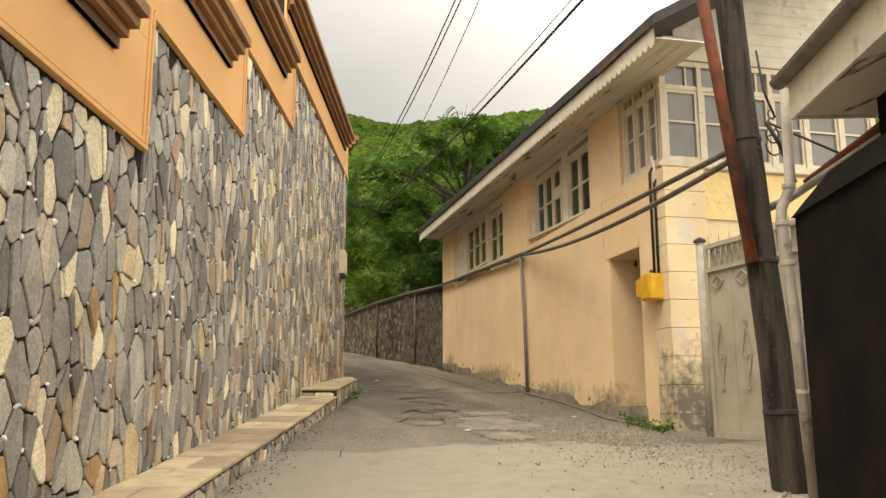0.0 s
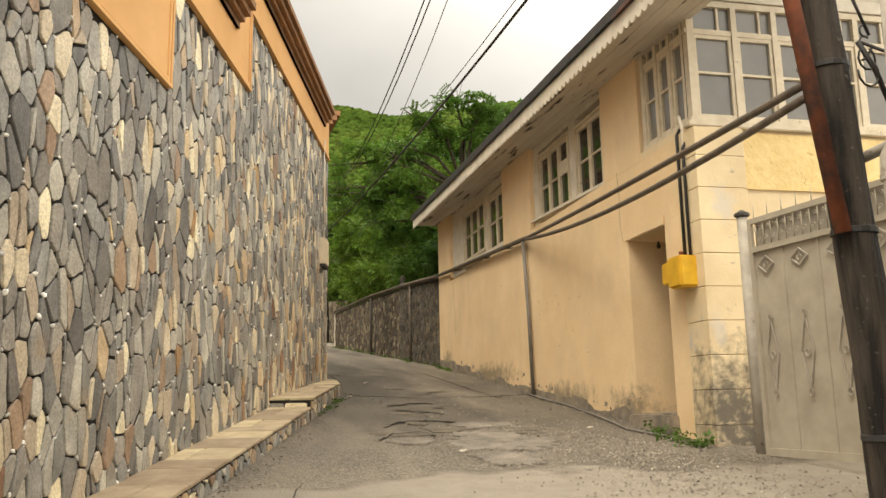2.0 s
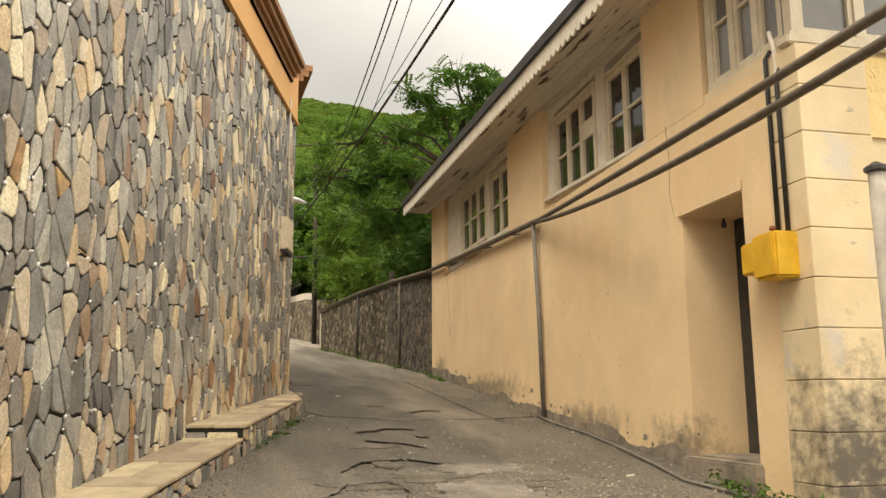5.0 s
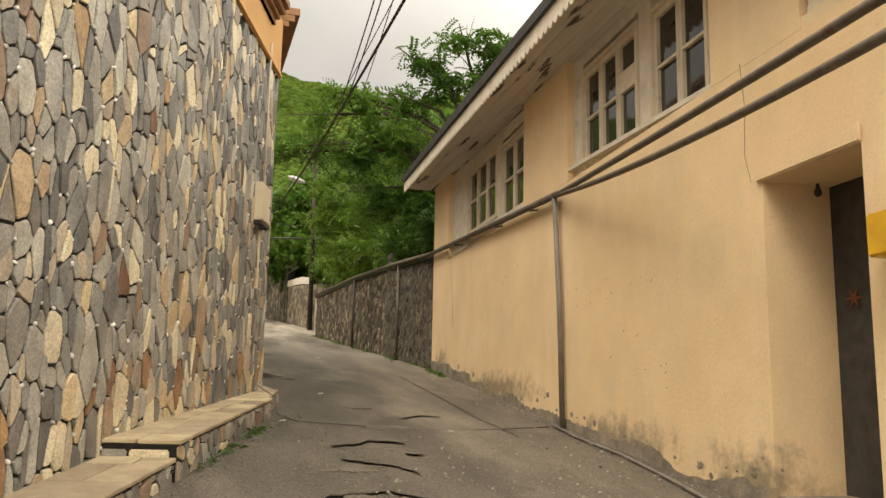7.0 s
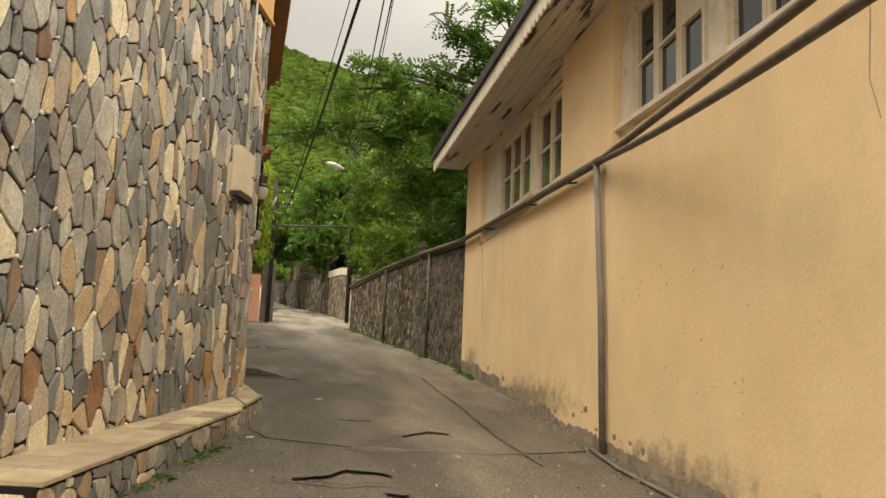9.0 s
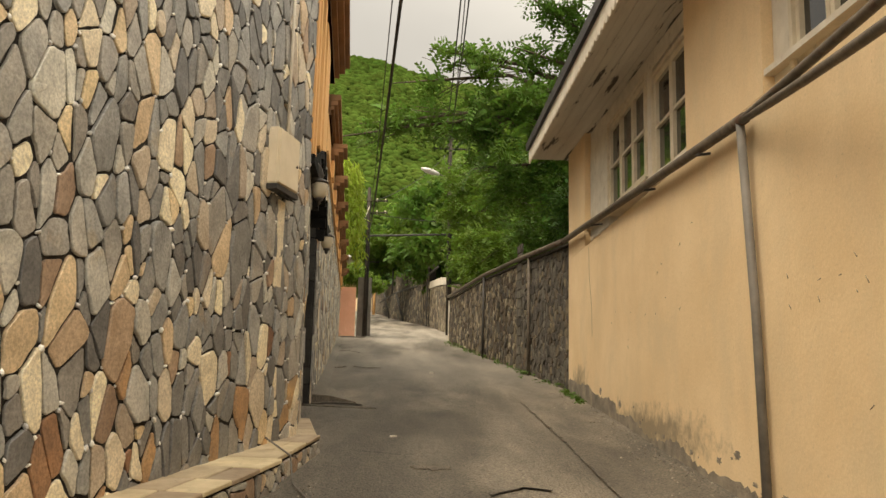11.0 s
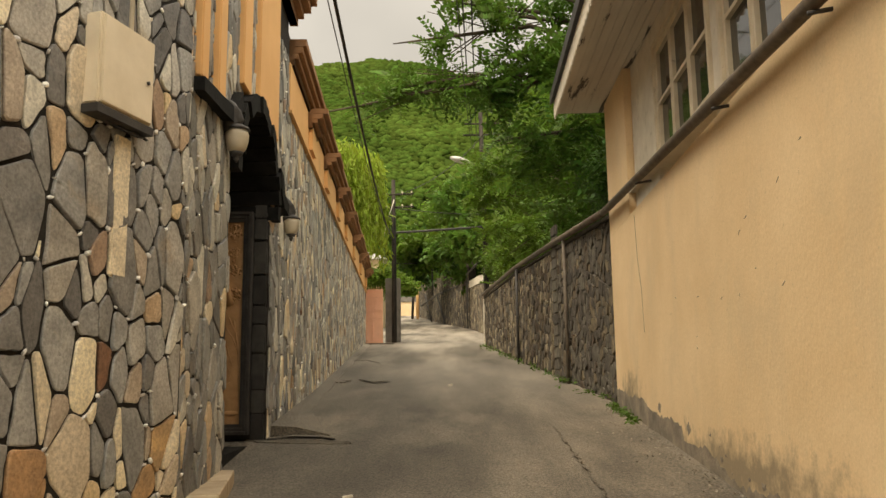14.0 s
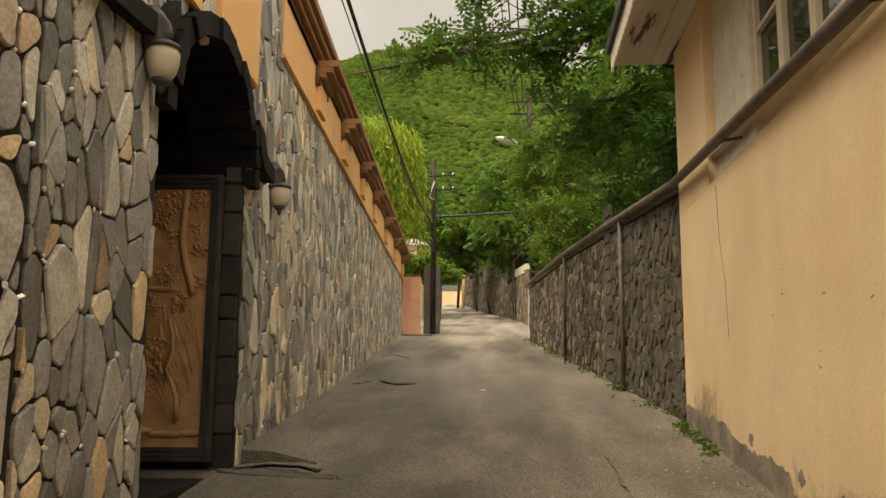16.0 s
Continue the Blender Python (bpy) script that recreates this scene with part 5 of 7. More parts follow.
def veranda_side(w, s_list, dep, pane_mat):
    v = boxed("veranda_window", w, (s_list[0] - 0.06, s_list[-1] + 0.06, dep - 0.1, dep - 0.09, VZ0 - 0.02, VZ1 + 0.1), pane_mat, house, "cream glazed veranda with small top lights")
    for za, zb, o in ((VZ0 - 0.04, VZ0 + 0.02, 0.01), (VZ1, VZ1 + 0.08, 0.01), (VZT, VZT + 0.07, 0.0)):
        boxed("rail", w, (s_list[0] - 0.07, s_list[-1] + 0.07, dep - 0.08, dep + o, za, zb), M_FRAME, v)
    for i, s in enumerate(s_list):
        h = 0.05 if i in (0, len(s_list) - 1) else 0.038
        boxed("mullion", w, (s - h, s + h, dep - 0.08, dep + 0.012, VZ0 + 0.02, VZ1), M_FRAME, v)
    for a, b in zip(s_list, s_list[1:]):
        a, b = a + 0.04, b - 0.04
        bm = bmesh.new()
        for x0, x1, z0, z1 in ((a, a + 0.045, VZ0 + 0.02, VZT), (b - 0.045, b, VZ0 + 0.02, VZT), (a + 0.045, b - 0.045, VZM, VZM + 0.03), (a + 0.045, b - 0.045, VZ0 + 0.02, VZ0 + 0.07), (a + 0.045, b - 0.045, VZT - 0.05, VZT)):
            box(bm, w, x0, x1, dep - 0.07, dep - 0.01, z0, z1)
        m = a + (b - a) * 0.68
        box(bm, w, m - 0.015, m + 0.015, dep - 0.07, dep - 0.012, VZT + 0.07, VZ1)
        part("casement", bm, M_FRAME, v)
        for z0, z1 in ((VZ0 + 0.07, VZM), (VZM + 0.03, VZT - 0.05)):
            boxed("pane", w, (a + 0.045, b - 0.045, dep - 0.05, dep - 0.046, z0, z1), M_GREYGLASS, v)
        boxed("pane", w, (a, m - 0.015, dep - 0.05, dep - 0.046, VZT + 0.07, VZ1), M_GREYGLASS, v)
        boxed("pane", w, (m + 0.015, b, dep - 0.05, dep - 0.046, VZT + 0.07, VZ1), M_GREYGLASS, v)
    return v


veranda_side(HW, [sy(10.86), sy(11.24), sy(11.62), sy(12.02)], -0.04, M_GREYGLASS)
boxed("veranda_panel", HW, (HS0 + 0.12, sy(12.14), -0.1, -0.012, 4.864, 4.96), M_PLASTER2, house)
boxed("veranda_panel", HW, (HS0 + 0.12, sy(12.14), -0.1, -0.012, 6.585, 6.75), M_WHITE, house)
# front side
FEND = 4.0
veranda_side(FW, [0.1, 0.72, 1.3, 1.93, 2.52, 3.15, 3.75], -0.02, M_GREYGLASS)
bm = bmesh.new()
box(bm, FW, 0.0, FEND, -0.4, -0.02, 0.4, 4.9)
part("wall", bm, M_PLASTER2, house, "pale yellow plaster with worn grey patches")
boxed("front_sill", FW, (-0.05, FEND, -0.1, 0.06, 4.88, 4.955), M_FRAME, house, bevel=0.012)
# corner pier of large blocks
z = 0.5
rng = random.Random(5)
while z < 4.85:
    e = min(4.86, z + 0.4)
    bm = bmesh.new()
    box(bm, FW, -0.02, 0.64, -0.36, 0.105, z + 0.003, e - 0.003)
    bmesh.ops.bevel(bm, geom=bm.edges[:], offset=0.006, segments=1, affect="EDGES")
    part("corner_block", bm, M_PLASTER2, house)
    z = e
# relief panel under the veranda
rel = boxed("relief_panel", FW, (0.66, FEND - 0.3, -0.025, 0.012, 4.12, 4.84), M_RELIEF, house, "ochre plaster panel with scroll relief")
r4 = random.Random(9)
for k in range(10):
    c = FW.p(0.8 + 0.31 * k + r4.uniform(-0.06, 0.06), 0.009, 4.48 + r4.uniform(-0.14, 0.14))
    for q in range(5):
        c = c + FW.u * r4.uniform(-0.09, 0.09) + Vector((0, 0, r4.uniform(-0.1, 0.1)))
        bm = bmesh.new()
        a0 = r4.uniform(0, 6)
        rr = 0.03 + 0.016 * q
        tube(bm, [c + FW.u * (rr * 1.1 * math.cos(a0 + t * 0.5)) + Vector((0, 0, rr * 1.9 * math.sin(a0 + t * 0.5))) for t in range(5)], 0.009, 5, 0.003)
        part("scroll", bm, M_RELIEF, rel, "", True)
# gable of white boards
GZ = 6.6
k = 0
while GZ < 8.4:
    s0 = 0.12 + max(0, (GZ - 6.75)) * 0.95
    boxed("gable_board", FW, (s0, FEND, -0.08 - 0.001 * k, 0.0, GZ, GZ + 0.185), M_WHITE, house, bevel=0.006)
    GZ += 0.18
    k += 1
# inside dark backing closes the house
boxed("inner_wall", HW, (HS0 + 0.3, HS1 - 0.02, -3.4, -0.75, 0.4, 6.5), M_PLASTER2, house)
bm = bmesh.new()
box(bm, HW, HS1 - 0.3, HS1, -3.5, -0.6, 0.4, 6.9)
part("wall", bm, M_PLASTER, house)

# eaves: boards, scalloped fascia, roof sheets
EV = 0.66
YA, YB = 9.45, 26.0
for k in range(7):
    d0 = EV - 0.02 - (EV + 0.08) * (k + 1) / 7
    boxed("soffit_board", HW, (sy(YA), sy(YB), d0 + 0.003, d0 + (EV + 0.08) / 7 - 0.003, eave_z(YA) + 0.0 + 0.004 * (k % 2), eave_z(YA) + 0.02 + 0.004 * (k % 2)), M_SOFFIT, house, dz=eave_z(YB) - eave_z(YA))
bm = bmesh.new()
n = 96
s0, s1 = sy(YA), sy(YB)
front, back = [], []
for i in range(n * 6 + 1):
    k = i / (n * 6)
    s = s0 + (s1 - s0) * k
    zz = eave_z(YA) + (eave_z(YB) - eave_z(YA)) * k
    sc = abs(math.sin(math.pi * (i / 6))) * 0.075
    front.append((bm.verts.new(HW.p(s, EV + 0.022, zz - 0.03 - sc)), bm.verts.new(HW.p(s, EV + 0.022, zz + 0.15))))
    back.append((bm.verts.new(HW.p(s, EV, zz - 0.03 - sc)), bm.verts.new(HW.p(s, EV, zz + 0.15))))
for i in range(n * 6):
    bm.faces.new((front[i][0], front[i + 1][0], front[i + 1][1], front[i][1]))
    bm.faces.new((back[i][0], back[i][1], back[i + 1][1], back[i + 1][0]))
    bm.faces.new((front[i][0], back[i][0], back[i + 1][0], front[i + 1][0]))
part("fascia", bm, M_WHITE, house, "white scalloped fascia board")
for yy in (YB - 0.03,):
    boxed("end_fascia", HW, (sy(yy), sy(yy) + 0.03, -0.05, EV, eave_z(yy) + 0.022, eave_z(yy) + 0.15), M_WHITE, house)
nr = 16
for i in range(nr):
    a, b = YA - 0.1 + (YB + 0.1 - YA) * i / nr, YA - 0.1 + (YB + 0.1 - YA) * (i + 1) / nr
    za, zb = eave_z(a) + 0.155 + 0.004 * (i % 2), eave_z(b) + 0.155 + 0.004 * (i % 2)
    bm = bmesh.new()
    p = [HW.p(sy(a), EV + 0.07, za), HW.p(sy(b) + 0.05, EV + 0.07, zb), HW.p(sy(b) + 0.05, -3.2, zb + 2.3), HW.p(sy(a), -3.2, za + 2.3)]
    hexa(bm, p + [q + Vector((0, 0, 0.15)) for q in p])
    part("roof_sheet", bm, M_ROOF, house)
# roof over the front gable and its rafters
bm = bmesh.new()
p = [FW.p(-0.72, 1.25, 6.45), FW.p(3.2, 1.25, 9.12), FW.p(3.2, -0.5, 9.12), FW.p(-0.72, -0.5, 6.45)]
hexa(bm, p + [q + Vector((0, 0, 0.06)) for q in p])
part("roof_sheet", bm, M_ROOFRED, house, "rusty verge sheet")

# exposed base along the wall foot: broken plaster with an uneven upper edge
bm = bmesh.new()
r5 = random.Random(2)
lo, hi = [], []
ss = D1 + 0.1
while ss < HS1:
    y = HW.p(ss, 0, 0).y
    h = 0.1 + 0.13 * noise.noise((ss * 1.1, 2, 5)) + r5.uniform(-0.02, 0.03) + (0.13 if y > 22 else 0)
    lo.append(bm.verts.new(HW.p(ss, 0.007, 0.1 * y - 0.1)))
    hi.append(bm.verts.new(HW.p(ss, 0.006, 0.1 * y + max(0.03, h))))
    ss += 0.07
for i in range(len(lo) - 1):
    bm.faces.new((lo[i], lo[i + 1], hi[i + 1], hi[i]))
part("bare_base", bm, M_BASECON, house, "bare grey concrete where plaster fell off")
def blotches(w, s0, z0, ss, zs, count, big, seed, material, face=0.0):
    """Scraps of dirty, peeled plaster scattered round a place."""
    r = random.Random(seed)
    for k in range(count):
        cs, cz = r.gauss(s0, ss), r.gauss(z0, zs)
        rad = big * r.uniform(0.25, 1.0)
        bm = bmesh.new()
        nn = 22
        flat = r.uniform(0.3, 0.7)
        pts = []
        for q in range(nn):
            a = 2 * math.pi * q / nn
            e = rad * (1 + 0.7 * noise.noise((math.cos(a) * 2.2 + k, math.sin(a) * 2.2, seed)) + r.uniform(-0.22, 0.22))
            pts.append((cs + e * math.cos(a), cz + e * flat * math.sin(a)))
        c = bm.verts.new(w.p(cs, face + 0.004 + 0.0004 * k, cz))
        vs = [bm.verts.new(w.p(a, face + 0.001, b)) for a, b in pts]
        for q in range(nn):
            bm.faces.new((c, vs[q], vs[(q + 1) % nn]))
        part("peeled_patch", bm, material, house)


blotches(HW, HS0 + 0.25, 1.2, 0.14, 0.14, 5, 0.08, 4, M_DIRTY)
blotches(FW, 0.3, 1.3, 0.16, 0.2, 7, 0.09, 5, M_DIRTY, 0.105)
blotches(FW, 0.3, 3.9, 0.13, 0.4, 6, 0.06, 6, M_PATCHED, 0.105)
blotches(HW, D1 + 0.35, 1.55, 0.3, 0.08, 7, 0.07, 7, M_DIRTY)
for k in range(16):
    y = 13.3 + 12.2 * k / 15
    blotches(HW, sy(y), 0.1 * y + 0.16, 0.3, 0.05, 3, 0.06 + (0.05 if y > 22 else 0), 30 + k, M_BASECON)
# hairline cracks and scratches in the plaster
for pts in ([(12.95, 4.9), (12.9, 4.5), (12.93, 4.1), (12.85, 3.85)], [(23.8, 4.8), (23.75, 4.3), (23.6, 3.9), (23.55, 3.4)]):
    bm = bmesh.new()
    tube(bm, [HW.p(sy(y), 0.002, z) for y, z in pts], 0.0035, 4)
    part("plaster_crack", bm, M_DIRTY, house)
r6 = random.Random(14)
for k in range(34):
    y, z = r6.choice([(15.0, 2.6), (14.5, 2.9), (16, 3.2), (20, 3.6), (21.5, 3.4)])
    y, z = y + r6.gauss(0, 0.5), z + r6.gauss(0, 0.35)
    a = r6.uniform(-1.2, 1.2)
    q = r6.uniform(0.02, 0.06)
    bar("scratch", [HW.p(sy(y), 0.0, z), HW.p(sy(y) + q * math.cos(a), 0.002, z + q * math.sin(a))], 0.005, M_DIRTY, house, seg=4, r1=0.002)

# ---- gas pipes on and along the house ----
gp = thing("gas_pipe", "grey-brown painted steel gas pipes along the house wall", "pipe", at=HW.p(sy(17.8), 0.1, 1.8))
PT = HW.p(sy(17.25), 0.09, 4.72)
bar("downpipe", [HW.p(sy(17.02), 0.07, 1.6), HW.p(sy(17.12), 0.07, 3.2), PT], 0.037, M_GREYPIPE, gp)
bar("pipe_run", [PT - Vector((0, 0.1, 0))] + [HW.p(sy(y), 0.09, 4.72 + (y - 17.25) * 0.059) for y in (19, 21, 23, 25.6)], 0.048, M_PIPE, gp)
END1, END2 = Vector((4.6, 6.9, 3.84)), Vector((4.6, 6.9, 3.74))
bar("pipe_span", catenary(PT, END1, 0.03, 14), 0.033, M_PIPE, gp)
bar("pipe_span", catenary(PT, END2, 0.18, 14), 0.033, M_PIPE, gp)
for y, z in ((18.2, 4.78), (20.0, 4.88), (23.0, 5.06)):
    bar("bracket", [HW.p(sy(y), -0.05, z - 0.04), HW.p(sy(y), 0.13, z - 0.07)], 0.014, M_IRON, gp, seg=5)

# yellow gas regulator box with its two risers
gb = thing("gas_box", "yellow metal gas meter box on the house wall", "box", at=HW.p(sy(10.98), 0.1, 2.92))
boxed("body", HW, (sy(10.78), sy(11.1), 0.0, 0.25, 2.92, 3.3), M_YELLOW, gb, bevel=0.02)
boxed("window_lid", HW, (sy(11.1), sy(11.34), 0.05, 0.21, 3.0, 3.27), M_YELLOW, gb, bevel=0.015)
boxed("lid", HW, (sy(10.8), sy(11.08), 0.25, 0.264, 2.94, 3.28), M_YELLOW, gb, bevel=0.006)
for y, top in ((10.98, 4.85), (10.85, 4.65)):
    bar("riser", [HW.p(sy(y), 0.07, 3.3), HW.p(sy(y), 0.07, top), HW.p(sy(y), 0.02, top + 0.08)], 0.02, M_CABLE, gb)
bar("white_conduit", [HW.p(sy(10.9), 0.03, 3.8), HW.p(sy(10.9), 0.03, 4.9), HW.p(sy(10.96), 0.03, 5.1)], 0.02, M_WHITE, gb)
bar("valve", [HW.p(sy(11.0), 0.05, 3.36), HW.p(sy(11.0), 0.13, 3.36)], 0.022, M_REDPIPE, gb)

# hose along the wall foot
hose = thing("hose", "thin grey hose lying along the foot of the house", "hose", at=(6, 14, 1.4))
bar("hose_line", [(x, y, ground_z(y) + 0.022) for x, y in ((6.02, 17.1), (5.95, 16.2), (5.98, 15.1), (5.88, 14.0), (5.75, 13.0), (5.6, 12.1), (5.78, 11.4))], 0.017, M_GREYPIPE, hose)

bar("hose_line", [(x, y, ground_z(y) + 0.012 + e) for x, y, e in ((5.95, 17.05, 0), (4.9, 16.75, 0), (3.7, 16.95, 0), (2.85, 17.35, 0), (2.66, 17.9, 0.0), (2.62, 18.0, 0.2), (2.4, 18.05, 0.33))], 0.008, M_GREYPIPE, hose)

# ---- iron gate beside the house ----
GW = Wall(6.2, 10.05, 0.13, -1.4, -1)
ig = thing("iron_gate", "grey painted steel yard gate with scrollwork and spikes", "gate", at=(6.2, 9.5, 1.0))
bar("gate_post", [GW.p(-0.06, 0, 0.7), GW.p(-0.06, 0, 3.62)], 0.06, M_PALEPIPE, ig)
bm = bmesh.new()
lathe(bm, GW.p(-0.06, 0, 3.6), [(0.03, 0.0), (0.085, 0.03), (0.085, 0.06), (0.02, 0.1)], 10)
part("post_cap", bm, M_IRON, ig)
GWID = 1.5
for leaf_i in range(2):
    o = 0.05 + leaf_i * (GWID + 0.02)
    lf = boxed("gate_leaf", GW, (o, o + GWID, -0.02, 0.0, 1.02, 3.2), M_GATE, ig)
    boxed("frieze_back", GW, (o + 0.06, o + GWID - 0.06, -0.03, -0.02, 3.2, 3.52), M_PALEPIPE, lf, "grey sheet behind the scrolls")
    bm = bmesh.new()
    for a, b, c, d in ((o, o + 0.06, 1.0, 3.56), (o + GWID - 0.06, o + GWID, 1.0, 3.56), (o + 0.06, o + GWID - 0.06, 3.5, 3.56), (o + 0.06, o + GWID - 0.06, 3.18, 3.24), (o + 0.06, o + GWID - 0.06, 1.0, 1.08)):
        box(bm, GW, a, b, 0.001, 0.035, c, d)
    part("leaf_frame", bm, M_GATE, lf)
    for k in range(1, 3):
        boxed("fold", GW, (o + GWID * k / 3 - 0.02, o + GWID * k / 3 - 0.004, 0.0, 0.012, 1.08, 3.18), M_GATE, lf)
    for k in range(12):
        c = o + 0.12 + (GWID - 0.24) * k / 11
        bm = bmesh.new()
        tube(bm, [GW.p(c, 0.02, 3.24), GW.p(c, 0.02, 3.5)], 0.007, 5)
        for sg, zc in ((1, 3.31), (-1, 3.43)):
            tube(bm, [GW.p(c + sg * (0.008 + 0.03 * (1 - t / 9) * math.cos(t * 0.9)) + sg * 0.03, 0.02, zc + 0.04 * (1 - t / 9) * math.sin(t * 0.9)) for t in range(9)], 0.005, 4)
        part("scroll", bm, M_GATE, lf, "", True)
    for k in range(7):
        c = o + 0.1 + (GWID - 0.2) * k / 6
        bar("spike", [GW.p(c, 0.015, 3.56), GW.p(c, 0.015, 3.74)], 0.008, M_GATE, lf, seg=5, r1=0.001)
    for k in range(3):
        c = o + GWID * (k + 0.45) / 3
        bm = bmesh.new()
        for e in range(4):
            a0, a1 = e * math.pi / 2, (e + 1) * math.pi / 2
            tube(bm, [GW.p(c + 0.12 * math.cos(a0), 0.02, 3.03 + 0.09 * math.sin(a0)), GW.p(c + 0.12 * math.cos(a1), 0.02, 3.03 + 0.09 * math.sin(a1))], 0.011, 4)
        tube(bm, [GW.p(c + 0.03 * math.cos(t * 0.8), 0.02, 3.03 + 0.03 * math.sin(t * 0.8)) for t in range(9)], 0.007, 4)
        part("diamond", bm, M_PALEPIPE, lf, "darker iron bars")
        bm = bmesh.new()
        for zr in (2.45, 2.05, 1.65):
            tube(bm, [GW.p(c + 0.03 * math.cos(t * 0.8), 0.02, zr + 0.035 * math.sin(t * 0.8)) for t in range(9)], 0.008, 4)
        tube(bm, [GW.p(c + 0.0, 0.02, 2.41), GW.p(c - 0.09, 0.02, 2.06), GW.p(c, 0.02, 1.69)], 0.01, 4)
        tube(bm, [GW.p(c + 0.0, 0.02, 2.41), GW.p(c + 0.09, 0.02, 2.06), GW.p(c, 0.02, 1.69)], 0.01, 4)
        part("lozenge", bm, M_PALEPIPE, lf, "darker iron bars")

# ---- leaning pole, red pole, cables ----
pole = thing("utility_pole", "leaning dark tarred wooden pole strapped to a red one", "pole", at=(4.7, 6.62, 0.66))
bm = bmesh.new()
P0, P1 = Vector((4.87, 6.68, 0.3)), Vector((4.4, 6.72, 8.6))
rings = []
for k in range(46):
    c = P0.lerp(P1, k / 45)
    rr = 0.155 - 0.05 * k / 45
    rings.append([bm.verts.new(c + Vector((math.cos(a), math.sin(a), 0)) * rr * (1 + 0.13 * noise.noise((math.cos(a) * 1.3, math.sin(a) * 1.3, k * 0.16)) + 0.05 * noise.noise((math.cos(a) * 4, math.sin(a) * 4, k * 0.3)))) for a in [i * math.pi / 8 for i in range(16)]])
for a, b in zip(rings, rings[1:]):
    for i in range(16):
        bm.faces.new((a[i], a[(i + 1) % 16], b[(i + 1) % 16], b[i]))
bm.faces.new(rings[-1])
part("wooden_pole", bm, M_POLE, pole, "", True)
R0, R1 = Vector((4.57, 6.6, 2.7)), Vector((4.02, 6.7, 7.4))
bar("red_pole", [R0, R0.lerp(R1, 0.5), R1], 0.057, M_REDPIPE, pole, "rusty red-painted steel pole", 10)
bar("crossarm", [(3.6, 6.7, 6.3), (4.9, 6.7, 6.35)], 0.04, M_POLE, pole)
for z in (1.35, 2.72, 3.9):
    k = (z - 0.3) / 8.3
    c = P0.lerp(P1, k)
    bm = bmesh.new()
    rr = 0.157 - 0.05 * k
    lathe(bm, c - Vector((0, 0, 0.02)), [(rr, 0.0), (rr + 0.008, 0.004), (rr + 0.008, 0.04), (rr, 0.045)], 16)
    part("strap", bm, M_CABLE, pole)
cc = Vector((4.72, 6.45, 4.0))
coil = thing("cable_coil", "loose loops of black cable tied at the pole", "cable", at=cc)
r7 = random.Random(6)
for k in range(4):
    rr = 0.035 + 0.016 * k
    bar("loop", [cc + Vector((0.06 + rr * math.cos(t * 0.6 + k), 0.0, 0.08 - 0.1 * k + rr * 1.2 * math.sin(t * 0.6 + k))) for t in range(10)], 0.008, M_CABLE, coil, seg=5)
bar("loose_end", [cc, cc + Vector((0.12, 0, -0.2)), cc + Vector((0.3, 0.05, -0.55))], 0.02, M_CABLE, coil, seg=6)
bar("loose_end", [cc + Vector((-0.05, 0, 0.7)), cc + Vector((0.0, 0, 0.3)), cc + Vector((0.1, 0, 0.05))], 0.012, M_CABLE, coil, seg=6)
bar("loose_end", [cc, cc + Vector((0.5, -0.3, -0.35)), cc + Vector((0.9, -0.8, -0.75))], 0.012, M_CABLE, coil, seg=6)

# ---- dark building beside the walk ----
DW = Wall(4.66, 6.08, -0.3, -1.0, -1)
dark = thing("dark_building", "dark rendered outbuilding with pale eaves board and gutter", "building", at=(5.2, 3, 0.4))
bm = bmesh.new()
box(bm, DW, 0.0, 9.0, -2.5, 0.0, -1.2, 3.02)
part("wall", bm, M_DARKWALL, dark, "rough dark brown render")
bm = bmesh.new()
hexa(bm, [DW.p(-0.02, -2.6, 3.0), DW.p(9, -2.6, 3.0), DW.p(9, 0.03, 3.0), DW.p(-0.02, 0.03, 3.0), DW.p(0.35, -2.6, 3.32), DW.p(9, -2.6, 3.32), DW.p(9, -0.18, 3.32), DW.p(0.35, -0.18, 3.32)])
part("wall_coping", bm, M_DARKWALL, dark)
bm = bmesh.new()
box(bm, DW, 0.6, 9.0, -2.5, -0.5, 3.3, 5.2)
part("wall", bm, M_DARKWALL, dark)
boxed("eaves_soffit", DW, (0.22, 9.0, -0.7, 0.0, 3.85, 3.88), M_SOFFIT, dark, "pale boarded soffit")
boxed("eaves_board", DW, (0.2, 9.0, 0.0, 0.03, 3.83, 4.2), M_WHITE, dark, "pale eaves board")
boxed("eaves_board", DW, (0.17, 0.2, -0.7, 0.03, 3.83, 4.2), M_WHITE, dark)
bm = bmesh.new()
for k in range(7):
    a0, a1 = math.pi + math.pi * k / 7, math.pi + math.pi * (k + 1) / 7
    q = [DW.p(0.1, 0.09 + 0.075 * math.cos(a0), 4.2 + 0.075 * math.sin(a0)), DW.p(9, 0.09 + 0.075 * math.cos(a0), 4.2 + 0.075 * math.sin(a0)), DW.p(9, 0.09 + 0.075 * math.cos(a1), 4.2 + 0.075 * math.sin(a1)), DW.p(0.1, 0.09 + 0.075 * math.cos(a1), 4.2 + 0.075 * math.sin(a1))]
    bm.faces.new([bm.verts.new(x) for x in q])
part("gutter", bm, M_GREYPIPE, dark, "half-round metal gutter", True)
bm = bmesh.new()
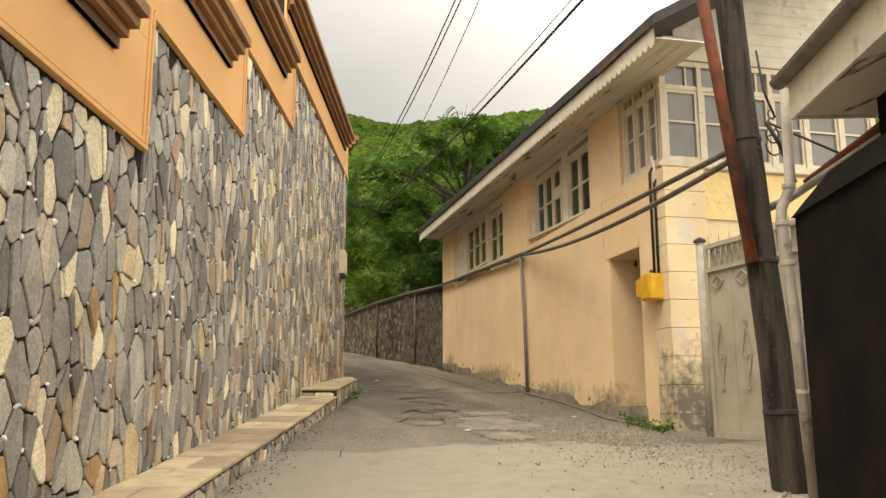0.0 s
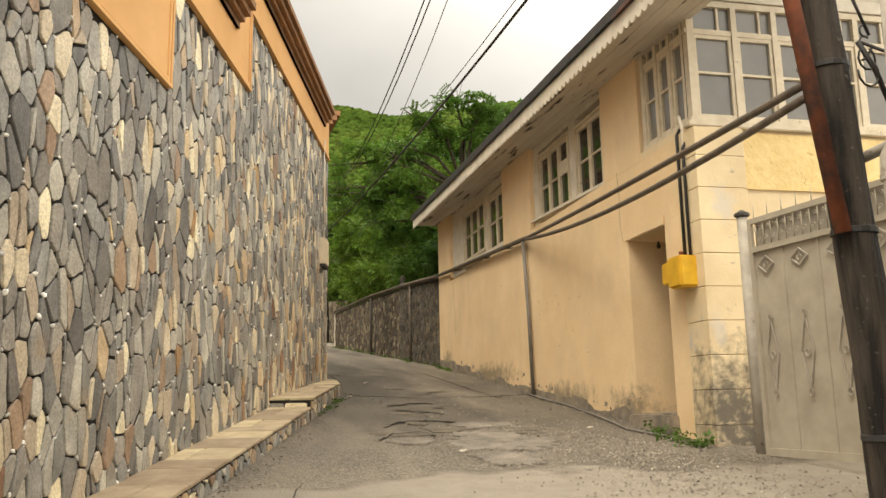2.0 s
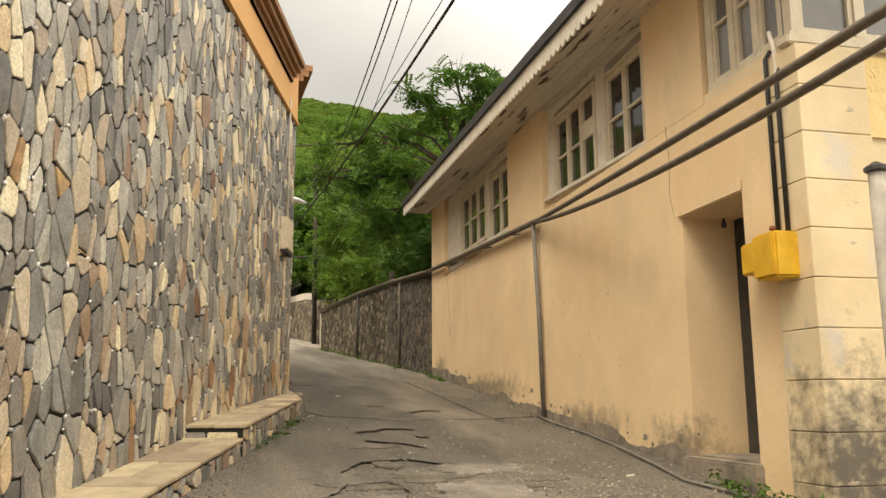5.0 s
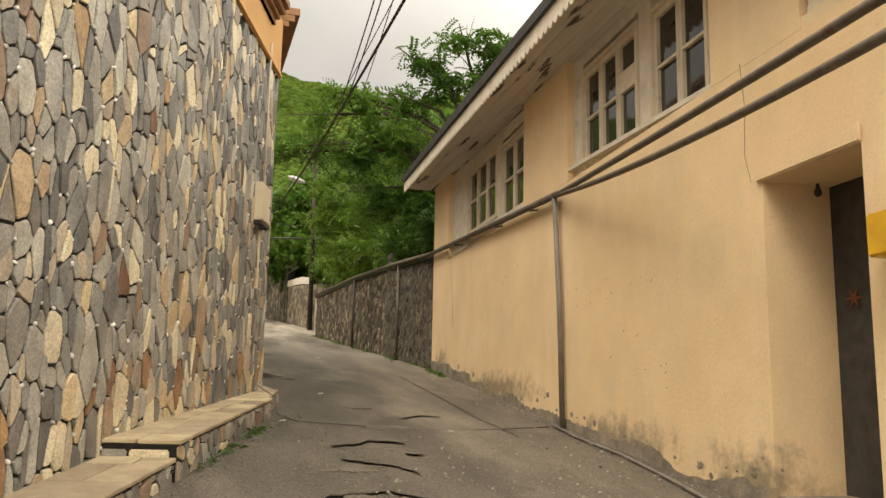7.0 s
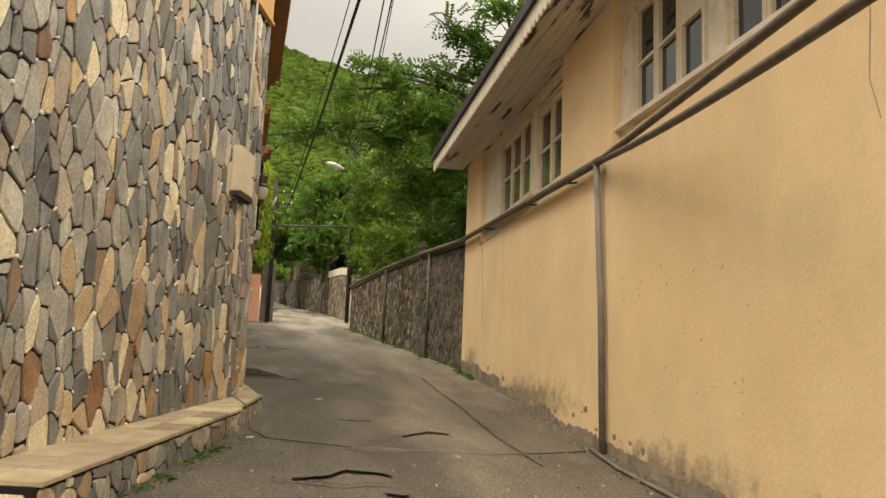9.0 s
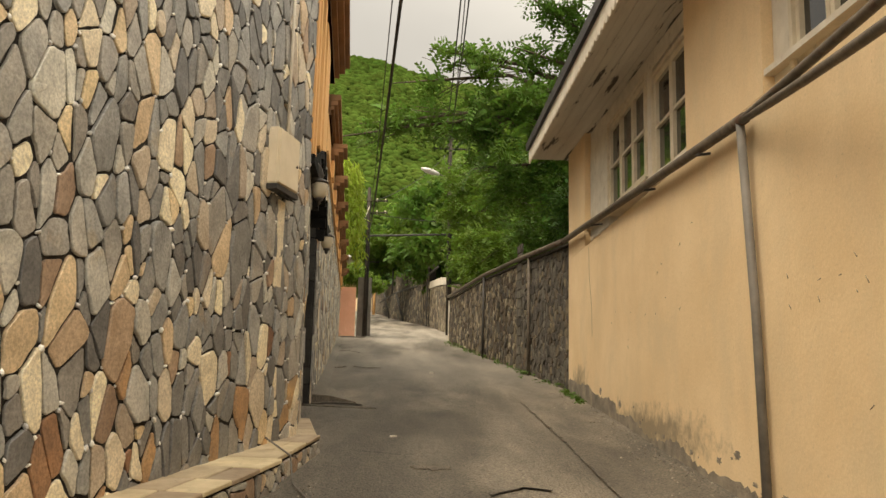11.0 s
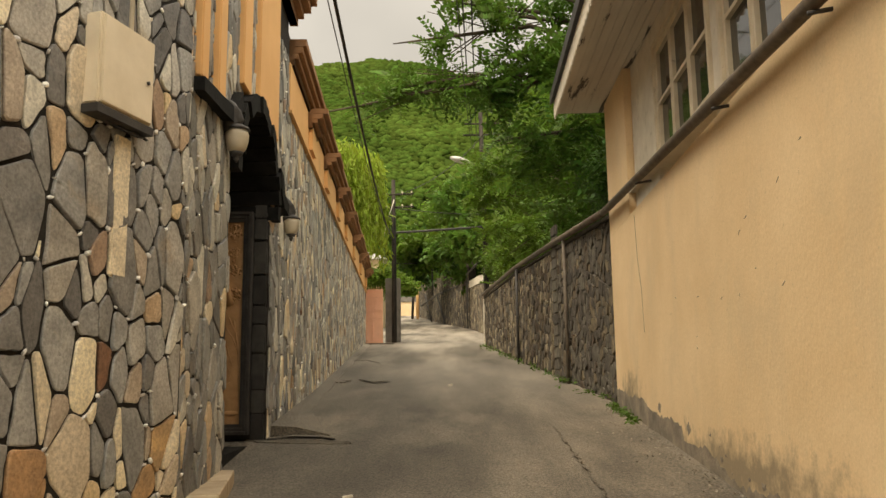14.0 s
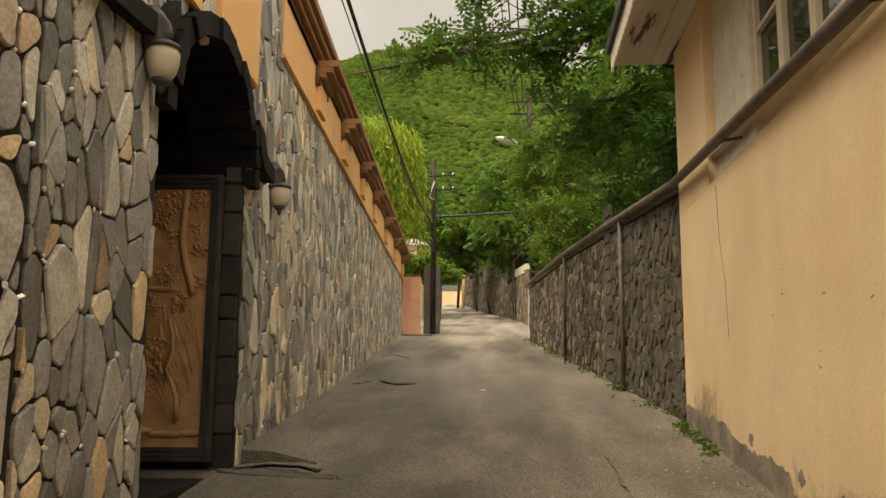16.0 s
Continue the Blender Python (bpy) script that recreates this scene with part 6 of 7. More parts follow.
hexa(bm, [DW.p(0.12, 0.1, 4.23), DW.p(9, 0.1, 4.23), DW.p(9, -2.5, 5.4), DW.p(0.12, -2.5, 5.4), DW.p(0.12, 0.1, 4.27), DW.p(9, 0.1, 4.27), DW.p(9, -2.5, 5.44), DW.p(0.12, -2.5, 5.44)])
part("roof", bm, M_ROOF, dark)
dp = thing("downpipe", "pale grey metal rainwater downpipe with elbows", "pipe", at=(4.64, 6.28, 0.7))
bar("pipe", [(4.84, 6.36, 0.62), (4.7, 6.24, 2.2), (4.62, 6.2, 2.95), (4.62, 6.2, 3.1), (4.7, 6.16, 3.3), (4.72, 6.15, 4.2)], 0.047, M_PALEPIPE, dp, seg=10)
for z, x, y in ((2.95, 4.62, 6.2), (3.28, 4.69, 6.165), (1.5, 4.765, 6.3), (2.6, 4.66, 6.22)):
    bm = bmesh.new()
    lathe(bm, (x, y, z), [(0.05, 0.0), (0.058, 0.008), (0.058, 0.04), (0.05, 0.048)], 12)
    part("pipe_collar", bm, M_PALEPIPE, dp)
bar("shoe", [(4.84, 6.36, 0.66), (4.86, 6.42, 0.6), (4.78, 6.52, 0.6)], 0.05, M_IRON, dp)
gp2 = thing("gas_pipe", "grey and rusty pipes crossing behind the pole", "pipe", at=(5, 6.5, 3))
bar("pipe_run", [(4.6, 6.9, 3.96), (4.72, 6.9, 4.05), (4.78, 6.9, 4.0), (4.78, 6.9, 3.3)], 0.035, M_PALEPIPE, gp2)
bar("pipe_run", [(4.78, 6.9, 3.3), (4.82, 6.88, 3.22), (4.95, 6.5, 3.3), (5.2, 5.6, 3.62), (5.5, 4.4, 4.0)], 0.04, M_PALEPIPE, gp2)
bar("pipe_run", [(5.02, 6.35, 3.4), (5.3, 5.5, 3.8), (5.6, 4.6, 4.2)], 0.045, M_REDPIPE, gp2)
bar("hose_line", [(4.55, 6.35, 0.68), (4.2, 6.05, 0.63), (3.7, 5.75, 0.6)], 0.02, M_PALEPIPE, gp2)

# ---- rough stone wall past the house ----
R_PTS = [(6.46, 25.66), (6.2, 29.5), (5.8, 34.2), (5.24, 41.5)]
R_TOP = [5.14, 5.36, 5.56, 5.72]
bm = bmesh.new()
WR = []
for (a, b), (za, zb) in zip(zip(R_PTS, R_PTS[1:]), zip(R_TOP, R_TOP[1:])):
    w = Wall(*a, b[0] - a[0], b[1] - a[1], 1)
    ln = math.hypot(b[0] - a[0], b[1] - a[1])
    WR.append((w, ln, za, zb))
    hexa(bm, [w.p(0, -0.4, 1.5), w.p(ln, -0.4, 1.5), w.p(ln, 0, 1.5), w.p(0, 0, 1.5), w.p(0, -0.4, za), w.p(ln, -0.4, zb), w.p(ln, 0, zb), w.p(0, 0, za)])
wall_r = part("wall_right", bm, M_MORTAR)
tagged(wall_r, "rough brown rubble stone wall carrying a pipe on top", "wall", kind="structure")
for i, (w, ln, za, zb) in enumerate(WR):
    rng = random.Random(30 + i)
    oo = []
    for (cs, cz), poly in cells(rng, 0, ln, 2.2, 5.9, 0.135, 0.15, 0.15, 1.0, 0.8):
        poly = clip(clip(poly, 1, 0, ln), -1, 0, 0)
        poly = clip(poly, -(zb - za) / ln, 1, za - 0.02)
        if len(poly) > 2 and max(p[1] for p in poly) > 0.1 * w.p(cs, 0, 0).y - 0.1:
            oo.append(((cs, cz), poly))
    # first run takes darker stones only: the overhanging trees' shade put into colour
    lay_stones("stone", w, oo, rng, lambda *a: rng.choice([0, 0, 1, 1, 2] if i else [0, 0, 0, 1]), lambda s, z: i == 0, wall_r, M_RUBOBJ, M_RUB, gap=0.007, high=0.035, label="brown and grey rubble stones")
    boxed("coping", w, (0, ln, -0.42, 0.05, za, za + 0.05), M_RUBOBJ[0], wall_r, dz=zb - za)
# block pier in the wall
w = WR[1][0]
z = 2.7
while z < 5.75:
    boxed("pier_block", w, (0.1, 0.52, 0.0, 0.055, z + 0.008, z + 0.2), M_RUBOBJ[0], wall_r, bevel=0.012)
    z += 0.21
# white painted end of the wall
we = WR[-1]
boxed("wall_end", we[0], (we[1], we[1] + 0.1, -0.42, 0.06, 3.9, 5.7), M_WHITE, wall_r, "whitewashed wall end")
rp = thing("pipe_on_wall", "dark pipe on posts along the rubble wall", "pipe", at=(6, 31, 3))
bar("pipe_run", [HW.p(HS1, 0.1, 5.21)] + [w.p(ln, 0.08, zb + 0.12) for w, ln, za, zb in WR], 0.055, M_PIPE, rp)
for (wi, s) in ((0, 3.0), (1, 4.55)):
    w, ln, za, zb = WR[wi]
    y = w.p(s, 0, 0).y
    bar("post", [w.p(s, 0.09, 0.1 * y - 0.2), w.p(s, 0.09, za + (zb - za) * s / ln + 0.1)], 0.032, M_IRON if wi else M_PIPE, rp, "dark upright post")

# ---- further wall on the same side, with a pipe on slanting posts ----
F_RUNS = [((6.2, 44.5), (5.55, 53.0), 2.3, 2.35), ((5.55, 53.0), (5.12, 60.4), 2.35, 2.35), ((5.06, 60.4), (3.45, 73.0), 3.5, 3.5), ((3.45, 73.0), (2.1, 86.0), 3.5, 3.6), ((2.1, 86.0), (-0.2, 112.0), 3.6, 3.2)]
bm = bmesh.new()
FR = []
for a, b, ha, hb in F_RUNS:
    w = Wall(*a, b[0] - a[0], b[1] - a[1], 1)
    ln = math.hypot(b[0] - a[0], b[1] - a[1])
    za, zb = ground_z(a[1]) + ha, ground_z(b[1]) + hb
    FR.append((w, ln, za, zb))
    hexa(bm, [w.p(0, -0.4, 2.5), w.p(ln, -0.4, 2.5), w.p(ln, 0, 2.5), w.p(0, 0, 2.5), w.p(0, -0.4, za), w.p(ln, -0.4, zb), w.p(ln, 0, zb), w.p(0, 0, za)])
wall_f = part("wall_far_right", bm, M_MORTAR)
tagged(wall_f, "grey rubble garden wall further up the lane", "wall", kind="structure")
for i, (w, ln, za, zb) in enumerate(FR):
    rng = random.Random(50 + i)
    oo = []
    for (cs, cz), poly in cells(rng, 0, ln, 3.5, 15.0, 0.26, 0.27, 0.1):
        poly = clip(clip(clip(poly, 1, 0, ln), -1, 0, 0), -(zb - za) / ln, 1, za - 0.02)
        if len(poly) > 2 and max(p[1] for p in poly) > ground_z(w.p(cs, 0, 0).y) - 0.1:
            oo.append(((cs, cz), poly))
    lay_stones("stone", w, oo, rng, lambda *a: rng.choice([0, 1, 2, 2] if i < 2 else [0, 0, 0, 1, 2]), lambda s, z: False, wall_f, M_RUBOBJ, M_RUB, gap=0.012, high=0.03, label="grey rubble stones")
w = FR[1][0]
boxed("wall_cap", w, (0.8, FR[1][1], -0.35, 0.06, FR[1][2] + 0.12, FR[1][2] + 0.5), M_WHITE, wall_f, "whitewashed block on the wall", dz=0.55)
bm = bmesh.new()
lathe(bm, FR[2][0].p(0.3, -0.2, FR[2][2]), [(0.3, 0.0), (0.34, 0.1), (0.36, 0.3), (0.3, 0.48), (0.16, 0.58), (0.02, 0.62)], 14)
part("pier_cap", bm, M_CONC, wall_f, "rounded concrete pier cap", True)
fp = thing("pipe_on_wall", "black pipe on slanting posts along the far wall", "pipe", at=(5, 61, 6.1))
bar("pipe_run", [(5.35, 56.0, 9.0), (4.95, 60.9, 9.16), (4.45, 65.0, 9.0), (2.95, 75.0, 9.6), (1.6, 80.0, 9.3)], 0.055, M_IRON, fp)
for a, b in (((4.98, 60.8, 6.0), (4.96, 60.9, 9.2)), ((3.6, 71.0, 7.0), (2.95, 75.0, 9.6)), ((2.5, 78.5, 7.7), (1.9, 79.2, 10.2)), ((2.75, 70.2, 9.0), (2.75, 70.2, 11.2))):
    bar("post", [a, b], 0.055, M_IRON, fp)
bar("pipe_run", [(2.75, 70.2, 11.22), (-0.6, 70.2, 11.24)], 0.04, M_IRON, fp)
pf = thing("utility_pole", "short brown wooden pole at the lane's bend", "pole", at=(0.3, 95, 9.5))
bar("wooden_pole", [(0.1, 95, 9.2), (0.3, 95.1, 13.3)], 0.13, M_POLE, pf)
bar("orange_post", [(0.62, 95.4, 9.2), (0.6, 95.4, 13.4)], 0.14, M_ORANGE, pf, "orange painted post")

# ---- end of the lane ----
bm = bmesh.new()
box(bm, WORLD, -9, 3.0, 117.6, 118.2, 11.0, 13.5)
wall_e = part("wall_lane_end", bm, M_PLASTER)
tagged(wall_e, "weathered ochre wall closing the lane's far bend", "wall", kind="structure")
boxed("coping", WORLD, (-9, 3.0, 117.5, 118.3, 13.5, 14.15), M_CONC, wall_e, "grey stone course on top", bevel=0.03)
# salmon gate, concrete pillar
PG = Wall(0.86, 44.42, 1, 0.0, -1)
pg = thing("sheet_gate", "salmon painted sheet steel gate with spikes on top", "gate", at=(1.3, 44.4, 4.4))
lf = boxed("gate_leaf", PG, (0.0, 0.76, -0.04, 0.0, 4.42, 6.42), M_PINK, pg)
for z in (4.42, 5.35, 5.62, 6.12, 6.36):
    boxed("rail", PG, (0.0, 0.76, 0.001, 0.035, z, z + 0.05), M_PINK, pg)
for x in (0.0, 0.36, 0.72):
    boxed("stile", PG, (x, x + 0.04, 0.001, 0.03, 4.48, 6.35), M_PINK, pg)
boxed("letter_box", PG, (0.46, 0.71, 0.035, 0.08, 5.66, 5.86), M_PINK, pg)
for k in range(8):
    bar("spike", [PG.p(0.05 + 0.094 * k, -0.02, 6.41), PG.p(0.05 + 0.094 * k, -0.02, 6.56)], 0.012, M_PINK, pg, seg=5, r1=0.002)
boxed("gate_pillar", PG, (0.77, 1.33, -1.3, -0.9, 4.2, 6.95), M_CONC, None, bevel=0.03)
tagged(bpy.data.objects["gate_pillar"], "plain grey concrete gate pillar beside the salmon gate", "pillar")
boxed("kerb", PG, (-0.1, 1.2, 0.05, 0.5, 4.2, 4.44), M_PATCH, None, bevel=0.02)
tagged(bpy.data.objects["kerb"], "pale concrete apron in front of the salmon gate", "kerb", kind="structure")

# pole with crossarms beside the gate
wp = thing("utility_pole", "dark wooden utility pole with crossarms and wires", "pole", at=(2.0, 45.1, 4.5))
bm = bmesh.new()
tube(bm, [(1.98, 45.1, 4.2), (1.98, 45.12, 7.5), (1.96, 45.15, 10.7)], 0.1, 10, 0.075)
part("wooden_pole", bm, M_POLE, wp, "", True)
for z in (9.6, 10.1):
    bar("crossarm", [(1.3, 45.1, z), (2.75, 45.1, z + 0.05)], 0.035, M_POLE, wp)
    for x in (1.4, 1.7, 2.3, 2.65):
        bar("insulator", [(x, 45.1, z), (x, 45.1, z + 0.14)], 0.03, M_LAMPGLASS, wp, seg=6)
bar("loose_cable", [(1.95, 45.0, 9.7), (1.8, 44.95, 9.2), (1.75, 44.95, 8.6), (1.95, 45.0, 8.3)], 0.018, M_CABLE, wp)
bar("loose_cable", [(2.0, 45.0, 9.9), (1.7, 44.95, 8.9), (1.6, 44.95, 8.4)], 0.016, M_WHITE, wp)
pb = thing("pipe_bridge", "dark pipe spanning the lane above the gate", "pipe", at=(3, 46, 8.8))
bar("pipe_run", [(0.4, 46, 8.75), (3.0, 46, 8.86), (5.6, 46, 9.0)], 0.045, M_IRON, pb)
bar("post", [(0.45, 46, 5), (0.45, 46, 8.75)], 0.05, M_PIPE, pb)
bar("post", [(6.6, 46, 4), (6.6, 46, 9.05), (5.6, 46, 9.0)], 0.05, M_PIPE, pb)

# street lamp on its pole
sl = thing("street_lamp", "street lamp with a pale cobra head on a rusty pole", "street lamp", at=(5.5, 48.9, 4.9))
bm = bmesh.new()
tube(bm, [(5.6, 48.9, 4.4), (5.55, 48.9, 9), (5.48, 48.9, 14.6)], 0.13, 10, 0.09)
part("pole", bm, M_POLE, sl, "", True)
bar("arm", [(5.55, 48.85, 12.05), (5.3, 48.8, 12.22), (4.98, 48.75, 12.32)], 0.03, M_IRON, sl)
bm = bmesh.new()
rings = []
for k, (rx, rz) in enumerate([(0.06, 0.05), (0.18, 0.11), (0.24, 0.14), (0.2, 0.12), (0.06, 0.05)]):
    c = Vector((5.02, 48.75, 12.32)) + Vector((-0.22, -0.04, 0.05)) * k
    rings.append([bm.verts.new(c + Vector((0, rx * math.cos(a), rz * math.sin(a)))) for a in [i * math.pi / 5 for i in range(10)]])
for a, b in zip(rings, rings[1:]):
    for i in range(10):
        bm.faces.new((a[i], a[(i + 1) % 10], b[(i + 1) % 10], b[i]))
bm.faces.new(rings[0])
bm.faces.new(rings[-1])
part("lamp_head", bm, M_LAMPHEAD, sl, "pale aluminium lamp head", True)
for z in (14.1, 13.6):
    bar("crossarm", [(4.7, 48.9, z), (6.3, 48.9, z)], 0.04, M_POLE, sl)

# overhead wires
wires = [((3.3, -8, 13.04), (5.12, 48.9, 13.6), 3.98, 0.015), ((3.42, -8, 13.1), (5.3, 48.9, 13.65), 3.95, 0.015), ((3.11, -8, 13.52), (5.22, 48.9, 13.3), 5.5, 0.008), ((4.0, 6.72, 6.3), (1.9, 45.6, 8.6), 1.1, 0.018),
         ((3.9, 6.72, 6.34), (1.88, 45.6, 8.62), 1.09, 0.006), ((1.96, 45.6, 10.2), (5.5, 48.9, 13.5), 0.4, 0.015), ((2.0, 45.6, 9.7), (12, 52, 11.5), 0.5, 0.015), ((5.5, 48.9, 11.2), (9.5, 40, 6.8), 0.4, 0.012)]
for a, b, sag, r in wires:
    wr = bar("overhead_wire", catenary(a, b, sag), r, M_CABLE, None, "", 5)
    tagged(wr, "black overhead wire sagging above the lane", "wire", "overhead wires")

# ---- trees and bushes ----
FROND, CLUMP = frond(), clump()
FAR = clump(4, 0.34)
tree("locust_tree", "tall locust tree with feathered light green leaves behind the wall", (8.4, 30.0, 3.0), 9.0,
     [(7.6, 30.0, 8.2, 1.4), (6.6, 29.8, 8.9, 1.1), (5.7, 29.6, 9.2, 0.85), (5.0, 30.0, 8.7, 0.8), (4.2, 30.0, 8.7, 0.7), (3.5, 30.0, 8.8, 0.6), (2.8, 30.1, 8.5, 0.5), (4.0, 29.8, 9.7, 0.5), (4.7, 29.6, 10.3, 0.55),
      (5.5, 29.7, 10.1, 0.7), (6.4, 29.4, 10.3, 0.8), (7.3, 29.2, 10.8, 0.9), (8.3, 29.0, 10.9, 1.0), (6.5, 28.8, 11.2, 0.6), (7.8, 28.4, 11.7, 0.7), (8.8, 28.2, 11.6, 0.9), (6.7, 31.2, 7.4, 1.2), (7.4, 31.8, 6.6, 1.3),
      (8.6, 27.6, 7.6, 1.3), (9.6, 31.0, 8.8, 1.6), (7.2, 33, 6.3, 1.2), (5.8, 31.0, 8.0, 0.8)], FROND, 165, M_LEAF, 0.2, seed=2)
tree("locust_tree", "locust tree leaning over the rubble wall", (7.8, 37.0, 3.7), 9.0,
     [(7.2, 36.4, 8.2, 1.7), (6.2, 37.0, 9.4, 1.4), (7.6, 37.4, 10.4, 1.5), (6.6, 38.8, 7.6, 1.5), (8.4, 36.2, 11.2, 1.3), (5.4, 38.4, 8.4, 1.0), (6.6, 35.4, 7.0, 1.3), (8.8, 38, 8.8, 1.8), (6.9, 39.0, 6.5, 1.3)], FROND, 190, M_LEAFB, 0.18, seed=3)
tree("locust_tree", "dense dark green tree behind the house end", (9.8, 27.5, 2.7), 8.0,
     [(8.6, 27.2, 6.8, 1.5), (7.7, 28.0, 6.2, 1.1), (9.6, 27.4, 8.0, 1.7), (8.4, 28.8, 5.9, 1.2), (9.4, 29.4, 6.6, 1.5), (10.6, 26.8, 9.0, 1.6)], FROND, 240, M_LEAFD, 0.18, seed=4)
tree("broadleaf_tree", "broad green tree beside the lane", (8.6, 46, 4.6), 10.0,
     [(7.4, 45.4, 8.2, 1.9), (6.4, 45.2, 7.4, 1.4), (8.2, 46, 10.4, 2.0), (7.0, 46.6, 11.6, 1.6), (9.4, 45, 12.2, 1.8), (7.4, 48, 9.4, 1.8), (8.8, 44, 8.0, 1.7), (6.8, 43.6, 6.8, 1.2)], CLUMP, 330, M_LEAFB, 0.2, seed=5)
tree("broadleaf_tree", "green woodland tree above the lane", (7.6, 60, 6), 13.0,
     [(6.6, 59, 11, 2.4), (5.2, 60, 13.0, 2.2), (7.4, 60, 14.0, 2.4), (9, 58, 12, 2.6), (6, 62, 9.5, 2.0), (8.8, 62, 15.5, 2.2), (4.4, 61, 10.6, 1.6), (5.0, 58.5, 10.6, 1.6)], FAR, 120, M_LEAF, 0.25, seed=6)
tree("broadleaf_tree", "dark green woodland tree at the bend of the lane", (5.4, 84, 8), 16.0,
     [(1.5, 84, 13, 2.8), (3.6, 82, 14, 3.0), (0.2, 86, 14.6, 2.6), (5.0, 84, 16, 2.8), (-1.4, 84, 12.5, 2.6), (4.6, 80, 12, 2.6)], FAR, 75, M_LEAFD, 0.3, seed=7)
tree("broadleaf_tree", "green tree beyond the garden wall", (11.5, 52, 6), 14.0,
     [(10, 51, 11, 2.4), (12, 52, 14, 2.8), (9.4, 53, 14, 2.2), (13, 50, 11, 2.6), (10.6, 50, 16, 2.2), (14.4, 52, 16.5, 2.6)], FAR, 95, M_LEAF, 0.25, seed=8)
tree("broadleaf_tree", "dark tree behind the yellow house", (13, 40, 5), 12.0,
     [(11.4, 39, 9, 2.2), (12.6, 40, 12, 2.4), (14, 39, 10.5, 2.4), (10.8, 41, 12.6, 2.0), (10.2, 38.2, 7.5, 1.8), (13, 37, 13.6, 2.0)], FAR, 110, M_LEAFD, 0.25, seed=9)
tree("broadleaf_tree", "tall pale green tree above the far wall", (6.6, 70, 7), 15.0,
     [(4.6, 68, 14.6, 2.4), (3.2, 69, 12.6, 2.2), (6.4, 69, 15.8, 2.4), (2.0, 71, 11.8, 2.0), (8.4, 68, 17.0, 2.6), (5.4, 67, 12.4, 2.2), (10.5, 66, 17, 2.6)], FAR, 105, M_LEAFB, 0.28, seed=14)
tree("round_bush", "bright round bush behind the salmon gate", (1.6, 52, 5.2), 3.0, [(1.2, 52, 7.6, 1.2), (0.6, 52.4, 8.0, 1.0), (1.7, 52.5, 7.3, 0.8)], CLUMP, 420, M_LEAFB, 0.08, seed=10)
tree("broadleaf_tree", "green trees closing the end of the lane", (-3, 70, 7), 11.0,
     [(-3, 69, 12, 2.6), (-1, 70, 10.2, 1.8), (-5, 70, 14, 3.0), (0.2, 72, 13, 2.2), (-2.2, 71, 15.5, 2.6), (-6.5, 68, 11, 2.6)], FAR, 95, M_LEAF, 0.25, seed=12)


def willow(base, height, label, seed):
    """Hanging strands of narrow leaves from arched limbs."""
    rng = np.random.RandomState(seed)
    base = Vector(base)
    t = thing("willow_tree", label, "tree", at=base)
    bm = bmesh.new()
    tube(bm, [base - Vector((0, 0, 0.5)), base + Vector((0.1, 0, height * 0.55)), base + Vector((0.15, 0.1, height * 0.85))], 0.2, 8, 0.08)
    part("trunk", bm, M_BARK, t, "", True)
    pos = []
    for k in range(330):
        a, r = rng.uniform(0, 2 * np.pi), 1.75 * math.sqrt(rng.uniform(0.02, 1.0))
        top = height * (0.97 - 0.1 * (r / 1.75) ** 2) + rng.normal(0, 0.12)
        ln = rng.uniform(0.45, 0.85) * height * 0.6
        for q in range(52):
            h = q / 52
            pos.append((base.x + r * math.cos(a) * (1 + 0.12 * h) + rng.normal(0, 0.05), base.y + r * math.sin(a) * (1 + 0.12 * h) + rng.normal(0, 0.05), base.z + top - ln * h))
    narrow = (np.array([(0, 0, 0), (0.03, 0.014, -0.09), (0.035, 0, -0.24), (-0.008, -0.016, -0.11)]), np.array([(0, 1, 2, 3)]))
    v, f = scatter(narrow, np.array(pos), rng, (0.8, 1.5), 0.45)
    cr = new("crown", arrays_mesh("crown", v, f, M_WILLOW))
    cr.parent = t
    cr.matrix_parent_inverse = Matrix.Translation(-base)


willow((0.0, 43.2, 4.2), 7.7, "yellow-green weeping willow rising behind the stone wall", 3)

# weeds along the wall feet
rng = np.random.RandomState(21)
pos = []
for (w, ln, za, zb) in WR:
    for k in range(int(ln * 11)):
        s = rng.uniform(0, ln)
        q = w.p(s, abs(rng.normal(0.05, 0.12)), 0)
        pos.append((q.x, q.y, ground_z(q.y) + rng.uniform(0.0, 0.1)))
for k in range(70):
    q = HW.p(rng.uniform(-0.3, 1.2), 0.15 + abs(rng.normal(0, 0.12)), 0)
    pos.append((q.x, q.y, ground_z(q.y) + rng.uniform(0.0, 0.12)))
for k in range(60):
    q = HW.p(rng.uniform(13.0, 14.8), 0.05 + abs(rng.normal(0, 0.06)), 0)
    pos.append((q.x, q.y, ground_z(q.y) + rng.uniform(0.0, 0.05)))
for k in range(50):
    q = AW.p(AW.s_at(rng.uniform(14.5, 17.0)), 0.6 + abs(rng.normal(0, 0.04)), 0)
    pos.append((q.x, q.y, ground_z(q.y) + rng.uniform(0.0, 0.03)))
v, f = scatter(clump(5, 0.065), np.array(pos), rng, (0.5, 1.3), 0.5)
weeds = new("weeds", arrays_mesh("weeds", v, f, M_GRASS))
tagged(weeds, "low green weeds along the foot of the walls", "weeds", kind="stuff")
rng = np.random.RandomState(23)
pos = []
for k in range(900):
    q = AW.p(AW.s_at(rng.uniform(2.0, 18.2)), 0.62 + abs(rng.normal(0, 0.14)), 0)
    pos.append((q.x, q.y, ground_z(q.y) + 0.022))
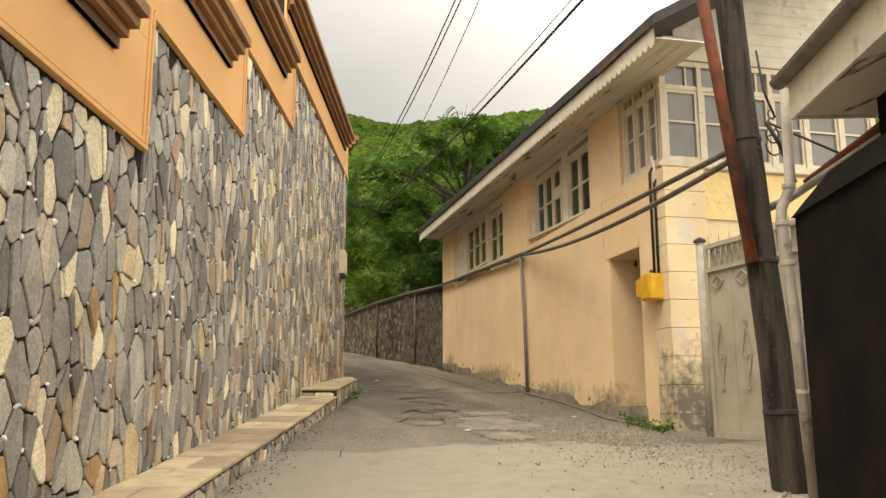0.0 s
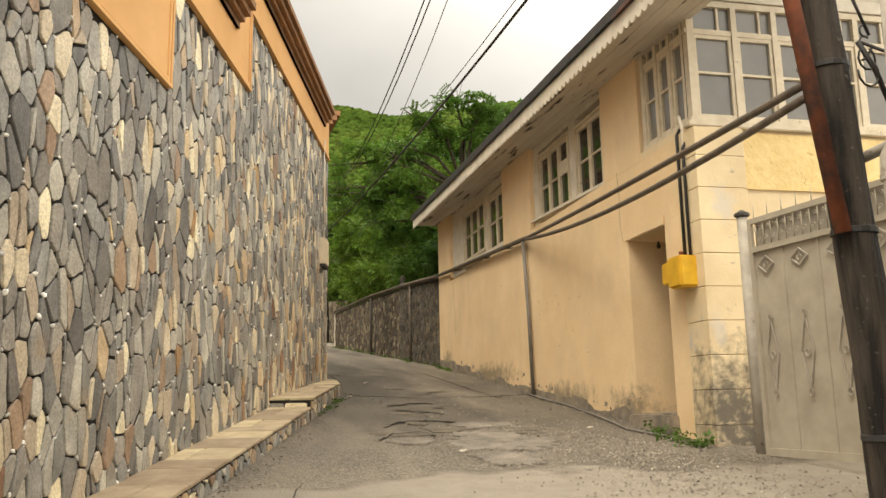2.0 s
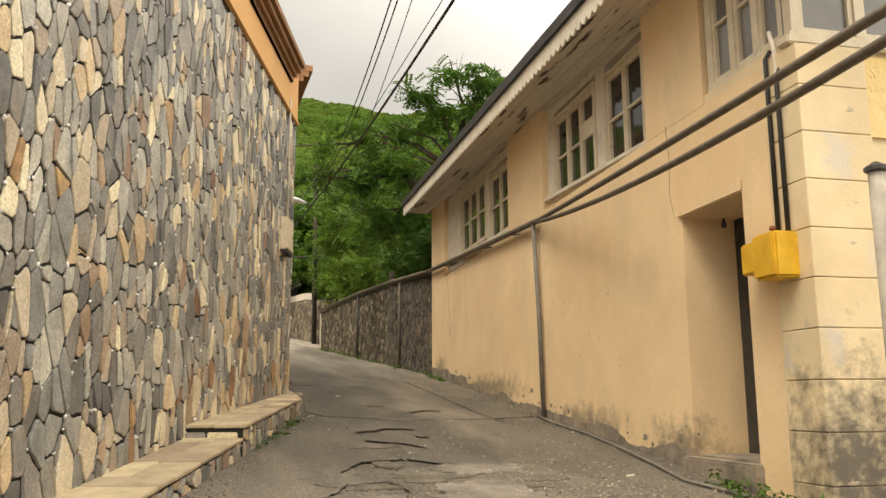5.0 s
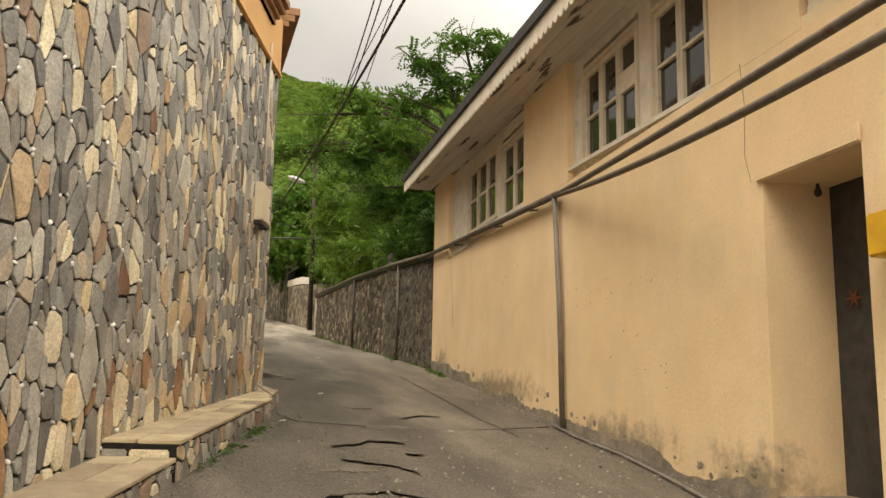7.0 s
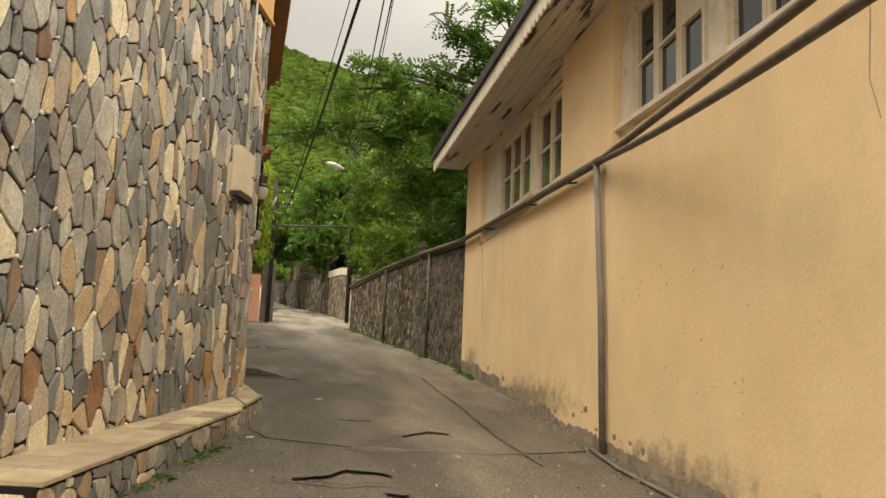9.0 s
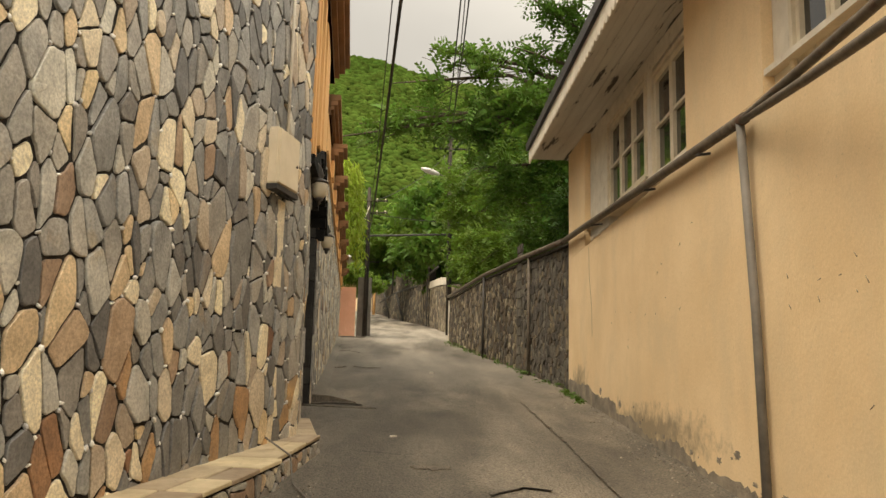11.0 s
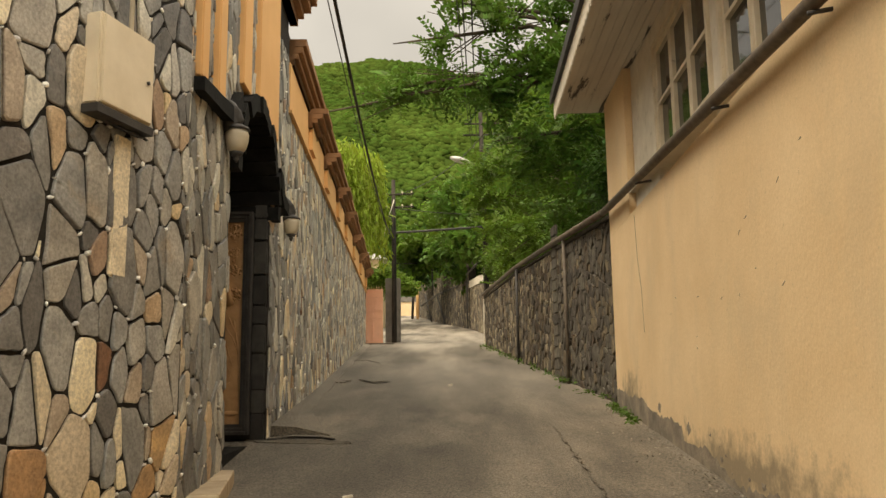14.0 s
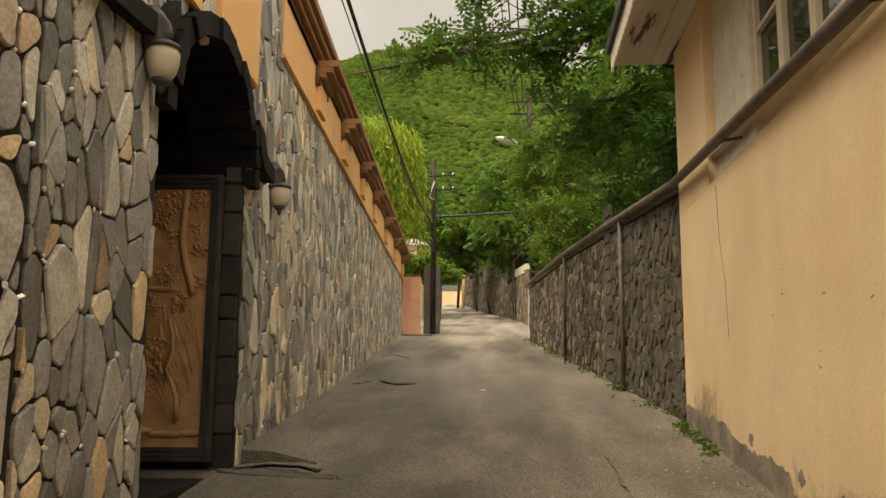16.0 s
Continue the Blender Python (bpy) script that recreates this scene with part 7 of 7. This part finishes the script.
for k in range(700):
    q = HW.p(rng.uniform(0.0, 14.5), 0.03 + abs(rng.normal(0, 0.16)), 0)
    pos.append((q.x, q.y, ground_z(q.y) + 0.022))
v, f = scatter(clump(2, 0.03), np.array(pos), rng, (0.4, 1.4), 0.25)
litter = new("leaf_litter", arrays_mesh("leaf_litter", v, f, M_GRIT))
tagged(litter, "dry leaf litter and crumbs along the wall feet", "litter", kind="stuff")
# litter and pale scraps on the lane
for k, (x, y) in enumerate(((2.3, 16.9), (3.05, 10.9), (2.66, 17.3), (3.4, 20.3), (5.2, 12.4), (4.1, 28.5))):
    bm = bmesh.new()
    hexa(bm, [(x, y, ground_z(y) + 0.004), (x + 0.07, y + 0.02, ground_z(y) + 0.01), (x + 0.06, y + 0.07, ground_z(y) + 0.012), (x - 0.01, y + 0.05, ground_z(y) + 0.006),
              (x, y, ground_z(y) + 0.016), (x + 0.07, y + 0.02, ground_z(y) + 0.03), (x + 0.06, y + 0.07, ground_z(y) + 0.026), (x - 0.01, y + 0.05, ground_z(y) + 0.02)])
    lt = part("paper_scrap", bm, M_WHITE)
    tagged(lt, "crumpled pale scrap of paper on the asphalt", "litter", "scraps on the lane")

# ---- far house roof ----
fh = thing("house", "small far house with a pale tin roof among trees", "house", at=(-1.0, 62, 6))
boxed("wall", WORLD, (-3.4, -0.1, 62, 66, 6, 10.3), M_PLASTER2, fh)
bm = bmesh.new()
hexa(bm, [(-3.8, 61.5, 10.25), (0.35, 61.5, 10.25), (0.35, 66.5, 10.25), (-3.8, 66.5, 10.25), (-3.4, 63.9, 11.0), (-0.7, 63.9, 11.0), (-0.7, 64.1, 11.0), (-3.4, 64.1, 11.0)])
part("roof", bm, M_LAMPHEAD, fh, "pale tin roof")

# ---- wooded hill ----
RIDGE = [(-70, 14), (-40, 16), (-20, 18.4), (-11, 20.6), (-7, 21.6), (-4.3, 21.8), (-1.8, 21.5), (1.5, 20.8), (4.3, 20.2), (7, 19.85), (10.6, 19.4), (13, 19.55), (17, 19.9), (20, 20.0), (26, 20.5), (40, 18), (70, 13)]


def ridge(az):
    for (a, e), (b, g) in zip(RIDGE, RIDGE[1:]):
        if a <= az <= b:
            k = (az - a) / (b - a)
            return e + (g - e) * (3 * k * k - 2 * k ** 3)
    return 13


def hill_point(az, k):
    """k = 0 at the hill's foot, 1 on the ridge, past 1 behind it."""
    dist = 125 + 215 * k
    el = ridge(az)
    top = -0.6 + 340 * math.tan(radians(el))
    foot = ground_z(125)
    z = foot + (top - foot) * (min(k, 1.0) ** 1.12) - max(0, k - 1) * 160
    z += 3.2 * noise.noise((az * 0.22, k * 5, 1)) * min(1, 4 * k) * (1 if k < 0.9 else 0.4)
    return Vector((dist * math.sin(radians(az)), dist * math.cos(radians(az)), z))


bm = bmesh.new()
azs = [-70 + i * 1.25 for i in range(113)]
ks = [i / 26 for i in range(0, 33)]
grid = [[bm.verts.new(hill_point(a, k)) for a in azs] for k in ks]
for a, b in zip(grid, grid[1:]):
    for i in range(len(azs) - 1):
        bm.faces.new((a[i], a[i + 1], b[i + 1], b[i]))
hill = part("hill", bm, M_HILL, None, "", True)
tagged(hill, "steep green wooded hill above the village", "hill", kind="structure")
# canopy of many small crowns over the hill
rng = np.random.RandomState(31)
ico = bmesh.new()
bmesh.ops.create_icosphere(ico, subdivisions=1, radius=1.0)
tv, tf = np.array([v.co[:] for v in ico.verts]), np.array([[v.index for v in f.verts] for f in ico.faces])
ico.free()
N = 30000
az = rng.uniform(-26, 34, N)
kk = rng.uniform(0.02, 1.0, N) ** 0.75
pts = np.array([hill_point(a, k)[:] for a, k in zip(az, kk)])
sc = rng.uniform(0.55, 1.35, N) * (0.75 + 0.75 * kk)
shape = tv[None] * (1 + rng.normal(0, 0.16, (N, len(tv), 1)))
vv = shape * sc[:, None, None] * np.array([1.15, 1.15, 0.85]) + pts[:, None] + np.array([0, 0, 0.4])
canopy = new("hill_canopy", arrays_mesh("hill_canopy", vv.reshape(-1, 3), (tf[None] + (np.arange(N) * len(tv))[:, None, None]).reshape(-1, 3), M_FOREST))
canopy.data.shade_smooth()
canopy.parent = hill
tagged(canopy, "tree crowns covering the hillside", kind="stuff")
# belt of woodland between the lane's end and the hill
pts = np.stack((rng.uniform(-35, 70, 1300), rng.uniform(85, 136, 1300), np.zeros(1300)), 1)
pts = pts[(pts[:, 0] > 8) | (pts[:, 1] > 121) | (pts[:, 0] < -10)]
pts[:, 2] = 10 + rng.uniform(0, 1, len(pts)) * 7
v, f = scatter(clump(9, 1.0), np.repeat(pts, 7, 0) + rng.normal(0, 1.3, (len(pts) * 7, 3)), rng, (0.5, 1.2), 0.9)
belt = new("woodland_belt", arrays_mesh("woodland_belt", v, f, M_LEAFD))
tagged(belt, "dense green woodland at the hill's foot", "woodland", kind="stuff")
